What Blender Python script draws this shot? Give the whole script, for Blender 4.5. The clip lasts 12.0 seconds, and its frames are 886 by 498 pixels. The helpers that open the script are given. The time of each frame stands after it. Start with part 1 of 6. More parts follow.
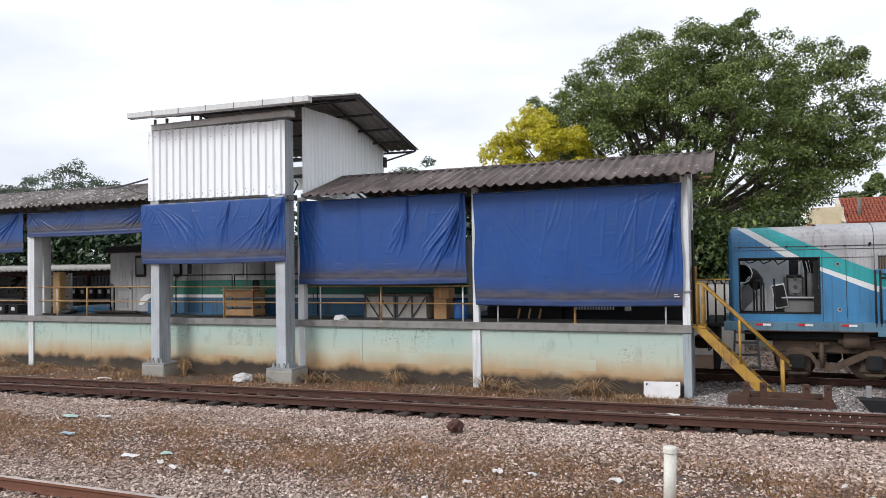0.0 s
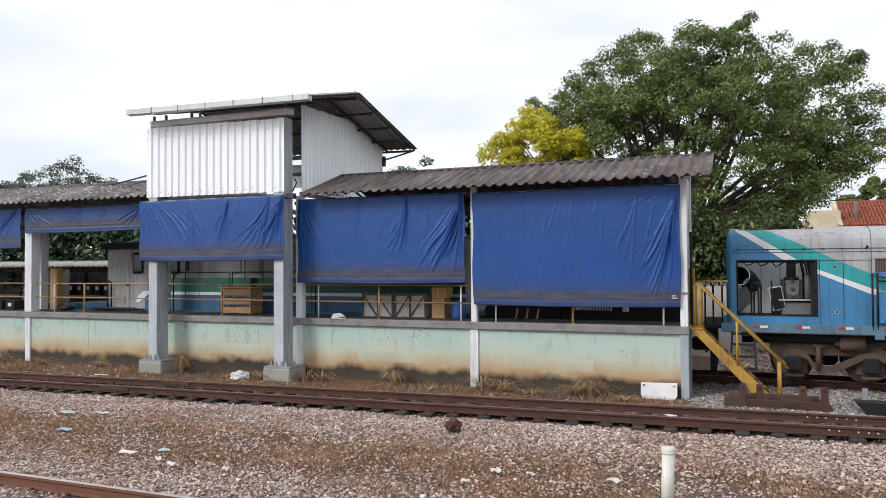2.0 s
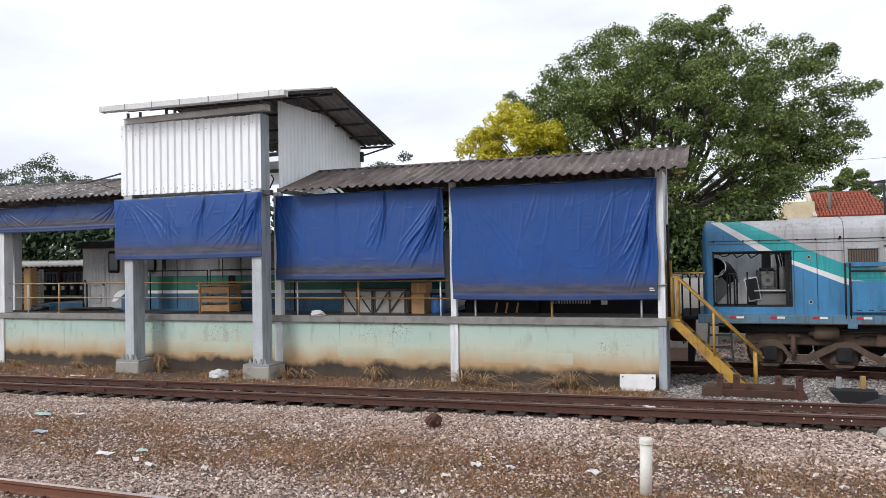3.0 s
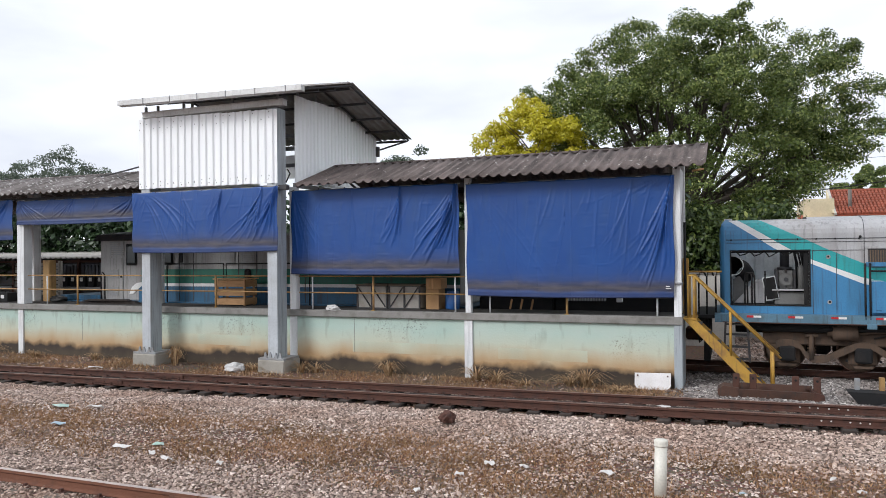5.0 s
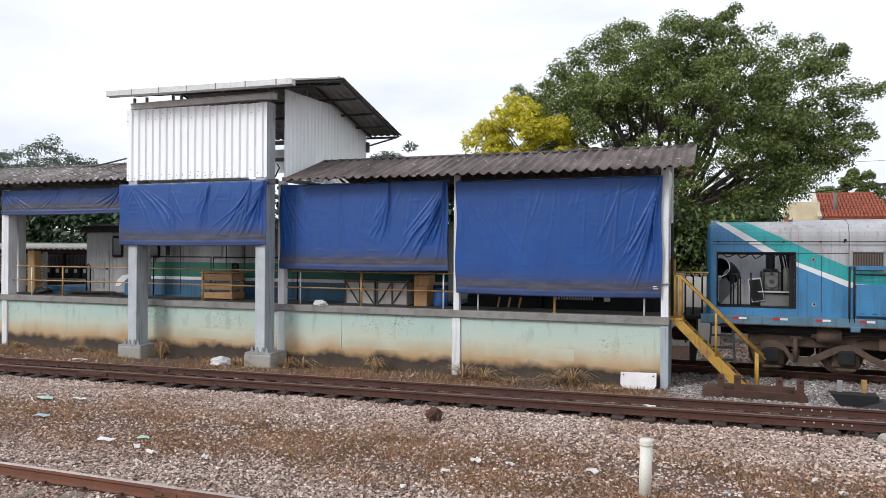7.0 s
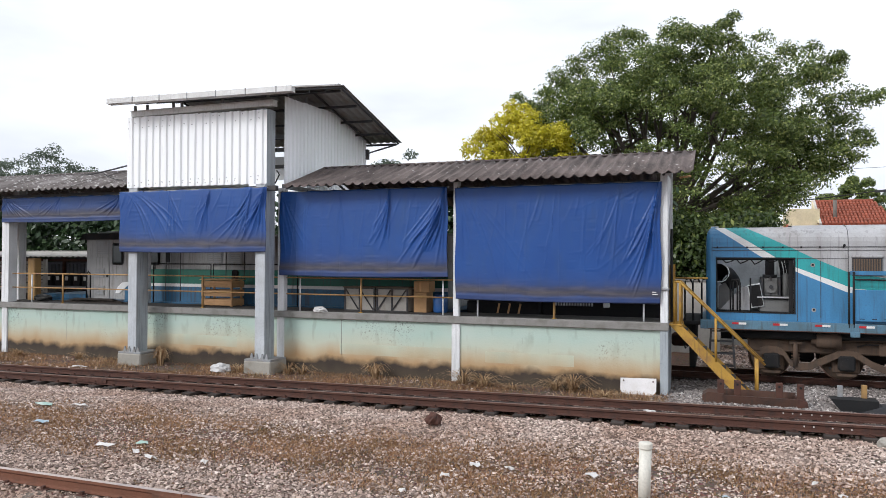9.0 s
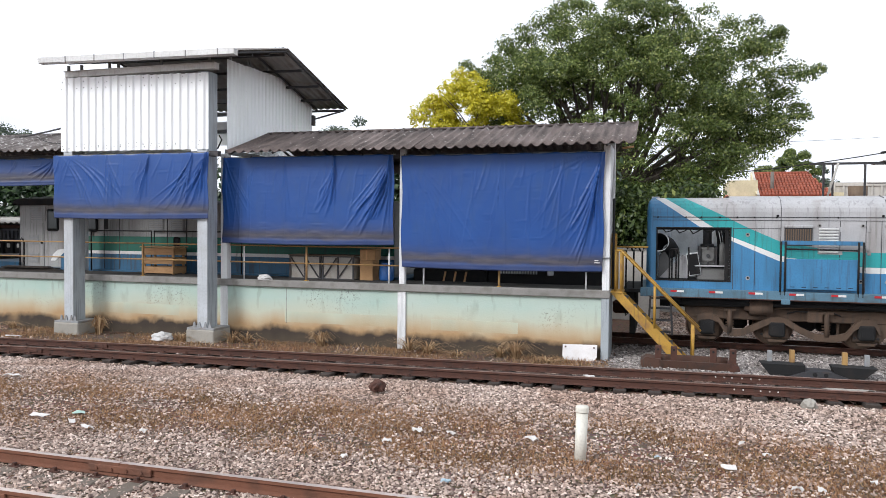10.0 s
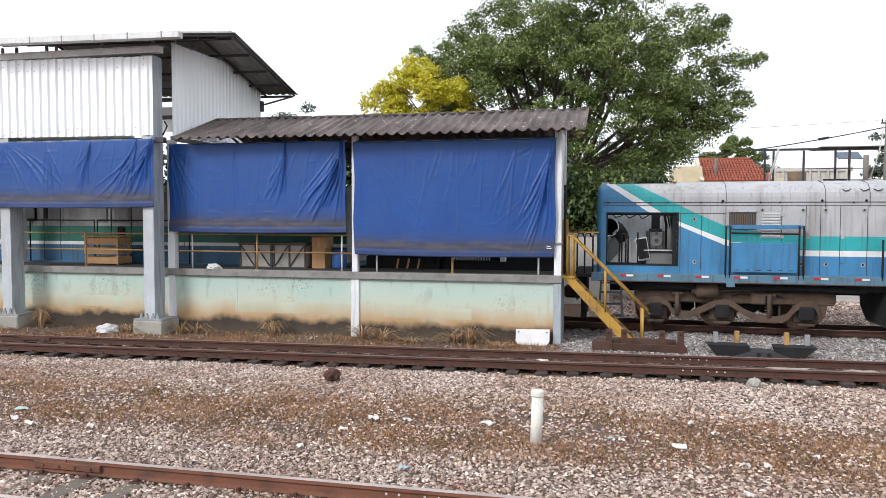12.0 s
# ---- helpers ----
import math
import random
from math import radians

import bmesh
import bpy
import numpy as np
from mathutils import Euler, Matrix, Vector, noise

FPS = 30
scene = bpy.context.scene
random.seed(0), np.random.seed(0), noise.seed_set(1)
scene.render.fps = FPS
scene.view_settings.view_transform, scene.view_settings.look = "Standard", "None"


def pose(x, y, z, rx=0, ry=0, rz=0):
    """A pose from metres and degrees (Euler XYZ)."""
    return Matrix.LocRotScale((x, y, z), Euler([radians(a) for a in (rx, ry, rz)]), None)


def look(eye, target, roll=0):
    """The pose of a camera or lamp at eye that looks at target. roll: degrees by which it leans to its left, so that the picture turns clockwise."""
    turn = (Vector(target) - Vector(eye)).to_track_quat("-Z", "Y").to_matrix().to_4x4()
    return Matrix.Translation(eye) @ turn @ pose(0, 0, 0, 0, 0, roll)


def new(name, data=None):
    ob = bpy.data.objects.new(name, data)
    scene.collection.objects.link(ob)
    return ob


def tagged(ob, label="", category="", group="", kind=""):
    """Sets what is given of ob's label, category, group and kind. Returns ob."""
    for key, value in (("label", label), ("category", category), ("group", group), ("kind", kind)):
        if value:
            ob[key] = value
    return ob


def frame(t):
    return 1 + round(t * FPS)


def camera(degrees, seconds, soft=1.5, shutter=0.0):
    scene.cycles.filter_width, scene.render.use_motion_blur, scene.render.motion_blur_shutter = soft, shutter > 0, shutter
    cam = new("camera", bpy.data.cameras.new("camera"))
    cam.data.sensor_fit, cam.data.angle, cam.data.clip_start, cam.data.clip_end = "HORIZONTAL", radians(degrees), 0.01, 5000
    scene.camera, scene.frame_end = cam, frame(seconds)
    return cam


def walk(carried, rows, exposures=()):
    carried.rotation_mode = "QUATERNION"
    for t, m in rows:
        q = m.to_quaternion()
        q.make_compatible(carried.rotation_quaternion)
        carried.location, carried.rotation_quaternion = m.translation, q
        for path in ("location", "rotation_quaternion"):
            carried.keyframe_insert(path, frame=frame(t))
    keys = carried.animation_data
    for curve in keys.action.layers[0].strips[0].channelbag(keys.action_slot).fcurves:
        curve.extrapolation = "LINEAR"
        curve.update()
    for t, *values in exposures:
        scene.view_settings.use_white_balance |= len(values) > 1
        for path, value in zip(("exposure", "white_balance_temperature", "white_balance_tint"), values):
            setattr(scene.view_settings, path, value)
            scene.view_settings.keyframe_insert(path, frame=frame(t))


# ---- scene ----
cam = camera(62.3, 12.0, soft=0.45)
PATH = [
    (0, (0.21, 0.037, 2.845), (-0.539, 1.891, 2.892), -0.9),
    (0.5, (0.101, -0.002, 2.818), (-0.625, 1.861, 2.849), 0.2),
    (1, (0.141, 0.018, 2.844), (-0.626, 1.865, 2.882), -0.5),
    (1.5, (0.18, 0.007, 2.837), (-0.576, 1.859, 2.873), -0.8),
    (2, (0.174, 0.008, 2.839), (-0.567, 1.865, 2.885), -0.4),
    (2.5, (0.194, 0.031, 2.843), (-0.544, 1.89, 2.872), -0.3),
    (3, (0.202, 0.024, 2.839), (-0.489, 1.901, 2.871), -1.1),
    (3.2, (0.219, 0.029, 2.858), (-0.465, 1.908, 2.879), -1.2),
    (4.8, (0.193, 0.031, 2.898), (-0.556, 1.885, 2.917), -0.4),
    (5, (0.191, 0.042, 2.901), (-0.538, 1.904, 2.916), -0.6),
    (5.5, (0.156, 0.026, 2.903), (-0.567, 1.89, 2.917), -0.1),
    (6, (0.169, 0.029, 2.885), (-0.558, 1.893, 2.893), -0.5),
    (6.5, (0.189, 0.024, 2.88), (-0.517, 1.895, 2.895), -0.1),
    (7, (0.17, 0.025, 2.908), (-0.528, 1.899, 2.914), 0.3),
    (8.8, (0.197, -0.009, 2.856), (-0.499, 1.866, 2.88), 0.0),
    (9, (0.198, 0.014, 2.85), (-0.501, 1.887, 2.879), 0.2),
    (9.5, (0.184, 0.023, 2.846), (-0.492, 1.905, 2.872), 0.1),
    (9.7, (0.224, 0.024, 2.844), (-0.447, 1.907, 2.833), 0.3),
    (9.8, (0.244, 0.024, 2.843), (-0.366, 1.927, 2.817), 0.3),
    (9.9, (0.264, 0.025, 2.842), (-0.325, 1.935, 2.803), 0.4),
    (10, (0.284, 0.025, 2.841), (-0.284, 1.942, 2.785), 0.5),
    (10.1, (0.282, 0.022, 2.842), (-0.226, 1.953, 2.78), 0.4),
    (10.2, (0.28, 0.02, 2.843), (-0.178, 1.962, 2.786), 0.3),
    (10.3, (0.278, 0.017, 2.843), (-0.15, 1.966, 2.793), 0.1),
    (10.5, (0.274, 0.012, 2.845), (-0.056, 1.983, 2.776), -0.1),
    (10.7, (0.259, 0.018, 2.844), (-0.05, 1.992, 2.768), -0.2),
    (10.8, (0.252, 0.022, 2.843), (-0.087, 1.989, 2.735), -0.2),
    (11, (0.237, 0.028, 2.842), (-0.139, 1.989, 2.743), -0.3),
    (11.5, (0.233, 0.041, 2.838), (-0.197, 1.992, 2.756), 0.1),
    (12, (0.231, 0.04, 2.838), (-0.208, 1.989, 2.747), 0.1),
]
walk(cam, [(t, look(eye, target, roll)) for t, eye, target, roll in PATH],
     [(0, -0.09, 6280, 10), (9.5, -0.02, 6280, 10), (10.3, 0.23, 6280, 10), (12, 0.23, 6280, 10)])

# ---- sky and sun ----
SUN_EL, SUN_AZ = 34.0, 217.0
world = bpy.data.worlds.new("overcast_sky")
scene.world = world
world.use_nodes = True
wn, wl = world.node_tree.nodes, world.node_tree.links
wn.clear()
w_out = wn.new("ShaderNodeOutputWorld")
w_bg = wn.new("ShaderNodeBackground")
w_sky = wn.new("ShaderNodeTexSky")
w_sky.sky_type, w_sky.sun_disc = "NISHITA", False
w_sky.sun_elevation, w_sky.sun_rotation = radians(SUN_EL), radians(SUN_AZ)
w_sky.dust_density = 4.0
w_scale = wn.new("ShaderNodeVectorMath")
w_scale.operation = "SCALE"
w_scale.inputs["Scale"].default_value = 0.11
w_tc = wn.new("ShaderNodeTexCoord")
w_map = wn.new("ShaderNodeMapping")
w_map.inputs["Scale"].default_value = (1.5, 1.5, 5.0)
w_noise = wn.new("ShaderNodeTexNoise")
w_noise.inputs["Scale"].default_value, w_noise.inputs["Detail"].default_value = 1.6, 5.0
w_ramp = wn.new("ShaderNodeValToRGB")
w_ramp.color_ramp.elements[0].position, w_ramp.color_ramp.elements[0].color = 0.34, (0.95, 0.98, 1.06, 1)
w_ramp.color_ramp.elements[1].position, w_ramp.color_ramp.elements[1].color = 0.60, (1.28, 1.30, 1.35, 1)
w_mix = wn.new("ShaderNodeMix")
w_mix.data_type = "RGBA"
w_mix.inputs["Factor"].default_value = 0.90
wl.new(w_tc.outputs["Generated"], w_map.inputs["Vector"])
wl.new(w_map.outputs["Vector"], w_noise.inputs["Vector"])
wl.new(w_noise.outputs["Fac"], w_ramp.inputs["Fac"])
wl.new(w_sky.outputs["Color"], w_scale.inputs[0])
wl.new(w_scale.outputs["Vector"], w_mix.inputs["A"])
wl.new(w_ramp.outputs["Color"], w_mix.inputs["B"])
wl.new(w_mix.outputs["Result"], w_bg.inputs["Color"])
wl.new(w_bg.outputs["Background"], w_out.inputs["Surface"])
w_bg.inputs["Strength"].default_value = 1.0

sun = new("sun", bpy.data.lights.new("sun", "SUN"))
sun.data.energy, sun.data.angle, sun.data.color = 2.0, radians(16), (1.0, 0.98, 0.955)
sun_dir = Vector((-0.50, -0.66, 0.56))
sun.matrix_world = look(sun_dir * 60, (0, 0, 0))


# ---- materials ----
def shade(name, rough=0.7, metal=0.0):
    m = bpy.data.materials.new(name)
    m.use_nodes = True
    n, l = m.node_tree.nodes, m.node_tree.links
    p = n["Principled BSDF"]
    p.inputs["Roughness"].default_value, p.inputs["Metallic"].default_value = rough, metal
    return m, n, l, p


def noise_fac(n, l, scale, lo=0.4, hi=0.6, detail=5.0, stretch=(1, 1, 1), space="Position"):
    """A 0..1 noise mask in metres of the world (or of the object)."""
    if space == "Position":
        c = n.new("ShaderNodeNewGeometry").outputs["Position"]
    else:
        c = n.new("ShaderNodeTexCoord").outputs["Object"]
    mp = n.new("ShaderNodeMapping")
    mp.inputs["Scale"].default_value = stretch
    l.new(c, mp.inputs["Vector"])
    t = n.new("ShaderNodeTexNoise")
    t.inputs["Scale"].default_value, t.inputs["Detail"].default_value = scale, detail
    l.new(mp.outputs["Vector"], t.inputs["Vector"])
    r = n.new("ShaderNodeMapRange")
    r.inputs["From Min"].default_value, r.inputs["From Max"].default_value = lo, hi
    l.new(t.outputs["Fac"], r.inputs["Value"])
    return r.outputs["Result"]


def mixed(n, l, fac, a, b, blend="MIX"):
    x = n.new("ShaderNodeMix")
    x.data_type, x.blend_type = "RGBA", blend
    for key, v in (("Factor", fac), ("A", a), ("B", b)):
        if isinstance(v, (tuple, list)):
            x.inputs[key].default_value = (*v, 1)
        elif isinstance(v, float):
            x.inputs[key].default_value = v
        else:
            l.new(v, x.inputs[key])
    return x.outputs["Result"]


def times(n, l, a, b):
    x = n.new("ShaderNodeMath")
    x.operation, x.use_clamp = "MULTIPLY", True
    for i, v in enumerate((a, b)):
        if isinstance(v, float):
            x.inputs[i].default_value = v
        else:
            l.new(v, x.inputs[i])
    return x.outputs[0]


def height_fac(n, l, z0, z1, wobble=0.0, scale=2.0, tall=0.35):
    """0 above z1 and 1 below z0 of the world, with an uneven edge."""
    s = n.new("ShaderNodeSeparateXYZ")
    l.new(n.new("ShaderNodeNewGeometry").outputs["Position"], s.inputs[0])
    z = s.outputs["Z"]
    if wobble:
        k = noise_fac(n, l, scale, 0.3, 0.7, 8, (1, 1, tall))
        a = n.new("ShaderNodeMath")
        a.operation = "MULTIPLY_ADD"
        l.new(k, a.inputs[0])
        a.inputs[1].default_value = wobble
        l.new(z, a.inputs[2])
        z = a.outputs[0]
    r = n.new("ShaderNodeMapRange")
    r.inputs["From Min"].default_value, r.inputs["From Max"].default_value = z1, z0
    l.new(z, r.inputs["Value"])
    return r.outputs["Result"]


def relief(n, l, p, scale, strength, dist=0.01, detail=4.0, stretch=(1, 1, 1)):
    h = noise_fac(n, l, scale, 0.2, 0.8, detail, stretch)
    b = n.new("ShaderNodeBump")
    b.inputs["Strength"].default_value, b.inputs["Distance"].default_value = strength, dist
    l.new(h, b.inputs["Height"])
    l.new(b.outputs["Normal"], p.inputs["Normal"])


def paint(name, col, worn, rough=0.5, metal=0.0, big=1.3, small=14.0, amount=0.6, bump=0.15, streak=1.0, rnd=0.0, grime=0.0):
    """Painted, rusted or cast surface: base colour, worn colour in patches and streaks, fine grain."""
    m, n, l, p = shade(name, rough, metal)
    dark = tuple(c * 0.8 for c in col)
    c = mixed(n, l, noise_fac(n, l, big, 0.35, 0.7, 4), col, dark)
    k = times(n, l, noise_fac(n, l, small * 0.35, 0.5, 0.68, 7, (1, 1, 1 / streak)), amount)
    c = mixed(n, l, k, c, worn)
    c = mixed(n, l, times(n, l, noise_fac(n, l, small * 4, 0.45, 0.75, 3), 0.35), c, tuple(x * 0.55 for x in col))
    if grime:
        g = noise_fac(n, l, 16.0, 0.54, 0.64, 9, (1, 1, 0.06))
        c = mixed(n, l, times(n, l, g, grime), c, (0.05, 0.042, 0.036))
        g = noise_fac(n, l, 38.0, 0.66, 0.70, 3)
        c = mixed(n, l, times(n, l, g, grime), c, (0.045, 0.035, 0.03))
    if rnd:
        o = n.new("ShaderNodeObjectInfo")
        c = mixed(n, l, times(n, l, o.outputs["Random"], rnd), c, tuple(x * 0.5 for x in col))
    l.new(c, p.inputs["Base Color"])
    if bump:
        relief(n, l, p, small * 3, bump)
    return m


M = {}
M["white_paint"] = paint("white_paint", (0.80, 0.81, 0.82), (0.50, 0.47, 0.43), 0.5, amount=0.22, streak=4, grime=0.16)
M["gutter_grey"] = paint("gutter_grey", (0.76, 0.76, 0.75), (0.52, 0.50, 0.47), 0.5, amount=0.4, small=5, bump=0.05, grime=0.12)
M["grey_column"] = paint("grey_column", (0.40, 0.44, 0.47), (0.24, 0.23, 0.21), 0.65, amount=0.5, streak=6, grime=0.3)
M["flange_grey"] = paint("flange_grey", (0.52, 0.55, 0.58), (0.36, 0.35, 0.34), 0.55, amount=0.35, small=6, bump=0.06, grime=0.12)
M["steel_grey"] = paint("steel_grey", (0.30, 0.31, 0.32), (0.20, 0.15, 0.11), 0.55, amount=0.5)
M["dark_steel"] = paint("dark_steel", (0.045, 0.045, 0.05), (0.09, 0.06, 0.04), 0.6, amount=0.5)
M["concrete"] = paint("concrete", (0.27, 0.26, 0.245), (0.13, 0.12, 0.10), 0.9, amount=0.6, small=9, bump=0.4)
M["pale_gravel"] = paint("pale_gravel", (0.40, 0.37, 0.34), (0.22, 0.19, 0.17), 0.95, amount=0.7, small=40, bump=0.8)
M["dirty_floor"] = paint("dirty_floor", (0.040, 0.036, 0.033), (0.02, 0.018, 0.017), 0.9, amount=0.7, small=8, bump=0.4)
M["footing"] = paint("footing", (0.36, 0.34, 0.30), (0.18, 0.15, 0.11), 0.95, amount=0.6, small=9, bump=0.5)
M["rust"] = paint("rust", (0.088, 0.036, 0.024), (0.035, 0.022, 0.019), 0.85, amount=0.7, small=20, bump=0.5)
M["rust_red"] = paint("rust_red", (0.095, 0.047, 0.032), (0.040, 0.029, 0.025), 0.9, amount=0.8, small=9, bump=0.6, grime=0.6)
M["rail_head"] = paint("rail_head", (0.26, 0.14, 0.10), (0.36, 0.25, 0.20), 0.42, 0.3, amount=0.5, small=12, bump=0.1)
M["rail_head_worn"] = paint("rail_head_worn", (0.82, 0.68, 0.60), (0.40, 0.22, 0.15), 0.30, 0.7, amount=0.4, small=5, bump=0.03)
M["rust_orange"] = paint("rust_orange", (0.19, 0.078, 0.045), (0.085, 0.042, 0.028), 0.85, amount=0.7, small=12, bump=0.4)
M["yellow"] = paint("yellow", (0.50, 0.285, 0.045), (0.24, 0.12, 0.045), 0.55, amount=0.7, small=12, grime=0.4)
M["rail_yellow"] = paint("rail_yellow", (0.42, 0.25, 0.09), (0.22, 0.12, 0.06), 0.6, amount=0.8, small=12, grime=0.3)
M["loco_grey"] = paint("loco_grey", (0.445, 0.445, 0.455), (0.27, 0.245, 0.225), 0.5, amount=0.6, small=7, streak=7, bump=0.06, grime=0.28)
# darker copy of loco_grey with the shed's shade put into the colour
M["cab_grey"] = paint("cab_grey", (0.36, 0.355, 0.35), (0.20, 0.17, 0.15), 0.6, amount=0.6, small=7, streak=7, bump=0.06, grime=0.35)
M["rack_grey"] = paint("rack_grey", (0.17, 0.18, 0.21), (0.10, 0.09, 0.09), 0.6, amount=0.6, small=8, rnd=0.4)
M["loco_blue"] = paint("loco_blue", (0.055, 0.225, 0.435), (0.04, 0.13, 0.22), 0.42, amount=0.5, small=8, streak=5, bump=0.06, grime=0.3)
M["loco_teal"] = paint("loco_teal", (0.030, 0.37, 0.38), (0.03, 0.24, 0.26), 0.42, amount=0.4, small=8, streak=5, bump=0.06, grime=0.3)
M["loco_green"] = paint("loco_green", (0.010, 0.145, 0.100), (0.01, 0.08, 0.06), 0.5, amount=0.5, small=8, streak=4, bump=0.06, grime=0.4)
# darker copy of loco_blue, shade under the shed roof included
M["shed_blue"] = paint("shed_blue", (0.030, 0.125, 0.235), (0.02, 0.06, 0.10), 0.5, amount=0.6, small=8, streak=4, bump=0.06, grime=0.5)
M["loco_white"] = paint("loco_white", (0.75, 0.75, 0.74), (0.50, 0.46, 0.40), 0.45, amount=0.4, small=9, streak=4, bump=0.05)
M["bogie_brown"] = paint("bogie_brown", (0.105, 0.068, 0.046), (0.04, 0.029, 0.023), 0.9, amount=0.7, small=8, bump=0.4, grime=0.4)
M["black_iron"] = paint("black_iron", (0.010, 0.010, 0.011), (0.026, 0.021, 0.018), 0.9, amount=0.6, small=8)
M["reflector_red"] = paint("reflector_red", (0.5, 0.02, 0.03), (0.3, 0.02, 0.02), 0.3, amount=0.2)
M["grille_brown"] = paint("grille_brown", (0.16, 0.11, 0.07), (0.09, 0.06, 0.04), 0.7, amount=0.5)
M["engine_grey"] = paint("engine_grey", (0.16, 0.16, 0.155), (0.07, 0.06, 0.05), 0.6, amount=0.6, small=7)
M["inner_white"] = paint("inner_white", (0.80, 0.82, 0.82), (0.30, 0.29, 0.27), 0.6, amount=0.4, small=6)
M["wood"] = paint("wood", (0.62, 0.36, 0.17), (0.38, 0.20, 0.085), 0.75, amount=0.6, small=14, streak=0.2, bump=0.3, rnd=0.3)
M["carton"] = paint("carton", (0.45, 0.26, 0.12), (0.32, 0.17, 0.07), 0.8, amount=0.4)
M["sleeper"] = paint("sleeper", (0.045, 0.034, 0.028), (0.085, 0.066, 0.055), 0.95, amount=0.6, small=18, bump=0.6, rnd=0.5)
M["sleeper_pale"] = paint("sleeper_pale", (0.19, 0.155, 0.125), (0.10, 0.082, 0.068), 0.95, amount=0.7, small=18, bump=0.6, rnd=0.5)
M["pallet_grey"] = paint("pallet_grey", (0.42, 0.39, 0.35), (0.25, 0.22, 0.18), 0.8, amount=0.5)
M["drum_blue"] = paint("drum_blue", (0.03, 0.13, 0.40), (0.03, 0.08, 0.2), 0.4, amount=0.3)
M["pvc"] = paint("pvc", (0.72, 0.70, 0.62), (0.50, 0.45, 0.36), 0.45, amount=0.35, small=10, bump=0.05)
M["board_white"] = paint("board_white", (0.78, 0.76, 0.76), (0.6, 0.56, 0.52), 0.6, amount=0.4, small=12)
M["sill_blue"] = paint("sill_blue", (0.10, 0.20, 0.275), (0.07, 0.075, 0.07), 0.5, amount=0.6, small=10, grime=0.4)
M["litter_white"] = paint("litter_white", (0.66, 0.64, 0.62), (0.40, 0.36, 0.32), 0.6, amount=0.5, small=16)
M["litter_green"] = paint("litter_green", (0.36, 0.52, 0.45), (0.55, 0.57, 0.54), 0.5, amount=0.7, small=20)
M["litter_blue"] = paint("litter_blue", (0.34, 0.46, 0.54), (0.55, 0.57, 0.58), 0.5, amount=0.7, small=20)
M["cream_wall"] = paint("cream_wall", (0.68, 0.60, 0.40), (0.45, 0.38, 0.28), 0.9, amount=0.5, small=4)
M["pale_wall"] = paint("pale_wall", (0.60, 0.57, 0.52), (0.34, 0.31, 0.28), 0.9, amount=0.6, small=4, streak=4)
M["roof_tile"] = paint("roof_tile", (0.38, 0.10, 0.055), (0.20, 0.07, 0.045), 0.85, amount=0.6, small=10, rnd=0.5)
M["solar"] = paint("solar", (0.05, 0.08, 0.13), (0.1, 0.12, 0.16), 0.25, amount=0.3)
M["pole"] = paint("pole", (0.20, 0.18, 0.16), (0.12, 0.10, 0.08), 0.9, amount=0.5)
M["bark"] = paint("bark", (0.085, 0.070, 0.057), (0.036, 0.030, 0.025), 0.95, amount=0.6, small=9, streak=4, bump=0.6)
M["rubber"] = paint("rubber", (0.012, 0.012, 0.012), (0.03, 0.028, 0.025), 0.6, amount=0.4)
M["rag"] = paint("rag", (0.62, 0.61, 0.60), (0.35, 0.33, 0.30), 0.9, amount=0.5, small=12)

# clean white coated steel with faint run-off streaks
m, n, l, p = shade("sheet_white", 0.38)
c = mixed(n, l, times(n, l, noise_fac(n, l, 1.4, 0.4, 0.7, 5, (1, 1, 0.25)), 0.35), (0.93, 0.945, 0.96), (0.84, 0.86, 0.885))
c = mixed(n, l, times(n, l, noise_fac(n, l, 9.0, 0.60, 0.72, 7, (1, 1, 0.06)), 0.25), c, (0.58, 0.57, 0.55))
c = mixed(n, l, times(n, l, noise_fac(n, l, 30.0, 0.70, 0.74, 3), 0.5), c, (0.42, 0.39, 0.36))
l.new(c, p.inputs["Base Color"])
relief(n, l, p, 5, 0.10, 0.02)
M["sheet_white"] = m

m, n, l, p = shade("glass_dark", 0.08)
p.inputs["Base Color"].default_value = (0.02, 0.03, 0.03, 1)
M["glass_dark"] = m

# fibre cement roofing with lichen, dark streaks down the slope
m, n, l, p = shade("fibre_cement", 0.95)
c = mixed(n, l, noise_fac(n, l, 0.9, 0.35, 0.65, 6), (0.105, 0.080, 0.073), (0.20, 0.160, 0.148))
c = mixed(n, l, times(n, l, noise_fac(n, l, 7.0, 0.45, 0.62, 6, (1, 0.08, 0.3)), 0.75), c, (0.052, 0.041, 0.038))
c = mixed(n, l, times(n, l, noise_fac(n, l, 26.0, 0.52, 0.70, 5), 0.5), c, (0.28, 0.235, 0.215))
c = mixed(n, l, noise_fac(n, l, 7.0, 0.665, 0.70, 6), c, (0.58, 0.55, 0.52))
o = n.new("ShaderNodeObjectInfo")
c = mixed(n, l, times(n, l, o.outputs["Random"], 0.30), c, (0.06, 0.05, 0.045))
l.new(c, p.inputs["Base Color"])
relief(n, l, p, 40, 0.5)
M["fibre_cement"] = m

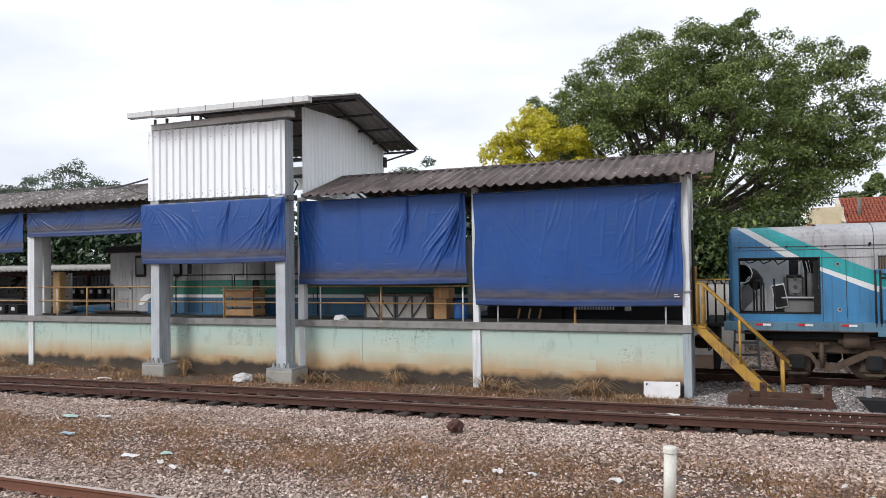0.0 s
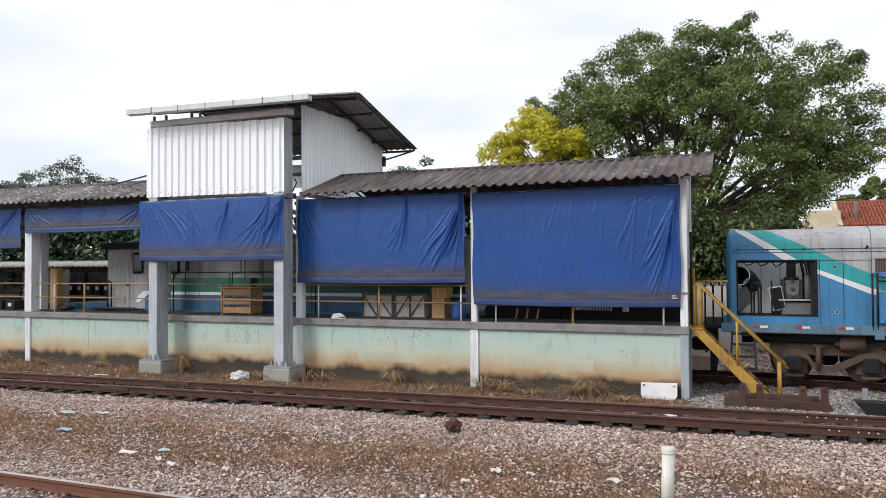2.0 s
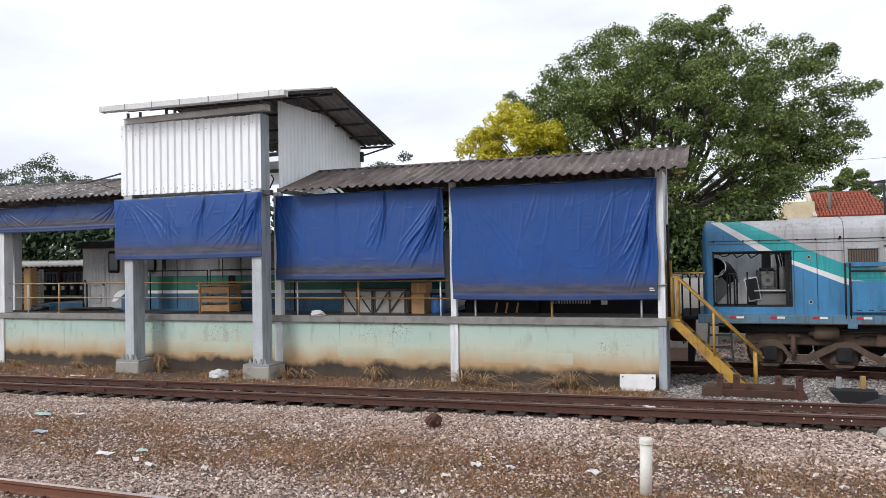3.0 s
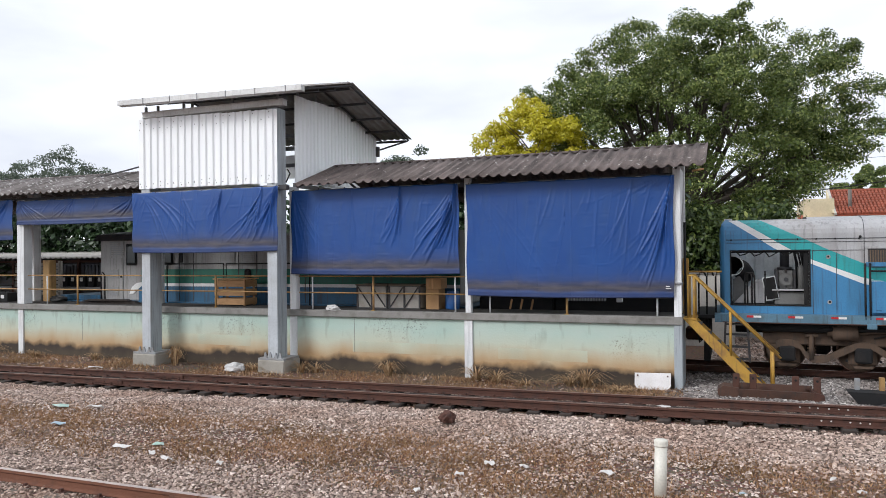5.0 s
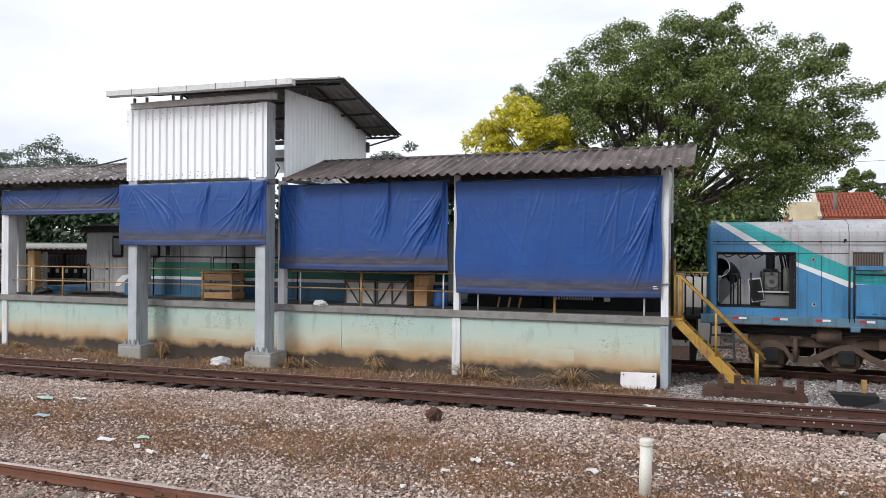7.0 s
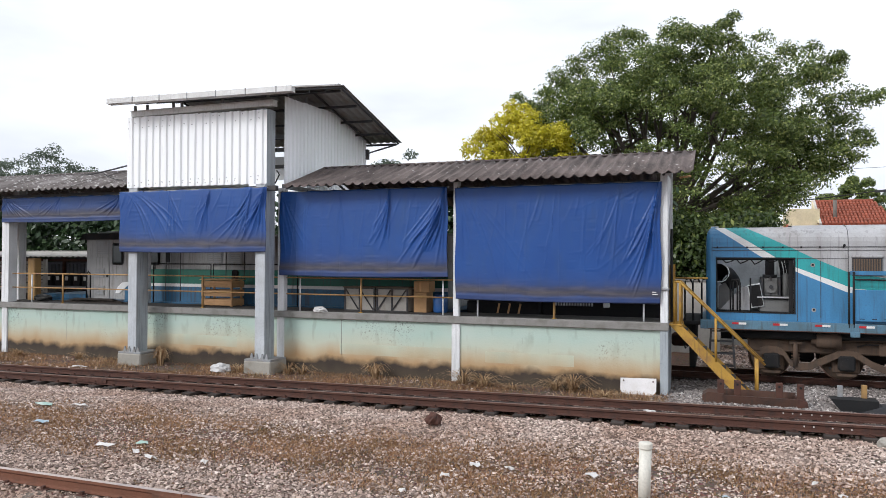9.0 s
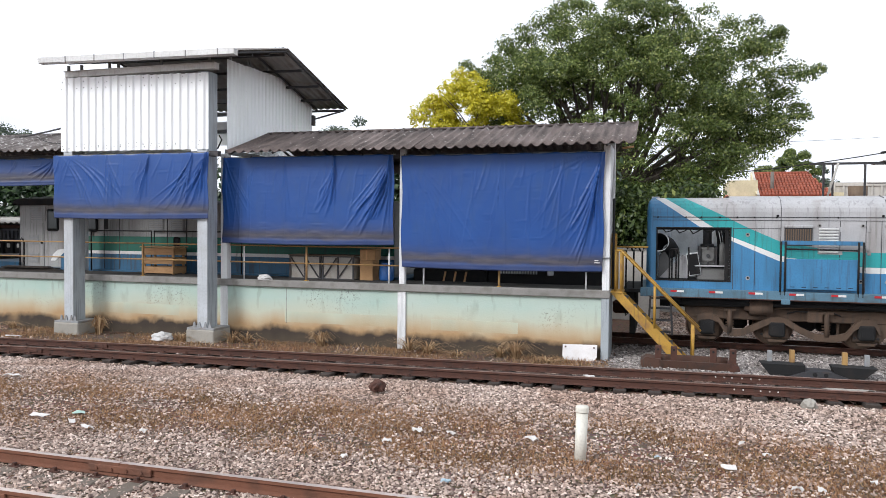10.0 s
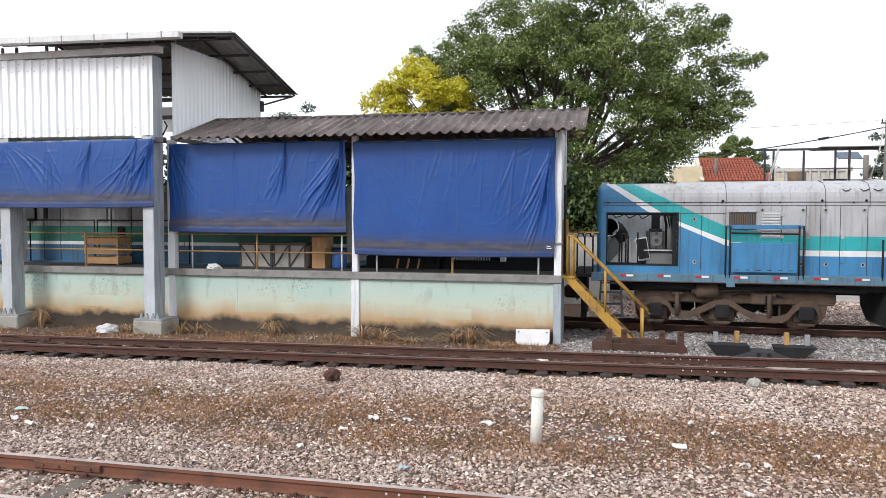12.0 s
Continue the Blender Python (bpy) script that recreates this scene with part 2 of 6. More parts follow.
m, n, l, p = shade("fibre_cement_pale", 0.95)
c = mixed(n, l, noise_fac(n, l, 0.9, 0.35, 0.65, 6), (0.15, 0.13, 0.12), (0.27, 0.245, 0.235))
c = mixed(n, l, times(n, l, noise_fac(n, l, 7.0, 0.45, 0.62, 6, (1, 0.08, 0.3)), 0.6), c, (0.075, 0.062, 0.057))
c = mixed(n, l, noise_fac(n, l, 8.0, 0.56, 0.66, 7), c, (0.55, 0.53, 0.51))
l.new(c, p.inputs["Base Color"])
relief(n, l, p, 40, 0.5)
M["fibre_cement_pale"] = m

# galvanised underside of the high roof
M["zinc"] = paint("zinc", (0.36, 0.34, 0.32), (0.20, 0.15, 0.11), 0.6, 0.1, amount=0.6, small=6, streak=0.3)

# tarpaulin, faded, with a dust band over the hem; "hem" is the height over the lower edge in metres
m, n, l, p = shade("tarpaulin", 0.40)
c = mixed(n, l, noise_fac(n, l, 0.8, 0.3, 0.7, 4), (0.009, 0.056, 0.235), (0.013, 0.071, 0.275))
c = mixed(n, l, times(n, l, noise_fac(n, l, 3.0, 0.5, 0.75, 6, (1, 1, 0.3)), 0.40), c, (0.030, 0.072, 0.19))
a = n.new("ShaderNodeAttribute")
a.attribute_name = "hem"
k = n.new("ShaderNodeMath")
k.operation = "MULTIPLY_ADD"
l.new(noise_fac(n, l, 1.3, 0.3, 0.7, 7), k.inputs[0])
k.inputs[1].default_value = -0.07
l.new(a.outputs["Fac"], k.inputs[2])
r = n.new("ShaderNodeValToRGB")
e = r.color_ramp.elements
e[0].position, e[0].color = 0.0, (0.50, 0.50, 0.50, 1)
e[1].position, e[1].color = 0.80, (0, 0, 0, 1)
for q, w in ((0.08, 0.42), (0.13, 0.80), (0.20, 0.95), (0.30, 0.70), (0.38, 0.34), (0.55, 0.10)):
    e.new(q).color = (w, w, w, 1)
l.new(k.outputs[0], r.inputs["Fac"])
dust = mixed(n, l, noise_fac(n, l, 5.0, 0.4, 0.65, 6, (0.4, 1, 2.0)), (0.052, 0.048, 0.056), (0.088, 0.078, 0.082))
c = mixed(n, l, r.outputs["Color"], c, dust)
l.new(c, p.inputs["Base Color"])
p.inputs["Specular IOR Level"].default_value = 0.40
relief(n, l, p, 26, 0.15, 0.004)
M["tarpaulin"] = m

# mint wall paint with ochre splash stains and black mould at the foot
m, n, l, p = shade("mint_wall", 0.85)
c = mixed(n, l, noise_fac(n, l, 0.7, 0.3, 0.7, 5), (0.39, 0.52, 0.46), (0.47, 0.56, 0.50))
c = mixed(n, l, times(n, l, noise_fac(n, l, 2.3, 0.56, 0.72, 8, (1, 1, 0.4)), 0.7), c, (0.24, 0.28, 0.24))
c = mixed(n, l, times(n, l, noise_fac(n, l, 4.0, 0.60, 0.66, 8, (1.4, 1, 0.3)), 0.30), c, (0.20, 0.21, 0.18))
c = mixed(n, l, times(n, l, times(n, l, noise_fac(n, l, 26.0, 0.58, 0.64, 4), noise_fac(n, l, 0.75, 0.55, 0.66, 3)), 0.75), c, (0.10, 0.10, 0.09))
c = mixed(n, l, times(n, l, height_fac(n, l, 0.15, 0.80, -0.30, 0.5), 0.9), c, (0.56, 0.52, 0.38))
c = mixed(n, l, times(n, l, height_fac(n, l, -0.05, 0.42, -0.35, 0.9), 0.9), c, (0.40, 0.24, 0.11))
c = mixed(n, l, times(n, l, times(n, l, times(n, l, height_fac(n, l, -0.10, 0.08, -0.24, 1.6, 0.8), noise_fac(n, l, 17.0, 0.16, 0.34, 7, (1, 1, 0.40))), noise_fac(n, l, 0.35, 0.30, 0.42, 4)), 0.95), c, (0.022, 0.018, 0.016))
c = mixed(n, l, times(n, l, height_fac(n, l, -0.30, -0.05, -0.15, 3.0), 0.5), c, (0.10, 0.075, 0.05))
l.new(c, p.inputs["Base Color"])
relief(n, l, p, 22, 0.35)
M["mint_wall"] = m

# cream repaint patches low on the wall
m, n, l, p = shade("patch_paint", 0.85)
c = mixed(n, l, noise_fac(n, l, 1.5, 0.35, 0.65, 6), (0.53, 0.55, 0.43), (0.45, 0.52, 0.43))
c = mixed(n, l, times(n, l, height_fac(n, l, 0.02, 0.50, -0.25, 1.2), 0.85), c, (0.42, 0.27, 0.13))
l.new(c, p.inputs["Base Color"])
relief(n, l, p, 22, 0.35)
M["patch_paint"] = m

# oily soil trodden between the rails
m, n, l, p = shade("oily_soil", 0.75)
c = mixed(n, l, noise_fac(n, l, 1.1, 0.38, 0.62, 7), (0.020, 0.016, 0.014), (0.085, 0.055, 0.040))
c = mixed(n, l, noise_fac(n, l, 14.0, 0.55, 0.70, 6), c, (0.16, 0.12, 0.10))
l.new(c, p.inputs["Base Color"])
relief(n, l, p, 16, 0.9, 0.03)
M["oily_soil"] = m

# bare earth and fine gravel between the stones
m, n, l, p = shade("yard_ground", 0.95)
c = mixed(n, l, noise_fac(n, l, 0.45, 0.38, 0.62, 7), (0.150, 0.080, 0.048), (0.115, 0.078, 0.058))
v = n.new("ShaderNodeTexVoronoi")
v.inputs["Scale"].default_value = 22
l.new(n.new("ShaderNodeNewGeometry").outputs["Position"], v.inputs["Vector"])
c = mixed(n, l, 0.35, c, v.outputs["Color"], "SOFT_LIGHT")
c = mixed(n, l, noise_fac(n, l, 11.0, 0.5, 0.7, 8), c, (0.05, 0.038, 0.030))
l.new(c, p.inputs["Base Color"])
b = n.new("ShaderNodeBump")
b.inputs["Strength"].default_value, b.inputs["Distance"].default_value = 0.8, 0.03
l.new(v.outputs["Distance"], b.inputs["Height"])
l.new(b.outputs["Normal"], p.inputs["Normal"])
M["yard_ground"] = m


def island(name, a, b, rough=0.9, trans=0.0, c3=None, patch=None):
    """Many small pieces in one mesh, each with its own tone."""
    m, n, l, p = shade(name, rough)
    g = n.new("ShaderNodeNewGeometry")
    r = n.new("ShaderNodeValToRGB")
    e = r.color_ramp.elements
    e[0].color, e[1].color = (*a, 1), (*b, 1)
    if c3:
        x = e.new(0.85)
        x.color = (*b, 1)
        e[2].color = (*c3, 1)
    l.new(g.outputs["Random Per Island"], r.inputs["Fac"])
    c = r.outputs["Color"]
    if patch:
        c = mixed(n, l, noise_fac(n, l, patch[1], 0.42, 0.62, 5), c, patch[0], "MULTIPLY")
    l.new(c, p.inputs["Base Color"])
    if trans:
        p.inputs["Subsurface Weight"].default_value = 0.0
        t = n.new("ShaderNodeBsdfTranslucent")
        l.new(c, t.inputs["Color"])
        s = n.new("ShaderNodeMixShader")
        s.inputs["Fac"].default_value = trans
        l.new(p.outputs["BSDF"], s.inputs[1])
        l.new(t.outputs["BSDF"], s.inputs[2])
        l.new(s.outputs["Shader"], n["Material Output"].inputs["Surface"])
    return m


M["ballast"] = island("ballast", (0.125, 0.090, 0.074), (0.58, 0.455, 0.385), 0.9, 0, (0.80, 0.70, 0.63), ((0.80, 0.72, 0.67), 0.55))
M["ballast_grey"] = island("ballast_grey", (0.09, 0.08, 0.075), (0.37, 0.335, 0.315), 0.9, 0, (0.62, 0.58, 0.55), ((0.70, 0.66, 0.64), 0.8))
M["straw"] = island("straw", (0.22, 0.13, 0.065), (0.45, 0.30, 0.165), 0.9, 0.2, (0.62, 0.46, 0.28))
M["turf"] = island("turf", (0.20, 0.098, 0.050), (0.44, 0.255, 0.135), 0.95, 0.2, (0.54, 0.38, 0.23), ((0.66, 0.66, 0.58), 0.9))
M["leaf_green"] = island("leaf_green", (0.046, 0.078, 0.020), (0.215, 0.275, 0.070), 0.38, 0.38, (0.54, 0.57, 0.20), ((0.68, 0.72, 0.66), 0.45))
M["leaf_shrub"] = island("leaf_shrub", (0.028, 0.052, 0.016), (0.10, 0.145, 0.038), 0.42, 0.35, (0.34, 0.38, 0.11), ((0.70, 0.74, 0.66), 0.8))
M["leaf_yellow"] = island("leaf_yellow", (0.40, 0.37, 0.02), (0.76, 0.68, 0.05), 0.45, 0.42, (0.88, 0.80, 0.16))
M["leaf_dark"] = island("leaf_dark", (0.012, 0.030, 0.012), (0.050, 0.095, 0.035), 0.40, 0.2, (0.12, 0.19, 0.08))
# greyed and lightened: aerial haze is mixed into the distant leaf colour
M["leaf_hazed"] = island("leaf_hazed", (0.085, 0.115, 0.090), (0.15, 0.185, 0.135), 0.7, 0.3, (0.20, 0.24, 0.16))


# ---- small builders ----
BASE = {}


def thing(name, at, label="", category="", group="", kind=""):
    """An Empty at the base of a thing; its parts are built in world metres."""
    ob = new(name)
    ob.location = at
    BASE[ob] = Vector(at)
    return tagged(ob, label, category, group, kind)


def finish(bm, name, material, smooth=False):
    me = bpy.data.meshes.new(name)
    bm.normal_update()
    bm.to_mesh(me)
    bm.free()
    for k in (material if isinstance(material, (list, tuple)) else [material]):
        me.materials.append(M[k])
    if smooth:
        me.polygons.foreach_set("use_smooth", [True] * len(me.polygons))
    return me


def part(name, bm, material, parent, label="", smooth=False):
    """Links a bmesh, built in world metres, as one mesh under a thing or a part."""
    base = BASE[parent]
    bmesh.ops.translate(bm, verts=bm.verts, vec=-base)
    ob = new(name, finish(bm, name, material, smooth))
    ob.parent = parent
    BASE[ob] = base
    return tagged(ob, label)


def single(name, bm, material, label="", category="", group="", kind="", smooth=False, at=None):
    """A thing that is one mesh."""
    if at is None:
        at = (0, 0, 0)
    bmesh.ops.translate(bm, verts=bm.verts, vec=-Vector(at))
    ob = new(name, finish(bm, name, material, smooth))
    ob.location = at
    BASE[ob] = Vector(at)
    return tagged(ob, label, category, group, kind)


def box(x0, x1, y0, y1, z0, z1, bevel=0.0, bm=None, turn=None):
    bm = bm or bmesh.new()
    m = Matrix.Translation(((x0 + x1) / 2, (y0 + y1) / 2, (z0 + z1) / 2))
    if turn:
        m = m @ Euler([radians(a) for a in turn]).to_matrix().to_4x4()
    m = m @ Matrix.Diagonal((abs(x1 - x0), abs(y1 - y0), abs(z1 - z0), 1))
    r = bmesh.ops.create_cube(bm, size=1, matrix=m)
    if bevel:
        es = list({e for v in r["verts"] for e in v.link_edges})
        bmesh.ops.bevel(bm, geom=es, offset=bevel, segments=1, affect="EDGES", profile=0.7)
    return bm


def tube(points, radius, sides=8, bm=None, caps=True):
    """A round bar or pipe along points; radius may be a list."""
    bm = bm or bmesh.new()
    pts = [Vector(q) for q in points]
    rad = radius if isinstance(radius, (list, tuple)) else [radius] * len(pts)
    rings = []
    up = Vector((0.13, 0.21, 1)).normalized()
    for i, q in enumerate(pts):
        d = (pts[min(i + 1, len(pts) - 1)] - pts[max(i - 1, 0)]).normalized()
        if abs(d.dot(up)) > 0.95:
            s = d.cross(Vector((1, 0.1, 0))).normalized()
        else:
            s = d.cross(up).normalized()
        t = d.cross(s)
        rings.append([bm.verts.new(q + (s * math.cos(a) + t * math.sin(a)) * rad[i])
                      for a in (2 * math.pi * k / sides for k in range(sides))])
    for a, b in zip(rings, rings[1:]):
        for k in range(sides):
            f = bm.faces.new((a[k], a[(k + 1) % sides], b[(k + 1) % sides], b[k]))
            f.smooth = sides > 6
    if caps:
        bm.faces.new(rings[0][::-1])
        bm.faces.new(rings[-1])
    return bm


def prism(outline, axis, a, b, bm=None):
    """An outline of 2D points carried along an axis from a to b."""
    bm = bm or bmesh.new()

    def place(u, v, w):
        return (w, u, v) if axis == "x" else (u, w, v) if axis == "y" else (u, v, w)
    lo = [bm.verts.new(place(u, v, a)) for u, v in outline]
    hi = [bm.verts.new(place(u, v, b)) for u, v in outline]
    k = len(outline)
    fs = [bm.faces.new((lo[i], lo[(i + 1) % k], hi[(i + 1) % k], hi[i])) for i in range(k)]
    fs += [bm.faces.new(lo[::-1]), bm.faces.new(hi)]
    bmesh.ops.recalc_face_normals(bm, faces=fs)
    return bm


def disc(cx, cz, r, y0, y1, sides=24, bm=None):
    """A wheel-like cylinder across the track."""
    return prism([(cx + r * math.cos(2 * math.pi * i / sides), cz + r * math.sin(2 * math.pi * i / sides)) for i in range(sides)], "y", y0, y1, bm)


def array_mesh(name, verts, faces, material, smooth=False):
    """A mesh from arrays: verts N x 3, faces M x k."""
    me = bpy.data.meshes.new(name)
    verts, faces = np.asarray(verts, np.float32), np.asarray(faces, np.int32)
    k = faces.shape[1]
    me.vertices.add(len(verts))
    me.vertices.foreach_set("co", verts.ravel())
    me.loops.add(faces.size)
    me.loops.foreach_set("vertex_index", faces.ravel())
    me.polygons.add(len(faces))
    me.polygons.foreach_set("loop_start", np.arange(0, faces.size, k, dtype=np.int32))
    me.polygons.foreach_set("loop_total", np.full(len(faces), k, np.int32))
    me.polygons.foreach_set("use_smooth", np.full(len(faces), smooth))
    me.update(calc_edges=True)
    me.materials.append(M[material])
    return me


RNG = np.random.default_rng(7)


# ---- ground ----
def rail_top(x):
    """The siding in front of the shed climbs a little to the right."""
    return 0.232 + 0.0112 * x


def smooth(a, b, t):
    t = np.clip((t - a) / (b - a), 0, 1)
    return t * t * (3 - 2 * t)


def ground_z(x, y):
    bed = np.clip(rail_top(x), -0.05, 0.40) - 0.225
    near = np.clip((np.abs(x + 6) - 45) / 40, 0, 1)
    z = bed * smooth(11.4, 12.7, y) * (1 - near)
    z = z * (1 - smooth(14.6, 16.4, y)) - 0.27 * smooth(14.6, 16.6, y)
    return z + 0.012 * np.sin(x * 1.9 + y * 0.7) * np.sin(y * 1.3 - x * 0.6) * (y < 14.4)


xs = np.concatenate([[-1500, -700, -300, -120, -70], np.arange(-45, 22, 0.3), [24, 30, 40, 70, 150, 400, 900, 1500]])
ys = np.concatenate([[-300, -100, -40, -15], np.arange(-4, 26, 0.3), [28, 32, 40, 60, 100, 200, 500, 1000, 1500]])
gx, gy = np.meshgrid(xs, ys)
gv = np.stack([gx, gy, ground_z(gx, gy)], -1).reshape(-1, 3)
cols = len(xs)
gi = (np.arange(len(ys) - 1)[:, None] * cols + np.arange(cols - 1)[None]).ravel()
gf = np.stack([gi, gi + 1, gi + cols + 1, gi + cols], -1)
ground = new("ground", array_mesh("ground", gv, gf, "yard_ground", True))
tagged(ground, "brown earth yard with gravel and dry grass", "ground", kind="structure")


# ---- railway tracks ----
def rail_outline(y, z):
    """Head, web and foot of a rail whose top lies at z."""
    o = [(0.035, 0), (0.035, -0.035), (0.009, -0.05), (0.009, -0.118), (0.06, -0.135), (0.06, -0.145)]
    return [(y + a, z + b) for a, b in o] + [(y - a, z + b) for a, b in o[::-1]]


def rail_bar(y, x0, x1, z0, z1):
    bm = prism(rail_outline(y, 0), "x", x0, x1)
    for v in bm.verts:
        v.co.z += z0 + (z1 - z0) * (v.co.x - x0) / (x1 - x0)
    bm.normal_update()
    for f in bm.faces:
        if f.normal.z > 0.9 and f.calc_center_median().z > z0 + (z1 - z0) * (f.calc_center_median().x - x0) / (x1 - x0) - 0.02:
            f.material_index = 1
    return bm


def track(name, y_far, y_near, x0, x1, top, step, sleeper, label, head="rail_head", side="rust"):
    t = thing(name, (0, 0, 0), label, "railway track", kind="structure")
    for y in (y_far, y_near):
        joints = [x0, (x0 + x1) / 2 - 1.4 + (0.9 if y == y_far else 0), x1]
        for a, b in zip(joints, joints[1:]):
            part("rail", rail_bar(y, a, b - 0.012, top(a), top(b)), [side, head], t, "rusty steel rail")
        j = joints[1]
        bm = box(j - 0.42, j + 0.42, y - 0.045, y - 0.012, top(j) - 0.115, top(j) - 0.035, 0.006)
        for k in range(4):
            disc(j - 0.3 + 0.2 * k, top(j) - 0.075, 0.018, y - 0.06, y - 0.04, 6, bm)
        part("fishplate", bm, side, t)
    rnd = random.Random(3)
    mids = box(-0.11, 0.11, -0.75, 0.75, -0.15, 0.0, 0.012)
    mesh = finish(mids, "sleeper", sleeper)
    plate = bmesh.new()
    for s in (-0.5, 0.5):
        box(-0.07, 0.07, s - 0.11, s + 0.11, 0.0, 0.012, 0, plate)
        for q in (-0.075, 0.075):
            box(-0.018, 0.018, s + q - 0.02, s + q + 0.02, 0.012, 0.05, 0, plate)
    pmesh = finish(plate, "rail_clip", "rust")
    x = x0 + 0.2
    while x < x1:
        ob = new("sleeper", mesh)
        ob.parent = t
        ym = (y_far + y_near) / 2 + rnd.uniform(-0.06, 0.06)
        ob.matrix_basis = pose(x + rnd.uniform(-0.03, 0.03), ym, top(x) - 0.157, rnd.uniform(-0.5, 0.5), rnd.uniform(-1.5, 1.5), rnd.uniform(-2, 2))
        if -20 < x < 8:
            c = new("rail_clip", pmesh)
            c.parent = t
            c.matrix_basis = pose(ob.matrix_basis.translation.x, (y_far + y_near) / 2, top(x) - 0.157)
        x += step + rnd.uniform(-0.03, 0.03)
    return t


siding = track("track_1", 14.20, 13.20, -46, 22, rail_top, 0.56, "sleeper", "rusty siding on dark timber sleepers")
main_line = track("track_2", 6.86, 5.80, -30, 20, lambda x: 0.172, 0.60, "sleeper_pale", "worn running track on weathered sleepers", "rail_head_worn", "rust_orange")
track("track_3", 21.40, 20.36, -46, 24, lambda x: -0.06, 0.60, "sleeper", "track under the locomotives")


# white discs painted on the rails for daylight coming through bolt holes
for x in (1.29, 1.44, 1.57, 1.74, 1.89, 2.03):
    part("bolt", disc(x, 0.18, 0.014, 14.185, 14.192, 8), "litter_white", siding, "white disc for light through a bolt hole")
for x in (1.52, 1.66, 1.93, 2.07, 2.20):
    part("bolt", disc(x, 0.176, 0.014, 13.185, 13.192, 8), "litter_white", siding, "white disc for light through a bolt hole")
for x in (-1.87, -1.74, -1.48, -1.34):
    part("bolt", disc(x, 0.10, 0.013, 6.84, 6.852, 8), "litter_white", main_line, "white disc for light through a bolt hole")

# ---- platform ----
platform = thing("platform", (0, 0, 0), "mint-painted platform wall with stained foot and concrete slab", "platform", kind="structure")
part("wall", box(-46, -0.86, 17.83, 19.2, -0.6, 1.215), "mint_wall", platform, "mint paint with ochre stains and mould")
part("slab", box(-46, -0.84, 17.74, 19.24, 1.215, 1.395, 0.012), "concrete", platform, "grey concrete edge slab")
# thin near-black sheet laid over the slab behind its edge
part("floor_dirt", box(-46, -0.9, 17.99, 19.2, 1.396, 1.402), "dirty_floor", platform, "thin dark sheet over the platform floor")
part("corner_pilaster", box(-1.04, -0.855, 17.77, 19.0, -0.5, 1.213, 0.01), "grey_column", platform)
for x in (-22.0, -11.32, -6.08):
    part("pilaster", box(x - 0.11, x + 0.11, 17.78, 17.9, -0.5, 1.213, 0.006), "white_paint", platform, "white painted pilaster")
for x in (-19.3, -9.4):
    part("joint", box(x - 0.005, x + 0.005, 17.826, 17.832, 0.25, 1.2), "concrete", platform)

for x0, x1, z0, z1 in ((-9.45, -6.2, 0.27, 0.56), (-5.3, -3.05, 0.25, 0.53), (-15.5, -12.8, 0.30, 0.60)):
    part("paint_patch", box(x0, x1, 17.826, 17.834, z0, z1), "patch_paint", platform, "cream repainted patch")


def soil_bed(y0, x0, count, top, label):
    """Uneven dark soil between a pair of rails."""
    bed, last = bmesh.new(), None
    for i in range(count):
        x = x0 + i * 0.2
        row = [bed.verts.new((x, y0 + 0.05 + 0.9 * k / 6, top(x) - 0.135 - 0.03 * (k in (0, 6)) + 0.018 * noise.noise(Vector((x * 1.7, k * 0.6, 0)))
                              - 0.045 * max(0.0, noise.noise(Vector((x * 0.35, 7, 0)))))) for k in range(7)]
        if last:
            for k in range(6):
                bed.faces.new((last[k], row[k], row[k + 1], last[k + 1])).smooth = True
        last = row
    single("oily_bed", bed, "oily_soil", label, "soil", kind="structure")


soil_bed(13.20, -40, 300, rail_top, "dark oily soil between the siding rails")
soil_bed(20.40, -6, 110, lambda x: -0.06, "dark oily soil under the locomotives")

# ---- shed roof on posts ----
shed = thing("canopy_shed", (-6, 18, 1.395), "open shed with corrugated fibre cement roof on white posts", "shed")
for x, w in ((-33.0, 0.15), (-22.0, 0.16), (-11.32, 0.10), (-6.08, 0.075), (-0.945, 0.085)):
    z0 = 1.397
    post = box(x - w, x + w, 17.79, 17.79 + 2 * w, z0, 4.86, 0.008)
    part("post", post, "white_paint", shed, "white painted post")
for x in (-32.6, -22.85, -17.3):
    part("post", box(x - 0.15, x + 0.15, 18.88, 19.18, 1.397, 5.3, 0.01), "white_paint", shed, "white painted post")
part("post", box(-0.99, -0.83, 19.0, 19.16, 1.397, 5.3, 0.008), "white_paint", shed)
for y, z in ((17.80, 4.985), (18.4, 5.19), (19.1, 5.41), (19.9, 5.38), (21.4, 4.89)):
    part("purlin", box(-11.0, -0.6 if y < 19.5 else -1.3, y - 0.03, y + 0.03, z - 0.10, z - 0.0), "dark_steel", shed)
    part("purlin", box(-46, -16.3, y - 0.03, y + 0.03, z + 0.09, z + 0.19), "dark_steel", shed)
part("beam", box(-11.2, -0.86, 17.84, 17.92, 4.64, 4.74, 0.004), "dark_steel", shed)
part("beam", box(-46, -16.3, 17.84, 17.92, 4.82, 4.94, 0.004), "dark_steel", shed)
for x in (-10.9, -9.6, -8.55, -6.08, -3.5, -0.93):
    part("rafter", tube([(x, 17.4, 4.81), (x, 19.4, 5.49)] + ([(x, 21.9, 4.70)] if x < -2 else []), 0.035, 6), "dark_steel", shed)
part("bracket", prism([(17.95, 3.7), (18.02, 3.7), (19.1, 4.75), (19.1, 4.85), (17.95, 4.85)], "x", -0.9, -0.86), "white_paint", shed)
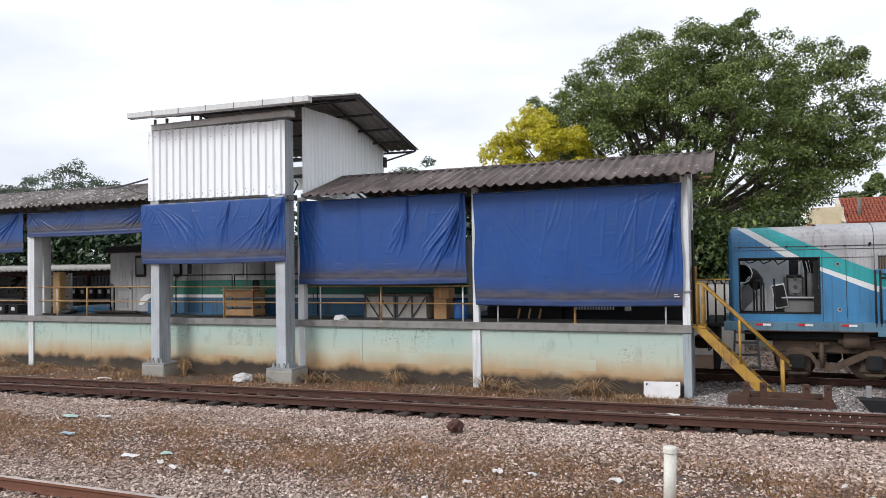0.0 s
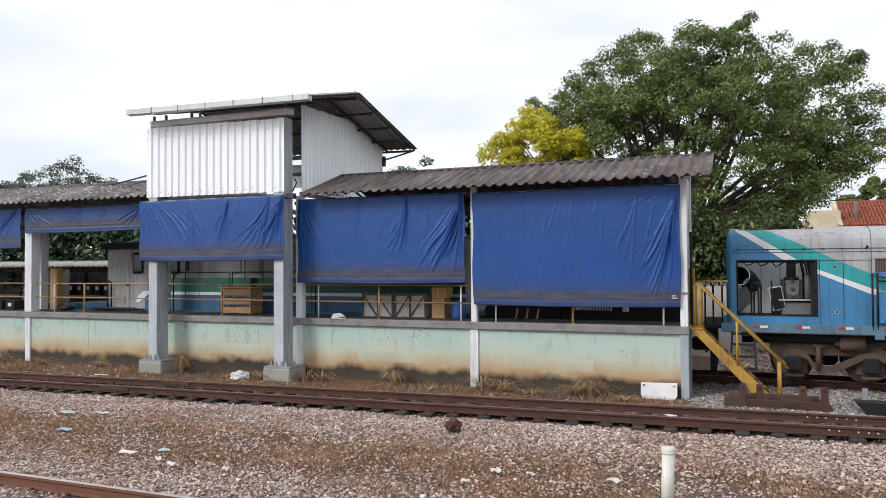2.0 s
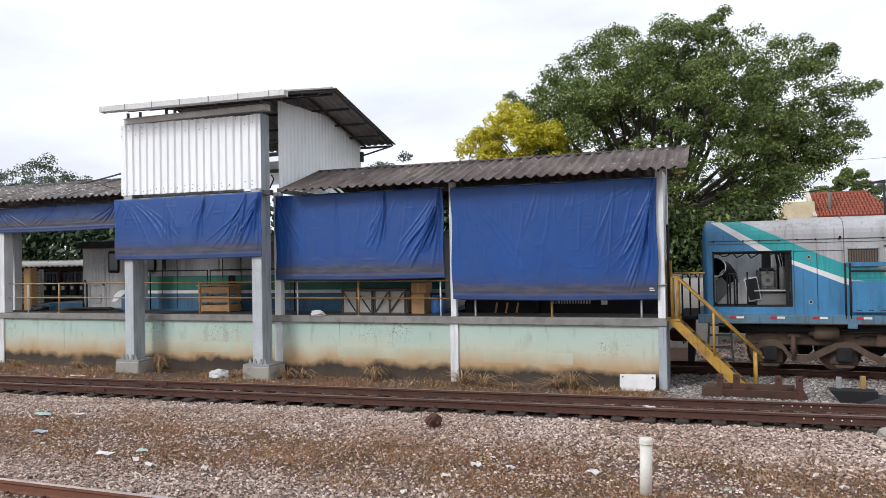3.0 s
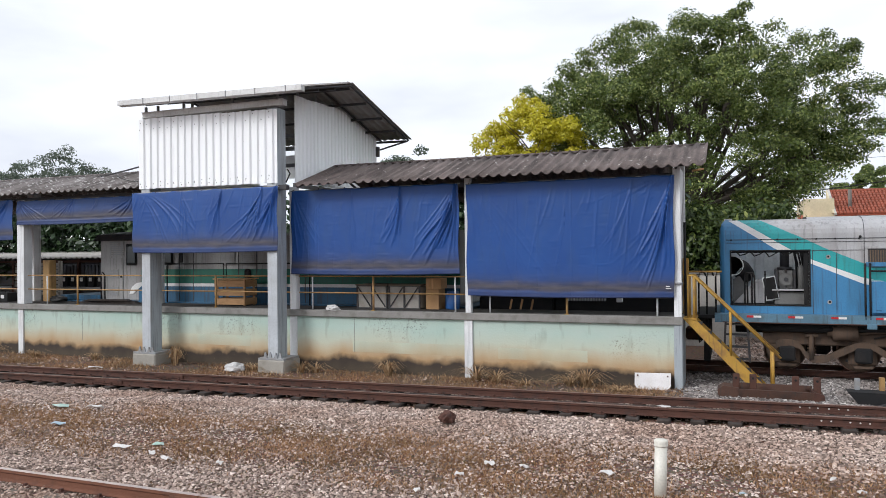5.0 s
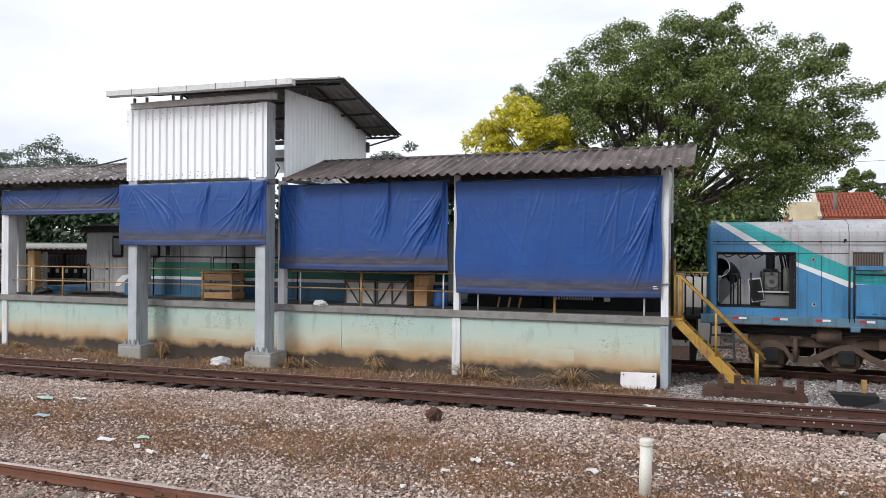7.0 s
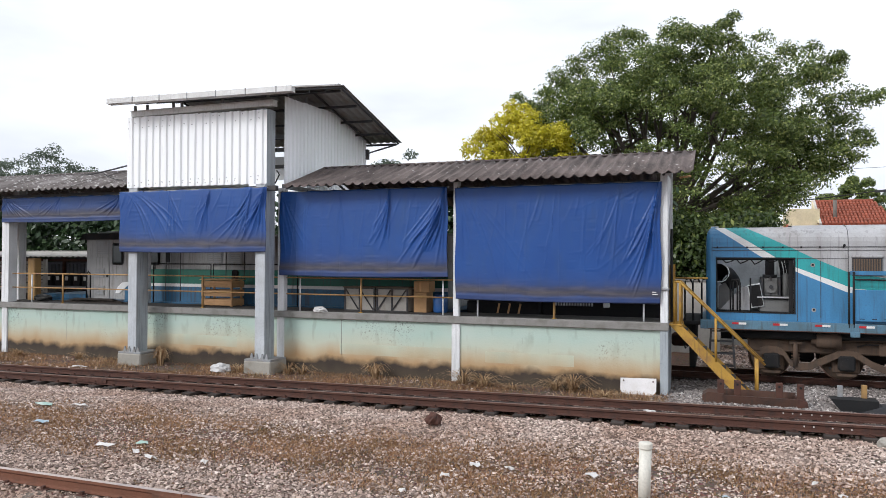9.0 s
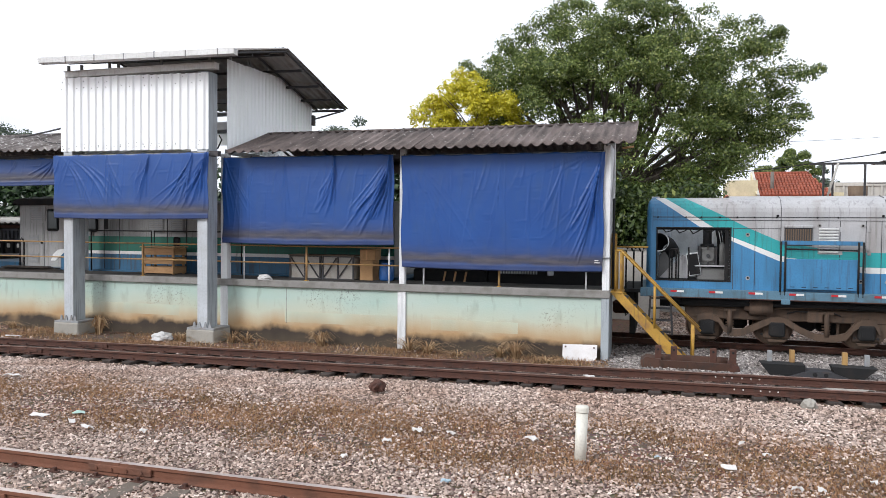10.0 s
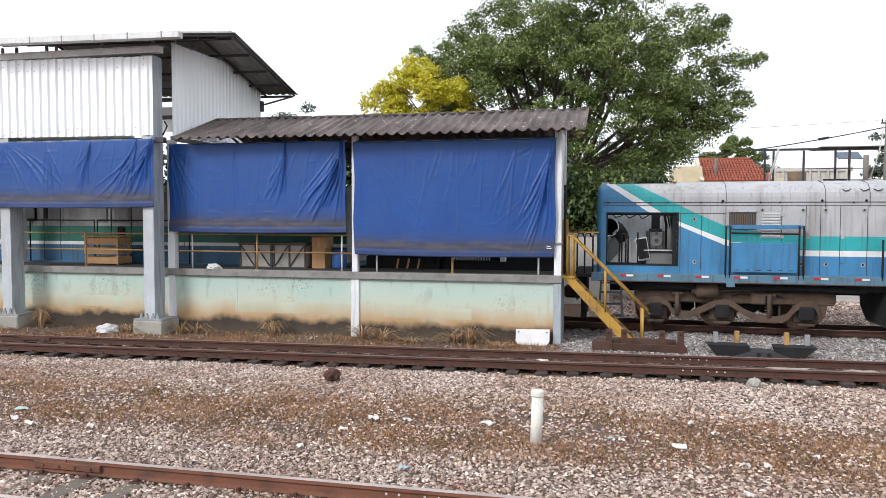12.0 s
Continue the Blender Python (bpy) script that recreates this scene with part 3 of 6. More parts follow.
part("downpipe", tube([(-0.80, 18.2, 1.4), (-0.80, 18.2, 3.6)], 0.03), "black_iron", shed)
part("conduit", tube([(-1.0, 17.75, 2.18), (-0.82, 17.75, 2.18)], 0.025), "steel_grey", shed)
part("bracket", tube([(-0.6, 17.75, 4.76), (-0.34, 17.75, 4.79)], 0.025), "wood", shed)


def wave_sheet(width, y0, z0, y1, z1, pitch=0.265, amp=0.034, thick=0.012, sag=0.01):
    """A corrugated sheet whose waves run up the slope; x from 0 to width."""
    bm = bmesh.new()
    k = max(8, int(round(width / pitch * 10)))
    rows = 5
    top = []
    for s in (0, -thick):
        grid = []
        for r in range(rows):
            t = r / (rows - 1)
            grid.append([bm.verts.new((width * i / k, y0 + (y1 - y0) * t, z0 + (z1 - z0) * t + s - sag * math.sin(math.pi * t)
                                       + amp * (2 * (0.5 + 0.5 * math.cos(2 * math.pi * (width * i / k) / pitch)) ** 1.8 - 1))) for i in range(k + 1)])
        top.append(grid)
    for s, g in enumerate(top):
        for r in range(rows - 1):
            for i in range(k):
                q = (g[r][i], g[r][i + 1], g[r + 1][i + 1], g[r + 1][i])
                bm.faces.new(q if s == 0 else q[::-1]).smooth = True
    for r in (0, rows - 1):
        for i in range(k):
            bm.faces.new((top[0][r][i], top[1][r][i], top[1][r][i + 1], top[0][r][i + 1]))
    for i in (0, k):
        for r in range(rows - 1):
            bm.faces.new((top[0][r][i], top[0][r + 1][i], top[1][r + 1][i], top[1][r][i]))
    bmesh.ops.recalc_face_normals(bm, faces=bm.faces)
    return bm


rnd = random.Random(5)
front = finish(wave_sheet(1.06, 17.2, 4.84, 19.45, 5.60), "roof_sheet", "fibre_cement")
back = finish(wave_sheet(1.06, 19.40, 5.60, 22.4, 4.62), "roof_sheet", "fibre_cement")


front_pale, back_pale = front.copy(), back.copy()
for me in (front_pale, back_pale):
    me.materials[0] = M["fibre_cement_pale"]


def lay_roof(x0, x1, dz, front, back):
    x = x0
    while x < x1 - 0.5:
        for me in (front, back):
            if me == back and x > -2.0:
                continue
            ob = new("roof_sheet", me)
            ob.parent = shed
            ob.matrix_basis = pose(x + 6, -18 + rnd.uniform(-0.02, 0.02), dz - 1.395 + 0.0, rnd.uniform(-0.03, 0.03), 0, 0)
        x += 1.06


part("ridge_cap", tube([(-10.86, 19.42, 5.60), (-5.5, 19.42, 5.59), (-0.30, 19.42, 5.58)], 0.034, 8), "fibre_cement", shed)
part("ridge_cap", tube([(-45, 19.42, 5.79), (-16.2, 19.42, 5.79)], 0.045, 8), "fibre_cement_pale", shed)
lay_roof(-10.88, -0.42, 0.0, front, back)
lay_roof(-45.0, -16.2, 0.19, front_pale, back_pale)

# ---- tower over the platform ----
tower = thing("tower_building", (-13.6, 17.2, -0.2), "tall white corrugated steel tower on two grey columns", "building")
for x in (-15.90, -11.485):
    c = part("column", box(x - 0.155, x + 0.155, 17.05, 17.50, 0.10, 6.98, 0.01), "grey_column", tower, "grey steel column, scuffed")
    # front plate in a lighter grey than the column's sides
    part("flange", box(x - 0.158, x + 0.150, 17.03, 17.052, 0.10, 6.92, 0.004), "flange_grey", c)
    part("base_plate", box(x - 0.42, x + 0.42, 16.93, 17.68, 0.07, 0.12, 0.006), "steel_grey", c)
    for s in (-0.24, -0.08, 0.10, 0.24):
        part("gusset", prism([(x + s - 0.055, 0.12), (x + s + 0.055, 0.12), (x + s + 0.012, 0.27), (x + s - 0.012, 0.27)], "y", 17.0, 17.03), "steel_grey", c)
    part("footing", box(x - 0.43, x + 0.43, 16.9, 17.72, -0.5, 0.07, 0.03), "footing", tower, "rough concrete footing")


def rib_sheet(width, height, pitch=0.25, depth=0.045):
    """A trapezoid-ribbed steel sheet, upright, x from 0 to width, with a folded thickness."""
    prof, x = [], 0.0
    while x < width - 0.01:
        for a, d in ((0, 0), (0.46, 0), (0.60, -depth), (0.86, -depth)):
            if x + a * pitch <= width:
                prof.append((x + a * pitch, d))
        x += pitch
    prof.append((width, 0))
    bm = bmesh.new()
    lo = [bm.verts.new((a, d, 0)) for a, d in prof]
    hi = [bm.verts.new((a, d, height)) for a, d in prof]
    lb = [bm.verts.new((a, d + 0.004, 0)) for a, d in prof]
    hb = [bm.verts.new((a, d + 0.004, height)) for a, d in prof]
    k = len(prof)
    for i in range(k - 1):
        bm.faces.new((lo[i], lo[i + 1], hi[i + 1], hi[i]))
        bm.faces.new((lb[i + 1], lb[i], hb[i], hb[i + 1]))
        bm.faces.new((hi[i], hi[i + 1], hb[i + 1], hb[i]))
        bm.faces.new((lb[i], lb[i + 1], lo[i + 1], lo[i]))
    return bm


rnd = random.Random(8)
for i in range(5):
    wide = 1.0 if i < 4 else 0.84
    x = -16.13 + i * 1.0
    bm = rib_sheet(wide, 2.075 - 0.012 * i)
    bmesh.ops.translate(bm, verts=bm.verts, vec=(x, 17.02 - 0.004 * (i % 2), 4.93 - 0.006 * i))
    s = part("front_sheet", bm, "sheet_white", tower, "white ribbed steel sheet")
    for z in (5.02, 5.10, 6.70, 6.86):
        for q in range(4):
            if q * 0.25 < wide - 0.15 and rnd.random() < 0.72:
                part("screw", disc(x + 0.06 + q * 0.25 + rnd.uniform(-0.03, 0.03), z + rnd.uniform(-0.03, 0.03), 0.011, 17.006, 17.02, 6), "dark_steel", s)
for i in range(5):
    w = 1.02
    bm = rib_sheet(w + 0.02, 2.50 + 0.025 * i, 0.205, 0.035)
    turn = Matrix.Translation((-11.34, 17.97 + i * 1.035, 5.0)) @ Euler((0, 0, radians(90))).to_matrix().to_4x4()
    bmesh.ops.transform(bm, matrix=turn, verts=bm.verts)
    part("side_sheet", bm, "sheet_white", tower, "white ribbed steel sheet")
# far side and back of the tower
bm = box(-16.2, -16.16, 17.5, 23.1, 4.98, 6.72)
part("side_sheet", bm, "sheet_white", tower)
bm = box(-16.1, -11.36, 23.08, 23.12, 5.75, 6.6)
part("back_sheet", bm, "sheet_white", tower)
part("beam", box(-15.96, -11.08, 16.98, 17.2, 7.02, 7.17, 0.004), "gutter_grey", tower, "pale grey edge beam")
part("beam_flange", box(-15.97, -11.07, 16.95, 17.22, 7.172, 7.19, 0.003), "gutter_grey", tower)
part("beam", box(-16.1, -11.06, 17.1, 17.25, 4.72, 4.86), "dark_steel", tower)
part("beam", box(-11.40, -11.32, 17.95, 23.1, 4.86, 4.99), "steel_grey", tower)
part("gutter", prism([(16.32, 7.18), (16.5, 7.16), (16.5, 7.30), (16.32, 7.325)], "x", -16.24, -10.08), "gutter_grey", tower, "pale grey gutter along the eave")
for k in range(6):
    x = -15.3 + k * 0.95
    part("gutter_strap", box(x - 0.012, x + 0.012, 16.31, 16.33, 7.16, 7.335), "steel_grey", tower)
for x in (-15.9, -15.45, -14.5, -14.2, -12.8, -11.3):
    part("strut", box(x - 0.03, x + 0.03, 17.05, 17.11, 7.1, 7.36), "steel_grey", tower)
# roof of two slopes, thin sheets on purlins
for a, b, nm in (((16.35, 7.30), (19.18, 7.99), "roof_front"), ((19.12, 7.99), (23.4, 6.93), "roof_back")):
    bm = wave_sheet(6.16, a[0], a[1], b[0], b[1], 0.25, 0.022, 0.01, 0.0)
    bmesh.ops.translate(bm, verts=bm.verts, vec=(-16.24, 0, 0))
    part(nm, bm, "zinc", tower, "grey galvanised roof sheeting")
for y, z in ((17.4, 7.47), (18.3, 7.68), (19.15, 7.86), (20.2, 7.62), (21.3, 7.35), (22.3, 7.1), (23.2, 6.88)):
    part("purlin", box(-16.2, -10.2, y - 0.03, y + 0.03, z - 0.10, z - 0.03), "dark_steel", tower)
for x in (-16.1, -11.2, -10.16):
    part("rafter", tube([(x, 16.4, 7.22), (x, 19.15, 7.88), (x, 23.3, 6.86)], 0.035, 6), "dark_steel", tower)
for y, z in ((18.2, 7.4), (19.2, 7.4), (20.2, 7.45), (21.2, 7.3)):
    part("strut", box(-11.41, -11.35, y - 0.025, y + 0.025, z, z + 0.33), "steel_grey", tower)
# the whole roof falls a little towards the shed
for ob in tower.children:
    if ob.name.split(".")[0] in ("gutter", "gutter_strap", "roof_front", "roof_back", "purlin", "rafter"):
        for vert in ob.data.vertices:
            vert.co.z += 0.02 + 0.10 * (3.52 - vert.co.x) / 6.16
part("brace", tube([(-11.3, 23.1, 6.55), (-10.15, 23.2, 6.84)], 0.03), "dark_steel", tower)
part("lamp_box", box(-11.32, -11.22, 23.05, 23.2, 6.35, 6.7, 0.01), "dark_steel", tower)
# things seen in the dark slot beside the column: shelf beams and cables
for z in (5.6, 6.1, 6.5):
    part("beam", box(-16, -11.45, 19.0, 19.1, z, z + 0.1), "steel_grey", tower)
part("conduit", tube([(-11.30, 17.45, 4.95), (-11.2, 17.5, 5.2), (-11.28, 17.5, 5.32)], 0.02), "rubber", tower)


# ---- tarpaulins ----
def tarp(x0, x1, y, z0, z1, seed, fans, seams=(0.33, 0.66), slack=1.0):
    """A hanging sheet with a rod in its hem. fans: where it is hooked, how its folds run:
    (hook u, first end u, last end u, lowest end v, highest end v, bend, folds, depth)."""
    r = random.Random(seed)
    w, h = x1 - x0, z1 - z0
    nx, nz = int(w / 0.0195), max(40, int(h / 0.028))
    u, v = np.meshgrid(np.linspace(0, 1, nx), np.linspace(0, 1, nz))
    x, z = x0 + u * w, z0 + v * h
    d = 0.05 * np.sin(np.pi * u) * (1 - v) ** 0.7
    drape = []
    for k in range(int(w * 6)):
        hook = r.uniform(0.02, 1.0)
        drape.append((hook, hook - r.uniform(0.0, 0.10), hook - r.uniform(0.01, 0.12), 0.1, 0.75, 1.4, 1, slack * r.uniform(0.003, 0.011)))
    for hook, e0, e1, v0, v1, bend, count, depth in [(*q[:6], int(q[6] * 1.5), q[7] * 0.72) for q in fans] + drape:
        for k in range(count):
            eu = e0 + (e1 - e0) * (k + r.uniform(0.1, 0.9)) / count
            ev, p = r.uniform(v0, v1), bend * r.uniform(0.85, 1.2)
            s = (1 - v) / (1 - ev)
            mid = hook + (eu - hook) * np.clip(s, 0, 2) ** p + 0.002 * np.sin(v * h * r.uniform(2, 5) + k)
            sig = r.uniform(0.011, 0.024) * (0.45 + 0.9 * np.clip(s, 0, 1)) / w
            f = np.abs((u - mid) / sig)
            d += 1.35 * depth * r.uniform(0.45, 1.15) * np.exp(-f ** 1.4) * np.clip(np.sin(np.pi * np.clip(s * 0.96 + 0.03, 0, 1)), 0, 1) ** 0.6
    # creases left from folding the sheet, one set for each panel
    edges = [0.0, *seams, 1.0]
    for a, b in zip(edges, edges[1:]):
        for k in range(int(h * 12)):
            zc, c0 = r.uniform(0.12, 0.97), r.uniform(a, b - 0.4 * (b - a))
            c1 = c0 + r.uniform(0.25, 0.9) * (b - c0)
            f = np.abs((v - zc - 0.012 * np.sin((u - c0) * r.uniform(8, 20))) * h / r.uniform(0.008, 0.013))
            t = np.clip((u - c0) / (c1 - c0), 0, 1)
            d += r.uniform(-0.004, 0.008) * np.exp(-f ** 1.5) * np.sin(np.pi * t)
        m_ = (a + b) / 2 + r.uniform(-0.03, 0.03)
        d += 0.005 * np.exp(-((u - m_) * w / 0.014) ** 2)
    for k in range(26):
        q, lam = r.uniform(0, math.pi), r.uniform(0.14, 0.6)
        d += 0.0013 * lam * np.sin((u * w * math.cos(q) + v * h * math.sin(q)) * 2 * math.pi / lam + r.uniform(0, 6)) * (0.5 + 0.5 * np.sin(u * w * r.uniform(0.8, 2.5) + v * h * r.uniform(-2, 2) + r.uniform(0, 6)))
    for k in seams:
        d += 0.007 * np.exp(-((u - k) * w / 0.010) ** 2)
    d += 0.010 * np.exp(-((v * h - 0.10) / 0.016) ** 2) + 0.006 * np.exp(-((v * h - 0.21) / 0.012) ** 2)
    z = z - 0.025 * np.abs(np.sin(u * np.pi * 7 + seed)) * v ** 8 - 0.03 * np.sin(np.pi * u) * (1 - v) ** 6
    x = x + 0.018 * np.sin(v * 9 + seed) * np.where(u < 0.5, 1 - u, -u)
    pts = np.stack([x, y - d, z], -1).reshape(-1, 3)
    i = (np.arange(nz - 1)[:, None] * nx + np.arange(nx - 1)[None]).ravel()
    f = np.stack([i, i + 1, i + nx + 1, i + nx], -1)
    at = Vector(((x0 + x1) / 2, y, z0))
    t = thing("tarpaulin", at, "faded blue tarpaulin hung between posts, dusty hem", "tarpaulin", "tarpaulins along the shed")
    me = array_mesh("sheet", pts - np.array(at), f, "tarpaulin", True)
    at_hem = me.attributes.new("hem", "FLOAT", "POINT")
    at_hem.data.foreach_set("value", (v * h).ravel().astype(np.float32))
    ob = new("sheet", me)
    ob.parent = t
    sol = ob.modifiers.new("thickness", "SOLIDIFY")
    sol.thickness, sol.offset = 0.004, 1
    part("top_pipe", tube([(x0 - 0.03, y + 0.03, z1 - 0.02), (x1 + 0.03, y + 0.03, z1 - 0.02)], 0.02), "steel_grey", t)
    part("hem_rod", tube([(x0 + 0.02, y + 0.012, z0 + 0.02), (x1 - 0.02, y + 0.012, z0 + 0.02)], 0.016), "dark_steel", t)
    for k in range(7):
        xx = x0 + 0.05 + (x1 - x0 - 0.1) * k / 6
        part("tie", tube([(xx, y - 0.02, z1 - 0.03), (xx, y + 0.03, z1 + 0.03), (xx, y + 0.05, z1 - 0.02)], 0.007, 5), "rubber", t)
    return t


big = tarp(-6.07, -1.01, 17.72, 1.85, 4.70, 2, [(0.985, 0.82, 0.98, 0.03, 0.45, 1.5, 9, 0.052), (0.985, 0.66, 0.88, 0.05, 0.35, 2.2, 4, 0.010), (0.99, 0.6, 0.93, 0.78, 0.92, 0.7, 8, 0.014), (0.81, 0.62, 0.80, 0.1, 0.5, 1.8, 4, 0.012), (0.02, 0.15, 0.45, 0.05, 0.4, 0.8, 5, 0.010), (0.01, 0.02, 0.12, 0.3, 0.7, 1.0, 4, 0.012)], (0.26, 0.53, 0.80), 0.6)
for k in range(2):
    part("mark", box(-1.20, -1.11 + 0.03 * k, 17.668, 17.676, 2.10 - 0.05 * k, 2.12 - 0.05 * k), "board_white", big, "small pale stamped mark")
tarp(-11.31, -6.29, 17.72, 2.40, 4.745, 5, [(0.985, 0.78, 0.98, 0.06, 0.4, 1.7, 10, 0.050), (0.985, 0.72, 0.9, 0.15, 0.4, 1.2, 5, 0.034), (0.675, 0.56, 0.67, 0.25, 0.6, 1.7, 7, 0.036), (0.38, 0.36, 0.42, 0.2, 0.5, 1.2, 3, 0.020), (0.01, 0.02, 0.20, 0.15, 0.6, 1.0, 6, 0.018)], (0.17, 0.38, 0.67))
tarp(-16.33, -11.26, 16.96, 3.05, 4.82, 9, [(0.985, 0.80, 0.97, 0.1, 0.45, 1.6, 9, 0.048), (0.90, 0.74, 0.88, 0.15, 0.5, 1.5, 6, 0.036), (0.63, 0.54, 0.62, 0.2, 0.6, 1.6, 5, 0.030), (0.03, 0.18, 0.48, 0.12, 0.35, 0.55, 5, 0.030), (0.36, 0.34, 0.46, 0.15, 0.5, 0.9, 5, 0.030), (0.985, 0.6, 0.85, 0.1, 0.3, 1.0, 4, 0.024)], (0.30, 0.64))
tarp(-22.08, -16.9, 17.72, 4.04, 4.84, 12, [(0.98, 0.75, 0.95, 0.1, 0.4, 1.2, 6, 0.030), (0.5, 0.3, 0.5, 0.1, 0.4, 1.2, 5, 0.026), (0.02, 0.05, 0.3, 0.1, 0.4, 1.0, 6, 0.026)])
tarp(-33.0, -22.27, 17.72, 3.54, 4.89, 16, [(0.98, 0.75, 0.95, 0.1, 0.4, 1.2, 8, 0.036), (0.5, 0.3, 0.5, 0.1, 0.4, 1.2, 6, 0.03)])

# ---- platform railing ----
railing = thing("platform_railing", (-12, 17.95, 1.395), "rusty yellow pipe railing along the platform edge", "railing")
for z in (2.32, 1.86):
    part("rail", tube([(-46, 17.95, z + 0.05), (-16.2, 17.95, z + 0.02), (-6.1, 17.95, z - 0.0)], 0.020), "rail_yellow", railing)
for x, z in ((-33, 2.36), (-27, 2.36), (-19.62, 2.36), (-14.12, 2.36), (-8.87, 2.33), (-3.56, 1.86)):
    p_ = part("post", tube([(x, 17.95, 1.30), (x, 17.95, z)], 0.03), "rail_yellow", railing)
    part("foot", box(x - 0.05, x + 0.05, 17.9, 17.99, 1.397, 1.41), "yellow", p_)
for x, z in ((-21.0, 2.32), (-16.9, 2.32), (-10.8, 2.33), (-6.5, 2.33), (-5.55, 1.85), (-1.42, 1.85)):
    part("post", tube([(x, 17.98, 1.397), (x, 17.98, z)], 0.022), "white_paint", railing)
part("rail", tube([(-5.9, 17.95, 1.83), (-1.1, 17.95, 1.83)], 0.016), "dark_steel", railing)

# ---- yellow stair at the platform's end ----
stair = thing("steel_stair", (0.2, 18.4, -0.27), "yellow painted steel stair with a pipe handrail", "stairs")
for y in (18.02, 18.75):
    bm = prism([(-0.86, 1.36), (-0.60, 1.36), (1.02, -0.27), (0.66, -0.27)], "y", y, y + 0.03)
    part("stringer", bm, "yellow", stair)
for k in range(7):
    t = (k + 0.7) / 7.6
    x, z = -0.72 + 1.6 * t, 1.36 - 1.62 * t
    part("tread", box(x - 0.13, x + 0.13, 18.05, 18.75, z - 0.015, z + 0.015), "dark_steel", stair)
for y in (18.035, 18.765):
    part("handrail", tube([(-0.72, y, 2.35), (-0.62, y, 2.35), (1.22, y, 0.50)], 0.028), "yellow", stair)
    for x0, z0, z1 in ((-0.73, 1.36, 2.36), (-0.60, 1.30, 2.33), (0.18, 0.52, 1.52), (1.06, -0.27, 0.64)):
        part("post", tube([(x0, y, z0), (x0, y, z1)], 0.03), "yellow", stair)
part("landing", box(-0.86, -0.55, 18.0, 18.9, 1.33, 1.37), "yellow", stair)
gate = thing("yellow_gate_post", (-0.95, 18.9, 1.395), "yellow steel frame on the platform end", "gate")
for x in (-0.86, -0.78):
    part("post", box(x - 0.03, x + 0.03, 18.85, 18.92, 1.30, 2.75, 0.006), "yellow", gate)
part("rail", tube([(-0.8, 18.9, 2.42), (0.0, 18.9, 2.42)], 0.022), "yellow", gate)


# ---- locomotive on the open track ----
LY = 19.5
loco = thing("diesel_locomotive", (7.5, 20.88, -0.06), "blue, teal, white and grey diesel locomotive with opened engine bay", "locomotive")


def hood_y(z):
    """The side stands upright to the shoulder, then rounds inwards to the roof."""
    if z <= 3.32:
        return LY
    a = min(1.0, (z - 3.32) / 0.36)
    return LY + 0.42 * (1 - math.sqrt(max(0.0, 1 - a * a)))


def lerp_table(x, tab):
    for (a, p0), (b, p1) in zip(tab, tab[1:]):
        if x <= b:
            return p0 + (p1 - p0) * max(0.0, (x - a) / (b - a))
    return tab[-1][1]


W0 = [(0.0, 3.79), (0.166, 3.66), (1.194, 2.96), (1.96, 2.60), (3.08, 2.113), (4.2, 1.90), (4.89, 1.86), (30, 1.84)]
W1 = [(0.0, 3.95), (0.355, 3.69), (1.50, 2.96), (1.96, 2.705), (3.08, 2.255), (4.2, 2.04), (4.89, 2.00), (30, 1.98)]
T1 = [(0.0, 4.2), (0.82, 3.69), (1.87, 3.176), (2.35, 2.925), (3.07, 2.60), (4.2, 2.39), (4.88, 2.35), (30, 2.33)]
OPEN = (0.22, 1.94, 1.60, 2.90)
XR = 15.0
bm = bmesh.new()
cuts = sorted({0.06, OPEN[0], OPEN[1], *[round(0.06 + 0.03 * k, 3) for k in range(150)], *[round(4.56 + 0.5 * k, 3) for k in range(7)], *[round(8 + k, 2) for k in range(8)]})
levels = [1.38, OPEN[2], OPEN[3], 3.26, 3.32, 3.42, 3.52, 3.60, 3.65, 3.68]
for a, b in zip(cuts, cuts[1:]):
    tabs = [None, W0, W1, T1, None]
    for band in range(4):
        def lim(x, k):
            return 1.38 if k == 0 else 3.68 if k == 4 else min(3.68, lerp_table(x, tabs[k]))
        for lo, hi in zip(levels, levels[1:]):
            if lo == OPEN[2] and a >= OPEN[0] - 1e-4 and b <= OPEN[1] + 1e-4:
                continue
            zs = [min(max(lim(x, k), lo), hi) for x, k in ((a, band), (b, band), (b, band + 1), (a, band + 1))]
            if zs[3] - zs[0] < 1e-4 and zs[2] - zs[1] < 1e-4:
                continue
            f = bm.faces.new([bm.verts.new((x, hood_y(z), z)) for x, z in zip((a, b, b, a), zs)])
            f.material_index = band
bmesh.ops.remove_doubles(bm, verts=bm.verts, dist=1e-4)
bmesh.ops.dissolve_degenerate(bm, edges=bm.edges, dist=1e-5)
skin = part("side_panel", bm, ["loco_blue", "loco_white", "loco_teal", "loco_grey"], loco, "blue, white, teal and grey painted side")
# roof, far side and rounded nose corner
arc = [(hood_y(z), z) for z in levels[4:]]
bm = bmesh.new()
prof = [(y, z) for y, z in arc[-1:]] + [(20.2, 3.73), (20.88, 3.76), (21.6, 3.73), (21.9, 3.66), (22.25, 3.4), (22.26, 1.38)]
ra = [bm.verts.new((0.06, y, z)) for y, z in prof]
rb = [bm.verts.new((XR, y, z)) for y, z in prof]
rc = [bm.verts.new((0.25, y, z)) for y, z in prof]
rd = [bm.verts.new((1.95, y, z)) for y, z in prof]
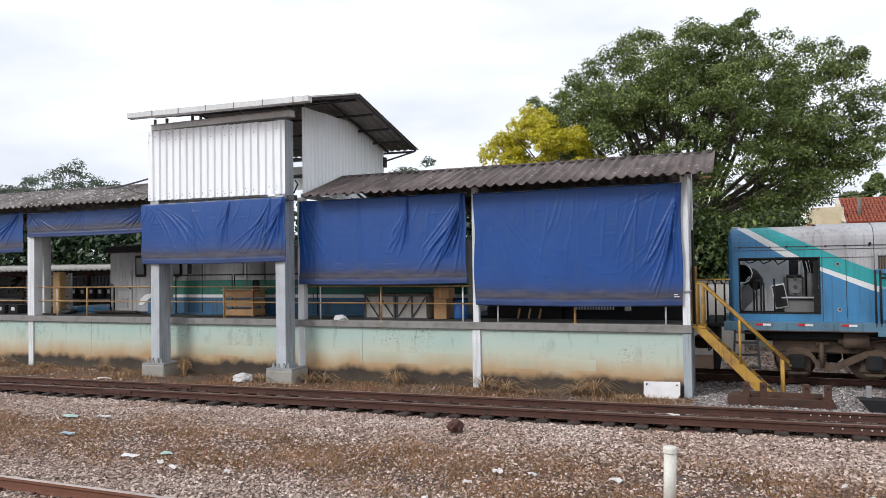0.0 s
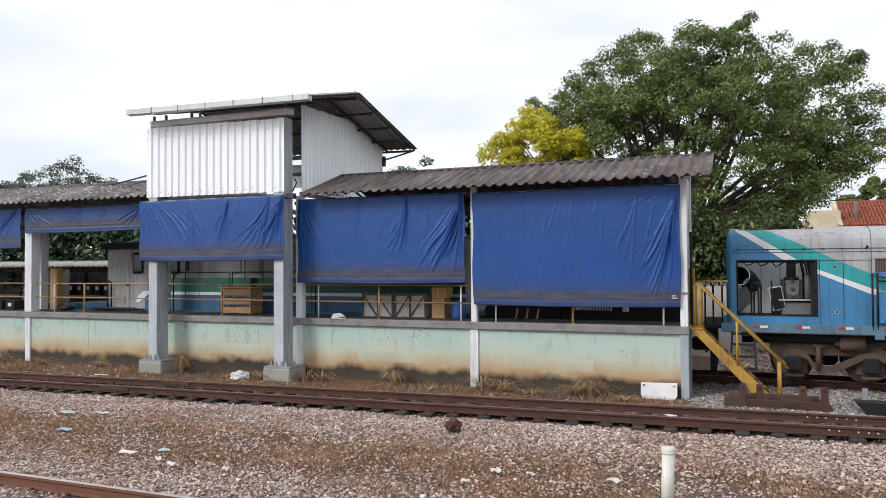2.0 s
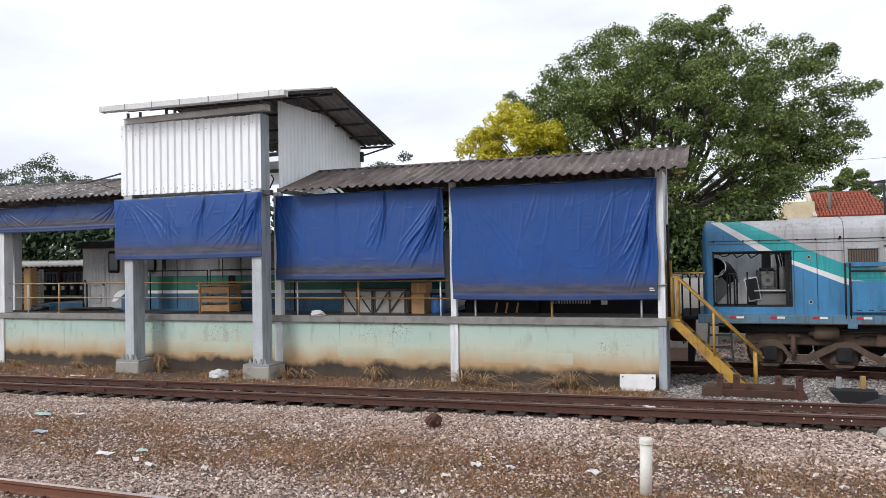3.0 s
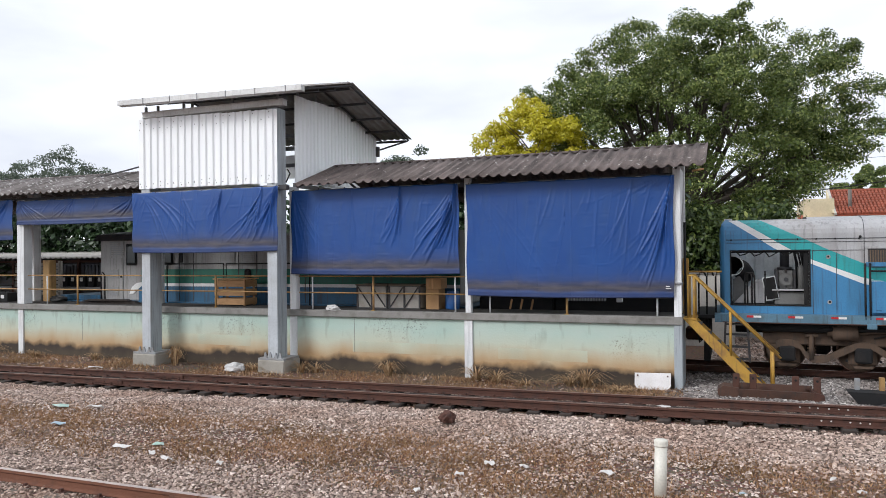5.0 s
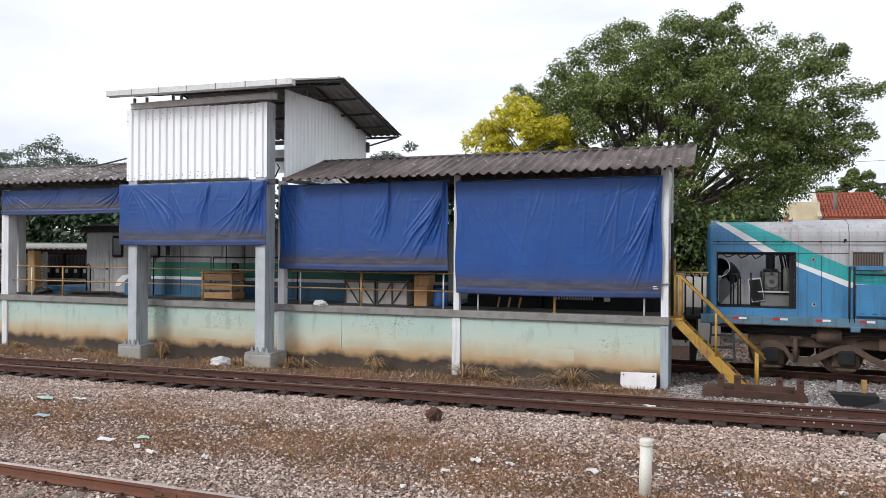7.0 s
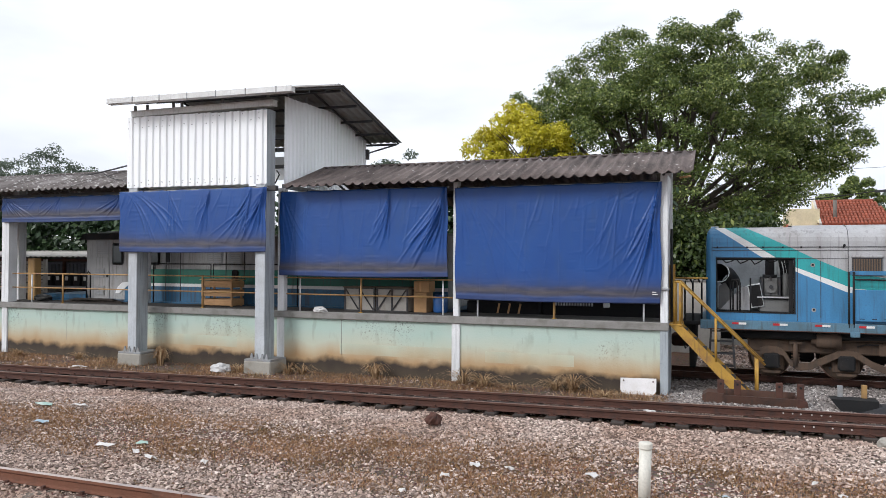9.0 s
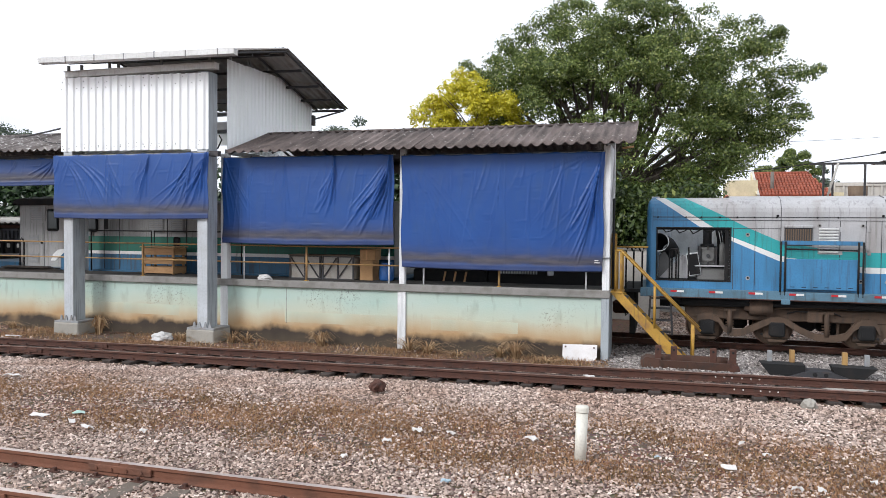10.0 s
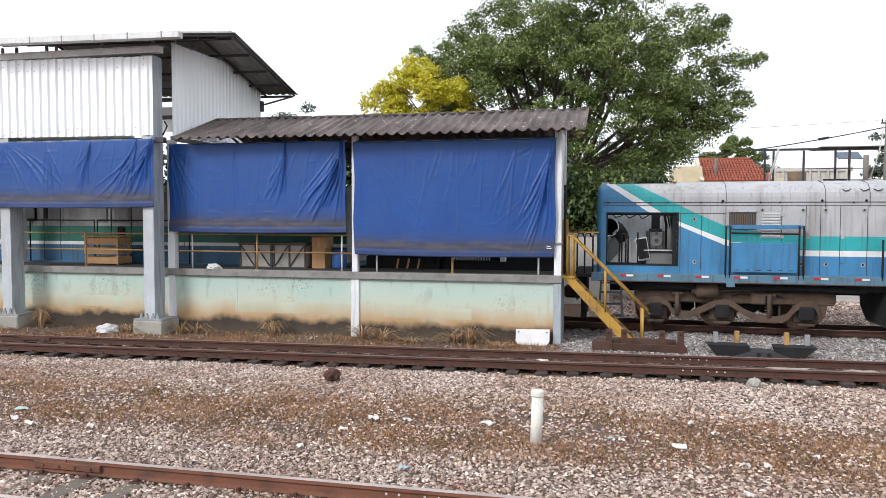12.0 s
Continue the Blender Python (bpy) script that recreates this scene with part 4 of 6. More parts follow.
for i in range(len(prof) - 1):
    bm.faces.new((ra[i], rc[i], rc[i + 1], ra[i + 1]))
    bm.faces.new((rd[i], rb[i], rb[i + 1], rd[i + 1]))
    if i == len(prof) - 2:
        bm.faces.new((rc[i], rd[i], rd[i + 1], rc[i + 1]))
part("roof", bm, "loco_grey", loco, "weathered grey roof", True)
bm = bmesh.new()
nose = [(LY + 0.0, 0.06), (LY + 0.02, 0.0), (LY + 0.12, -0.05), (21.9, -0.05), (22.2, 0.03), (22.26, 0.1)]
zz = [1.38, 2.2, 3.3, 3.45, 3.58, 3.66, 3.70]
rows = []
for z in zz:
    inset = hood_y(min(z, 3.68)) - LY
    rows.append([bm.verts.new((x + inset * 0.35, min(max(y, LY + inset), 22.26 - inset), z)) for y, x in nose])
for a, b in zip(rows, rows[1:]):
    for i in range(len(nose) - 1):
        bm.faces.new((a[i], a[i + 1], b[i + 1], b[i]))
bm.faces.new(rows[-1])
part("nose", bm, "loco_blue", loco, "rounded blue end", True)
# inside of the opened bay
part("bay_back", box(0.1, 2.1, 21.3, 21.34, 1.4, 3.2), "inner_white", loco, "pale inner wall of the engine bay")
part("bay_floor", box(0.05, 2.1, 19.56, 21.3, 1.4, 1.58), "black_iron", loco)
part("bay_side", box(1.98, 2.02, 19.56, 21.3, 1.4, 3.2), "inner_white", loco)
part("bay_side", box(0.06, 0.10, 19.6, 21.3, 1.4, 3.2), "loco_blue", loco)
for k in range(7):
    part("locker_door", box(0.35 + k * 0.23, 0.56 + k * 0.23, 21.27, 21.30, 1.75, 2.85, 0.006), "inner_white", loco)
eng = part("engine_block", box(1.28, 1.66, 20.0, 20.6, 1.95, 2.42, 0.05), "engine_grey", loco, "grey machine with ribs")
part("engine_neck", tube([(1.46, 20.3, 2.40), (1.46, 20.3, 3.0)], 0.11, 12), "dark_steel", eng)
part("engine_base", box(1.20, 1.93, 19.85, 20.7, 1.58, 1.90, 0.02), "engine_grey", eng)
part("engine_bench", box(1.14, 1.94, 19.75, 20.7, 1.93, 1.965, 0.004), "loco_grey", eng, "pale bench plate")
for k in range(3):
    part("engine_rib", box(1.24 + k * 0.2, 1.29 + k * 0.2, 19.97, 20.63, 1.98, 2.44, 0.01), "dark_steel", eng)
part("engine_cover", disc(1.465, 2.20, 0.15, 19.93, 20.0, 20), "engine_grey", eng, "round grey cover")
part("cover_boss", disc(1.465, 2.20, 0.05, 19.90, 19.93, 12), "dark_steel", eng)
part("engine_collar", tube([(1.46, 20.3, 2.42), (1.46, 20.3, 2.50)], 0.17, 14), "dark_steel", eng)
part("bottle", tube([(1.80, 20.0, 1.95), (1.80, 20.0, 2.5), (1.80, 20.0, 2.55)], [0.07, 0.07, 0.03], 10), "engine_grey", loco)
part("duct", tube([(0.25, 19.75, 2.55), (0.45, 20.3, 2.45), (0.55, 20.6, 2.3)], 0.23, 16, None, False), "black_iron", loco, "open black duct")
part("duct_rim", tube([(0.25 + 0.24 * math.cos(a * 0.4189) , 19.74 + 0.02 * math.sin(a * 0.4189), 2.55 + 0.24 * math.sin(a * 0.4189)) for a in range(16)], 0.018, 6), "inner_white", loco)
part("hatch_frame", box(0.96, 1.26, 19.785, 19.80, 1.69, 2.28, 0.004, None, (8, -10, 0)), "inner_white", loco)
part("hatch", box(0.98, 1.24, 19.75, 19.78, 1.72, 2.25, 0.006, None, (8, -10, 0)), "black_iron", loco, "dark hatch leaning in the bay")
part("shield", prism([(0.28, 1.62), (0.98, 1.62), (1.02, 2.12), (0.84, 2.22), (0.60, 1.98)], "y", 19.82, 19.85), "loco_grey", loco, "bent pale grey sheet")
part("shield", prism([(0.24, 1.62), (0.50, 1.62), (0.62, 1.95), (0.40, 2.30), (0.26, 2.2)], "y", 19.95, 19.98), "engine_grey", loco)
for x, rad in ((1.72, 0.035), (1.80, 0.022), (1.88, 0.05)):
    part("bay_pipe", tube([(x, 20.1, 1.96), (x, 20.1, 2.6), (x - 0.05, 20.2, 2.9)], rad, 8), "black_iron", loco)
for k in range(5):
    x = 0.32 + 0.33 * k
    part("bay_cable", tube([(x, 19.62, 2.90), (x + 0.10, 19.62, 2.80 - 0.02 * (k % 3)), (x + 0.22, 19.62, 2.83), (x + 0.34, 19.62, 2.91)], 0.016, 6), "rubber", loco)
part("bay_header", box(0.22, 1.94, 19.54, 19.62, 2.86, 2.90, 0.006), "black_iron", loco)
part("bay_post", box(1.84, 1.94, 19.56, 19.68, 1.60, 2.90, 0.006), "black_iron", loco)
for x in (0.62, 0.68, 0.98):
    part("grab_rail", tube([(x - 0.10, 19.56, 1.56), (x - 0.10, 19.56, 2.30), (x - 0.06, 19.55, 2.38), (x + 0.02, 19.55, 2.38), (x + 0.06, 19.56, 2.30), (x + 0.06, 19.56, 1.56)], 0.02), "black_iron", loco) if x != 0.98 else part("grab_rail", tube([(x, 19.56, 1.56), (x, 19.56, 2.42)], 0.02), "black_iron", loco)
# frames, seams and doors on the side
for a, b, c, d in ((0.18, 1.98, 2.90, 2.93), (0.18, 1.98, 1.57, 1.60), (0.185, 0.22, 1.6, 2.9), (1.94, 1.975, 1.6, 2.9)):
    part("bay_frame", box(a, b, LY - 0.012, LY + 0.05, c, d), "black_iron", loco)
seams = [(2.02, 1.4, 2.9), (2.52, 1.5, 2.86), (3.1, 1.38, 3.62), (4.4, 1.9, 3.1), (4.95, 1.4, 3.1), (5.28, 1.4, 3.1), (5.72, 1.4, 3.1), (6.32, 1.4, 3.1), (6.85, 1.4, 3.1), (7.35, 1.4, 3.1), (7.9, 1.4, 3.1), (8.6, 1.4, 3.1), (9.3, 1.4, 3.1), (10.0, 1.4, 3.1)]
for x, z0, z1 in seams:
    part("seam", box(x - 0.006, x + 0.006, LY - 0.007, LY + 0.01, z0, min(z1, 3.30)), "dark_steel", loco)
for x in (3.1, 5.38, 6.36, 7.42, 8.5, 9.6):
    bm = tube([(x, hood_y(z) - 0.002, z) for z in (3.05, 3.32, 3.42, 3.52, 3.60, 3.67)] + [(x, 20.2, 3.74)], 0.008, 6)
    part("roof_band", bm, "dark_steel", loco)
    part("bolt", disc(x - 0.08, 3.22, 0.03, LY - 0.03, LY, 8), "black_iron", loco)
part("seam", box(0.1, XR, LY - 0.012, LY + 0.005, 3.175, 3.192), "dark_steel", loco, "dark drip rail")
part("seam", box(0.1, XR, LY - 0.009, LY + 0.005, 3.10, 3.112), "dark_steel", loco)
part("seam", box(2.0, 3.1, LY - 0.008, LY + 0.005, 2.90, 2.912), "dark_steel", loco)
for x in (0.22, 0.9, 1.26, 1.70, 2.1, 2.5, 3.0, 3.9, 4.35, 6.0):
    part("bolt", disc(x, 3.18, 0.022, LY - 0.03, LY, 8), "black_iron", loco)
for x, z in ((2.35, 2.75), (2.37, 1.68), (3.95, 2.98), (4.88, 2.98), (5.38, 2.98), (6.24, 2.98), (6.98, 2.98), (4.86, 1.66), (5.42, 1.66), (6.24, 1.66), (6.95, 1.66)):
    lk = part("latch", disc(x, z, 0.05, LY - 0.014, LY + 0.002, 14), "cab_grey", loco)
    part("keyhole", box(x - 0.02, x + 0.02, LY - 0.022, LY - 0.012, z - 0.015, z + 0.03), "black_iron", lk)
for x in (4.42, 5.02, 5.78, 6.9):
    for z in (2.9, 2.35, 1.75):
        part("hinge", box(x - 0.035, x + 0.035, LY - 0.016, LY + 0.002, z - 0.06, z + 0.06, 0.004), "loco_grey" if z > 2.3 else "loco_blue", loco)
for x in (5.85, 6.25, 6.55, 6.98):
    part("roof_eye", tube([(x - 0.09, 19.54, 3.50), (x - 0.04, 19.51, 3.45), (x + 0.03, 19.51, 3.46), (x + 0.09, 19.54, 3.50)], 0.011, 6), "black_iron", loco)
# grille and louvre
gr = part("grille", box(3.18, 3.80, LY - 0.015, LY + 0.006, 2.50, 2.98), "dark_steel", loco)
for k in range(11):
    part("slat", box(3.21 + k * 0.053, 3.235 + k * 0.053, LY - 0.03, LY - 0.012, 2.53, 2.90), "grille_brown", gr)
part("grille_hood", box(3.16, 3.82, LY - 0.05, LY - 0.0, 2.93, 2.99, 0.008), "loco_grey", gr)
lv = part("louvre", box(3.92, 4.38, LY - 0.012, LY + 0.004, 2.30, 2.96), "loco_grey", loco)
for k in range(9):
    part("slat", box(3.94, 4.36, LY - 0.045, LY - 0.006, 2.34 + k * 0.068, 2.372 + k * 0.068, 0, None, (22, 0, 0)), "loco_white", lv)
# walkway box with rails
wb = part("walkway_box", box(3.16, 4.78, 19.30, 19.34, 1.45, 2.18, 0.01), "loco_blue", loco, "blue sheet guard on the walkway")
part("guard_top", box(3.10, 4.85, 19.30, 19.33, 2.52, 2.62, 0.004), "loco_blue", wb)
part("guard_mesh", box(3.2, 4.76, 19.31, 19.32, 2.20, 2.22), "loco_teal", wb)
for x in (3.08, 3.18, 4.76, 4.86):
    part("upright", tube([(x, 19.28, 1.30), (x, 19.28, 2.60)], 0.024), "black_iron", wb)
part("top_rail", tube([(3.18, 19.28, 2.42), (4.76, 19.28, 2.40)], 0.02), "black_iron", wb)
for k in range(6):
    part("slot", box(3.3 + k * 0.25, 3.40 + k * 0.25, 19.296, 19.302, 1.50, 1.515), "black_iron", wb)
for x in (6.6, 6.72, 8.2, 8.32, 10.2):
    part("stanchion", tube([(x, 19.28, 1.30), (x, 19.28, 2.28)], 0.026), "black_iron", loco)
part("side_vent", box(7.62, 7.74, LY - 0.03, LY, 1.88, 2.28, 0.02), "black_iron", loco)
# sill with reflectors, steps and end platform
sill = part("sill", box(-0.18, XR, 19.26, 22.45, 1.17, 1.385, 0.01), "sill_blue", loco, "blue frame sill")
for k in range(14):
    x = 0.55 + k * 0.91
    part("reflector", box(x, x + 0.15, 19.25, 19.262, 1.30, 1.35), "reflector_red", sill, "red reflector")
    part("reflector", box(x + 0.15, x + 0.32, 19.25, 19.262, 1.30, 1.35), "loco_white", sill, "white reflector")
part("sill_lip", box(0.0, XR, 19.24, 19.262, 1.17, 1.19), "rust", sill)
part("jack_pad", box(3.1, 3.3, 19.22, 19.27, 1.08, 1.2, 0.01), "sill_blue", sill)
part("pilot", box(-0.45, -0.30, 19.6, 22.1, 0.15, 1.25, 0.02), "black_iron", loco)
part("end_deck", box(-0.62, -0.05, 19.35, 22.3, 1.25, 1.34, 0.01), "black_iron", loco)
part("coupler", box(-0.95, -0.45, 20.72, 21.04, 0.55, 0.90, 0.06), "rust", loco)
lad = part("step_ladder", box(0.02, 0.07, 19.28, 19.34, 0.2, 1.2, 0, None, (0, 3, 0)), "dark_steel", loco, "boarding steps")
part("rail_side", box(0.56, 0.61, 19.28, 19.34, 0.2, 1.2, 0, None, (0, -3, 0)), "dark_steel", lad)
for z in (0.25, 0.55, 0.85, 1.1):
    part("step", box(0.05, 0.6, 19.30, 19.55, z, z + 0.03), "dark_steel", lad)
for x in (-0.15, -0.36, -0.55):
    part("handrail", tube([(x, 19.5, 1.3), (x, 19.5, 2.28), (x + 0.03, 19.5, 2.38), (x + 0.12, 19.6, 2.40), (x + 0.15, 19.9, 2.3)], 0.022), "black_iron", loco)
part("air_hose", tube([(-0.5, 19.9, 1.2), (-0.62, 19.8, 0.9), (-0.55, 19.8, 0.6), (-0.42, 19.85, 0.75)], 0.025), "rubber", loco)
part("brake_box", box(-0.60, -0.35, 19.55, 19.85, 0.95, 1.25, 0.03), "black_iron", loco)
# underframe
part("underframe", box(0.3, XR, 20.2, 21.6, 0.85, 1.17), "black_iron", loco)
# black strip added below the sill for the shadow between the tanks
part("sill_web", box(0.65, XR, 19.56, 19.66, 0.99, 1.168), "black_iron", loco)
part("air_pipe", tube([(0.75, 19.55, 1.02), (2.6, 19.55, 1.02), (4.8, 19.5, 1.05), (6.1, 19.5, 1.0)], 0.045), "black_iron", loco)
part("air_tank", tube([(0.85, 19.62, 1.05), (2.35, 19.62, 1.05)], 0.11, 12), "black_iron", loco)
part("air_tank", tube([(4.6, 19.62, 1.05), (6.35, 19.62, 1.05)], 0.10, 12), "black_iron", loco)
part("fuel_tank", prism([(19.45, 1.02), (19.45, 0.30), (19.58, 0.15), (20.9, 0.15), (21.4, 0.5), (21.5, 1.02)], "x", 6.78, 11.5), "dark_steel", loco, "dirty black fuel tank")
part("tank_end", prism([(19.5, 1.0), (19.5, 0.32), (19.6, 0.19), (20.8, 0.19), (21.3, 0.5), (21.4, 1.0)], "x", 6.76, 6.78), "black_iron", loco)
for x in (7.0, 7.9, 9.0):
    part("tank_strap", box(x, x + 0.05, 19.43, 19.46, 0.36, 1.02), "dark_steel", loco)


def bogie(x0):
    """Three axles in a cast frame with swan-neck equalisers."""
    axles = (1.45 + x0, 3.08 + x0, 5.05 + x0)
    fr = part("bogie_frame", box(0.92 + x0, 5.72 + x0, 19.72, 19.86, 0.62, 0.93, 0.03), "bogie_brown", loco, "rusty brown cast bogie frame")
    part("frame_end", box(5.55 + x0, 5.74 + x0, 19.70, 19.9, 0.66, 0.92, 0.04), "bogie_brown", fr)
    part("frame_end", prism([(0.9 + x0, 0.95), (1.15 + x0, 0.95), (1.25 + x0, 0.4), (1.1 + x0, 0.2), (1.0 + x0, 0.45)], "y", 19.74, 19.86), "bogie_brown", fr)
    part("frame_end", prism([(5.2 + x0, 0.9), (5.6 + x0, 0.9), (5.5 + x0, 0.35), (5.35 + x0, 0.15), (5.3 + x0, 0.4)], "y", 19.74, 19.86), "bogie_brown", fr)
    swan = [(1.2, 0.62), (1.32, 0.68), (1.52, 0.70), (1.72, 0.62), (1.86, 0.40), (2.02, 0.29), (2.3, 0.32), (2.65, 0.50), (2.9, 0.63), (3.08, 0.66), (3.3, 0.62), (3.6, 0.42), (3.95, 0.27), (4.35, 0.25), (4.6, 0.32), (4.78, 0.55), (4.92, 0.65), (5.1, 0.67), (5.25, 0.60), (5.33, 0.45)]
    up = [(x0 + a, b + 0.085) for a, b in swan]
    dn = [(x0 + a, b - 0.085) for a, b in swan[::-1]]
    bm = bmesh.new()
    fa = [[bm.verts.new((a, y, b)) for y in (19.60, 19.70)] for a, b in up]
    fb = [[bm.verts.new((a, y, b)) for y in (19.60, 19.70)] for a, b in dn[::-1]]
    for i in range(len(up) - 1):
        for q in ((fa[i][0], fa[i + 1][0], fb[i + 1][0], fb[i][0]), (fa[i][1], fb[i][1], fb[i + 1][1], fa[i + 1][1]),
                  (fa[i][0], fa[i][1], fa[i + 1][1], fa[i + 1][0]), (fb[i][0], fb[i + 1][0], fb[i + 1][1], fb[i][1])):
            bm.faces.new(q)
    part("equaliser", bm, "bogie_brown", fr)
    for a in axles:
        w = part("wheel", disc(a, 0.40, 0.46, 20.30, 20.43, 32), "bogie_brown", fr, "rusty steel wheel")
        part("tyre", disc(a, 0.40, 0.49, 20.42, 20.46, 32), "rail_head", w)
        part("hub", disc(a, 0.40, 0.15, 20.2, 20.31, 16), "black_iron", w)
        part("horn", box(a - 0.30, a + 0.30, 19.74, 19.84, 0.17, 0.80, 0.03), "bogie_brown", fr)
        bx = part("axle_box", box(a - 0.18, a + 0.18, 19.56, 19.95, 0.24, 0.60, 0.04), "black_iron", fr)
        part("cap", disc(a, 0.42, 0.12, 19.55, 19.59, 14), "black_iron", bx)
        part("keeper", prism([(a - 0.22, 0.17), (a + 0.22, 0.17), (a + 0.18, 0.11), (a - 0.18, 0.11)], "y", 19.66, 19.8), "bogie_brown", fr)
        part("axle", tube([(a, 19.6, 0.40), (a, 22.1, 0.40)], 0.08), "black_iron", fr)
        part("wheel", disc(a, 0.40, 0.46, 21.33, 21.46, 32), "bogie_brown", fr)
    # black motor-sized blocks added to give the shadow behind the bogie frame
    for a in (1.55, 3.18, 4.10):
        part("traction_motor", box(a + x0, a + x0 + 0.95, 20.48, 21.28, 0.30, 0.95, 0.10), "black_iron", fr, "black motor-sized block standing in for shadow behind the frame")
    for a in (1.98, 4.45):
        part("brake_hanger", box(a + x0, a + x0 + 0.06, 19.90, 19.96, 0.22, 0.75, 0.01), "bogie_brown", fr)
        part("brake_block", box(a + x0 - 0.06, a + x0 + 0.10, 20.28, 20.42, 0.22, 0.58, 0.03), "black_iron", fr)
    for a in (1.62, 1.95, 2.72, 3.42, 4.78, 5.28):
        part("bolt_head", disc(a + x0, 0.30, 0.03, 19.575, 19.61, 8), "black_iron", fr)
    part("brake_pipe", tube([(x0 + 1.3, 19.68, 0.97), (x0 + 2.2, 19.68, 0.99), (x0 + 2.34, 19.64, 0.95)], 0.018, 6), "bogie_brown", fr)
    part("brake_pipe", tube([(x0 + 3.3, 19.68, 0.82), (x0 + 3.5, 19.66, 0.88), (x0 + 4.3, 19.66, 0.88), (x0 + 4.5, 19.68, 0.80)], 0.018, 6), "black_iron", fr)
    for a in (2.0, 4.2):
        coil = [(x0 + a + s + 0.09 * math.cos(t * 0.8), 19.80 + 0.09 * math.sin(t * 0.8), 0.35 + 0.0095 * t) for s in (0.0,) for t in range(40)]
        part("coil_spring", tube(coil, 0.02, 5), "bogie_brown", fr)
        part("damper", tube([(x0 + a - 0.02, 19.62, 0.30), (x0 + a - 0.02, 19.62, 0.88)], 0.055, 10), "bogie_brown", fr)
        part("damper_cap", box(x0 + a - 0.15, x0 + a + 0.12, 19.58, 19.70, 0.84, 0.90), "bogie_brown", fr)
    part("brake_cylinder", tube([(x0 + 2.32, 19.62, 0.95), (x0 + 2.42, 19.62, 0.95), (x0 + 2.44, 19.62, 0.95), (x0 + 2.95, 19.62, 0.95)], [0.08, 0.10, 0.19, 0.19], 14), "bogie_brown", fr)
    part("brake_rod", tube([(x0 + 2.95, 19.6, 0.93), (x0 + 3.3, 19.6, 0.97), (x0 + 4.6, 19.6, 1.0)], 0.025), "bogie_brown", fr)
    part("hanger", box(x0 + 3.75, x0 + 4.1, 19.6, 19.7, 0.62, 0.9, 0.03), "bogie_brown", fr)
    part("transom", box(x0 + 2.4, x0 + 3.9, 20.0, 21.7, 0.60, 0.85), "black_iron", fr)


bogie(0.0)
bogie(11.0)

# ---- locomotive under the shed ----
loco2 = thing("shed_locomotive", (-14, 20.88, -0.06), "grey, green and blue diesel locomotive parked under the shed", "locomotive")
part("body", box(-17.5, -7.0, 19.7, 22.1, 1.40, 3.62, 0.08), "cab_grey", loco2, "grey hood side")
part("green_band", box(-18.62, -7.0, 19.69, 19.72, 2.03, 2.50), "loco_green", loco2)
part("white_band", box(-18.62, -7.0, 19.685, 19.72, 1.93, 2.03), "loco_white", loco2)
part("blue_band", box(-18.75, -7.0, 19.69, 19.72, 1.41, 1.93), "shed_blue", loco2)
cab = part("cab", box(-20.5, -17.5, 19.7, 22.1, 1.40, 3.55, 0.05), "cab_grey", loco2, "grey cab")
bm = prism([(19.5, 3.50), (19.7, 3.72), (20.9, 3.85), (22.0, 3.72), (22.3, 3.50)], "x", -20.62, -17.4)
part("cab_roof", bm, "dark_steel", cab, "dark cab roof")
for x0, x1 in ((-19.24, -18.86), (-17.66, -17.30), (-18.25, -17.85)):
    wf = part("window_frame", box(x0 - 0.04, x1 + 0.04, 19.67, 19.71, 2.64, 3.38, 0.05), "rubber", cab)
    part("pane", box(x0, x1, 19.66, 19.69, 2.69, 3.33, 0.04), "glass_dark", wf)
lv = part("louvre", box(-20.04, -19.36, 19.68, 19.71, 2.96, 3.52), "cab_grey", cab)
for k in range(7):
    part("slat", box(-20.00, -19.40, 19.66, 19.69, 3.0 + k * 0.072, 3.04 + k * 0.072), "steel_grey", lv)
for x in (-15.28, -14.52, -10, -9):
    lv = part("louvre", box(x, x + 0.55, 19.68, 19.71, 2.62, 3.25), "cab_grey", loco2)
    for k in range(9):
        part("slat", box(x + 0.02, x + 0.53, 19.65, 19.69, 2.65 + k * 0.065, 2.68 + k * 0.065), "steel_grey", lv)
for x in (-17.0, -16.4, -14.6, -13.9, -13.0, -12.1):
    part("seam", box(x - 0.008, x + 0.008, 19.675, 19.71, 1.45, 3.5), "dark_steel", loco2)
part("door_vent", box(-14.35, -14.12, 19.66, 19.70, 2.0, 2.5, 0.05), "black_iron", loco2)
part("handrail", tube([(-17.3, 19.45, 1.4), (-17.3, 19.45, 2.62), (-17.2, 19.45, 2.68), (-15.0, 19.45, 2.68), (-15.0, 19.45, 1.4)], 0.022), "black_iron", loco2)
part("handrail", tube([(-14.9, 19.45, 1.4), (-14.9, 19.45, 2.68), (-11.8, 19.45, 2.68), (-11.8, 19.45, 1.4)], 0.022), "black_iron", loco2)
part("handrail", tube([(-20.35, 19.6, 1.45), (-20.35, 19.6, 2.3), (-20.28, 19.6, 2.4), (-20.18, 19.6, 2.3), (-20.18, 19.6, 1.45)], 0.025), "black_iron", loco2)
part("sill", box(-22.5, -6.6, 19.5, 22.4, 1.15, 1.42, 0.01), "shed_blue", loco2)
part("nose_deck", box(-22.4, -20.4, 19.6, 22.2, 1.42, 1.60, 0.02), "shed_blue", loco2)
part("underframe", box(-21, -7, 19.9, 22, 0.1, 1.15), "black_iron", loco2)
part("number_patch", disc(-18.42, 2.27, 0.1, 19.675, 19.69, 16), "loco_white", loco2)
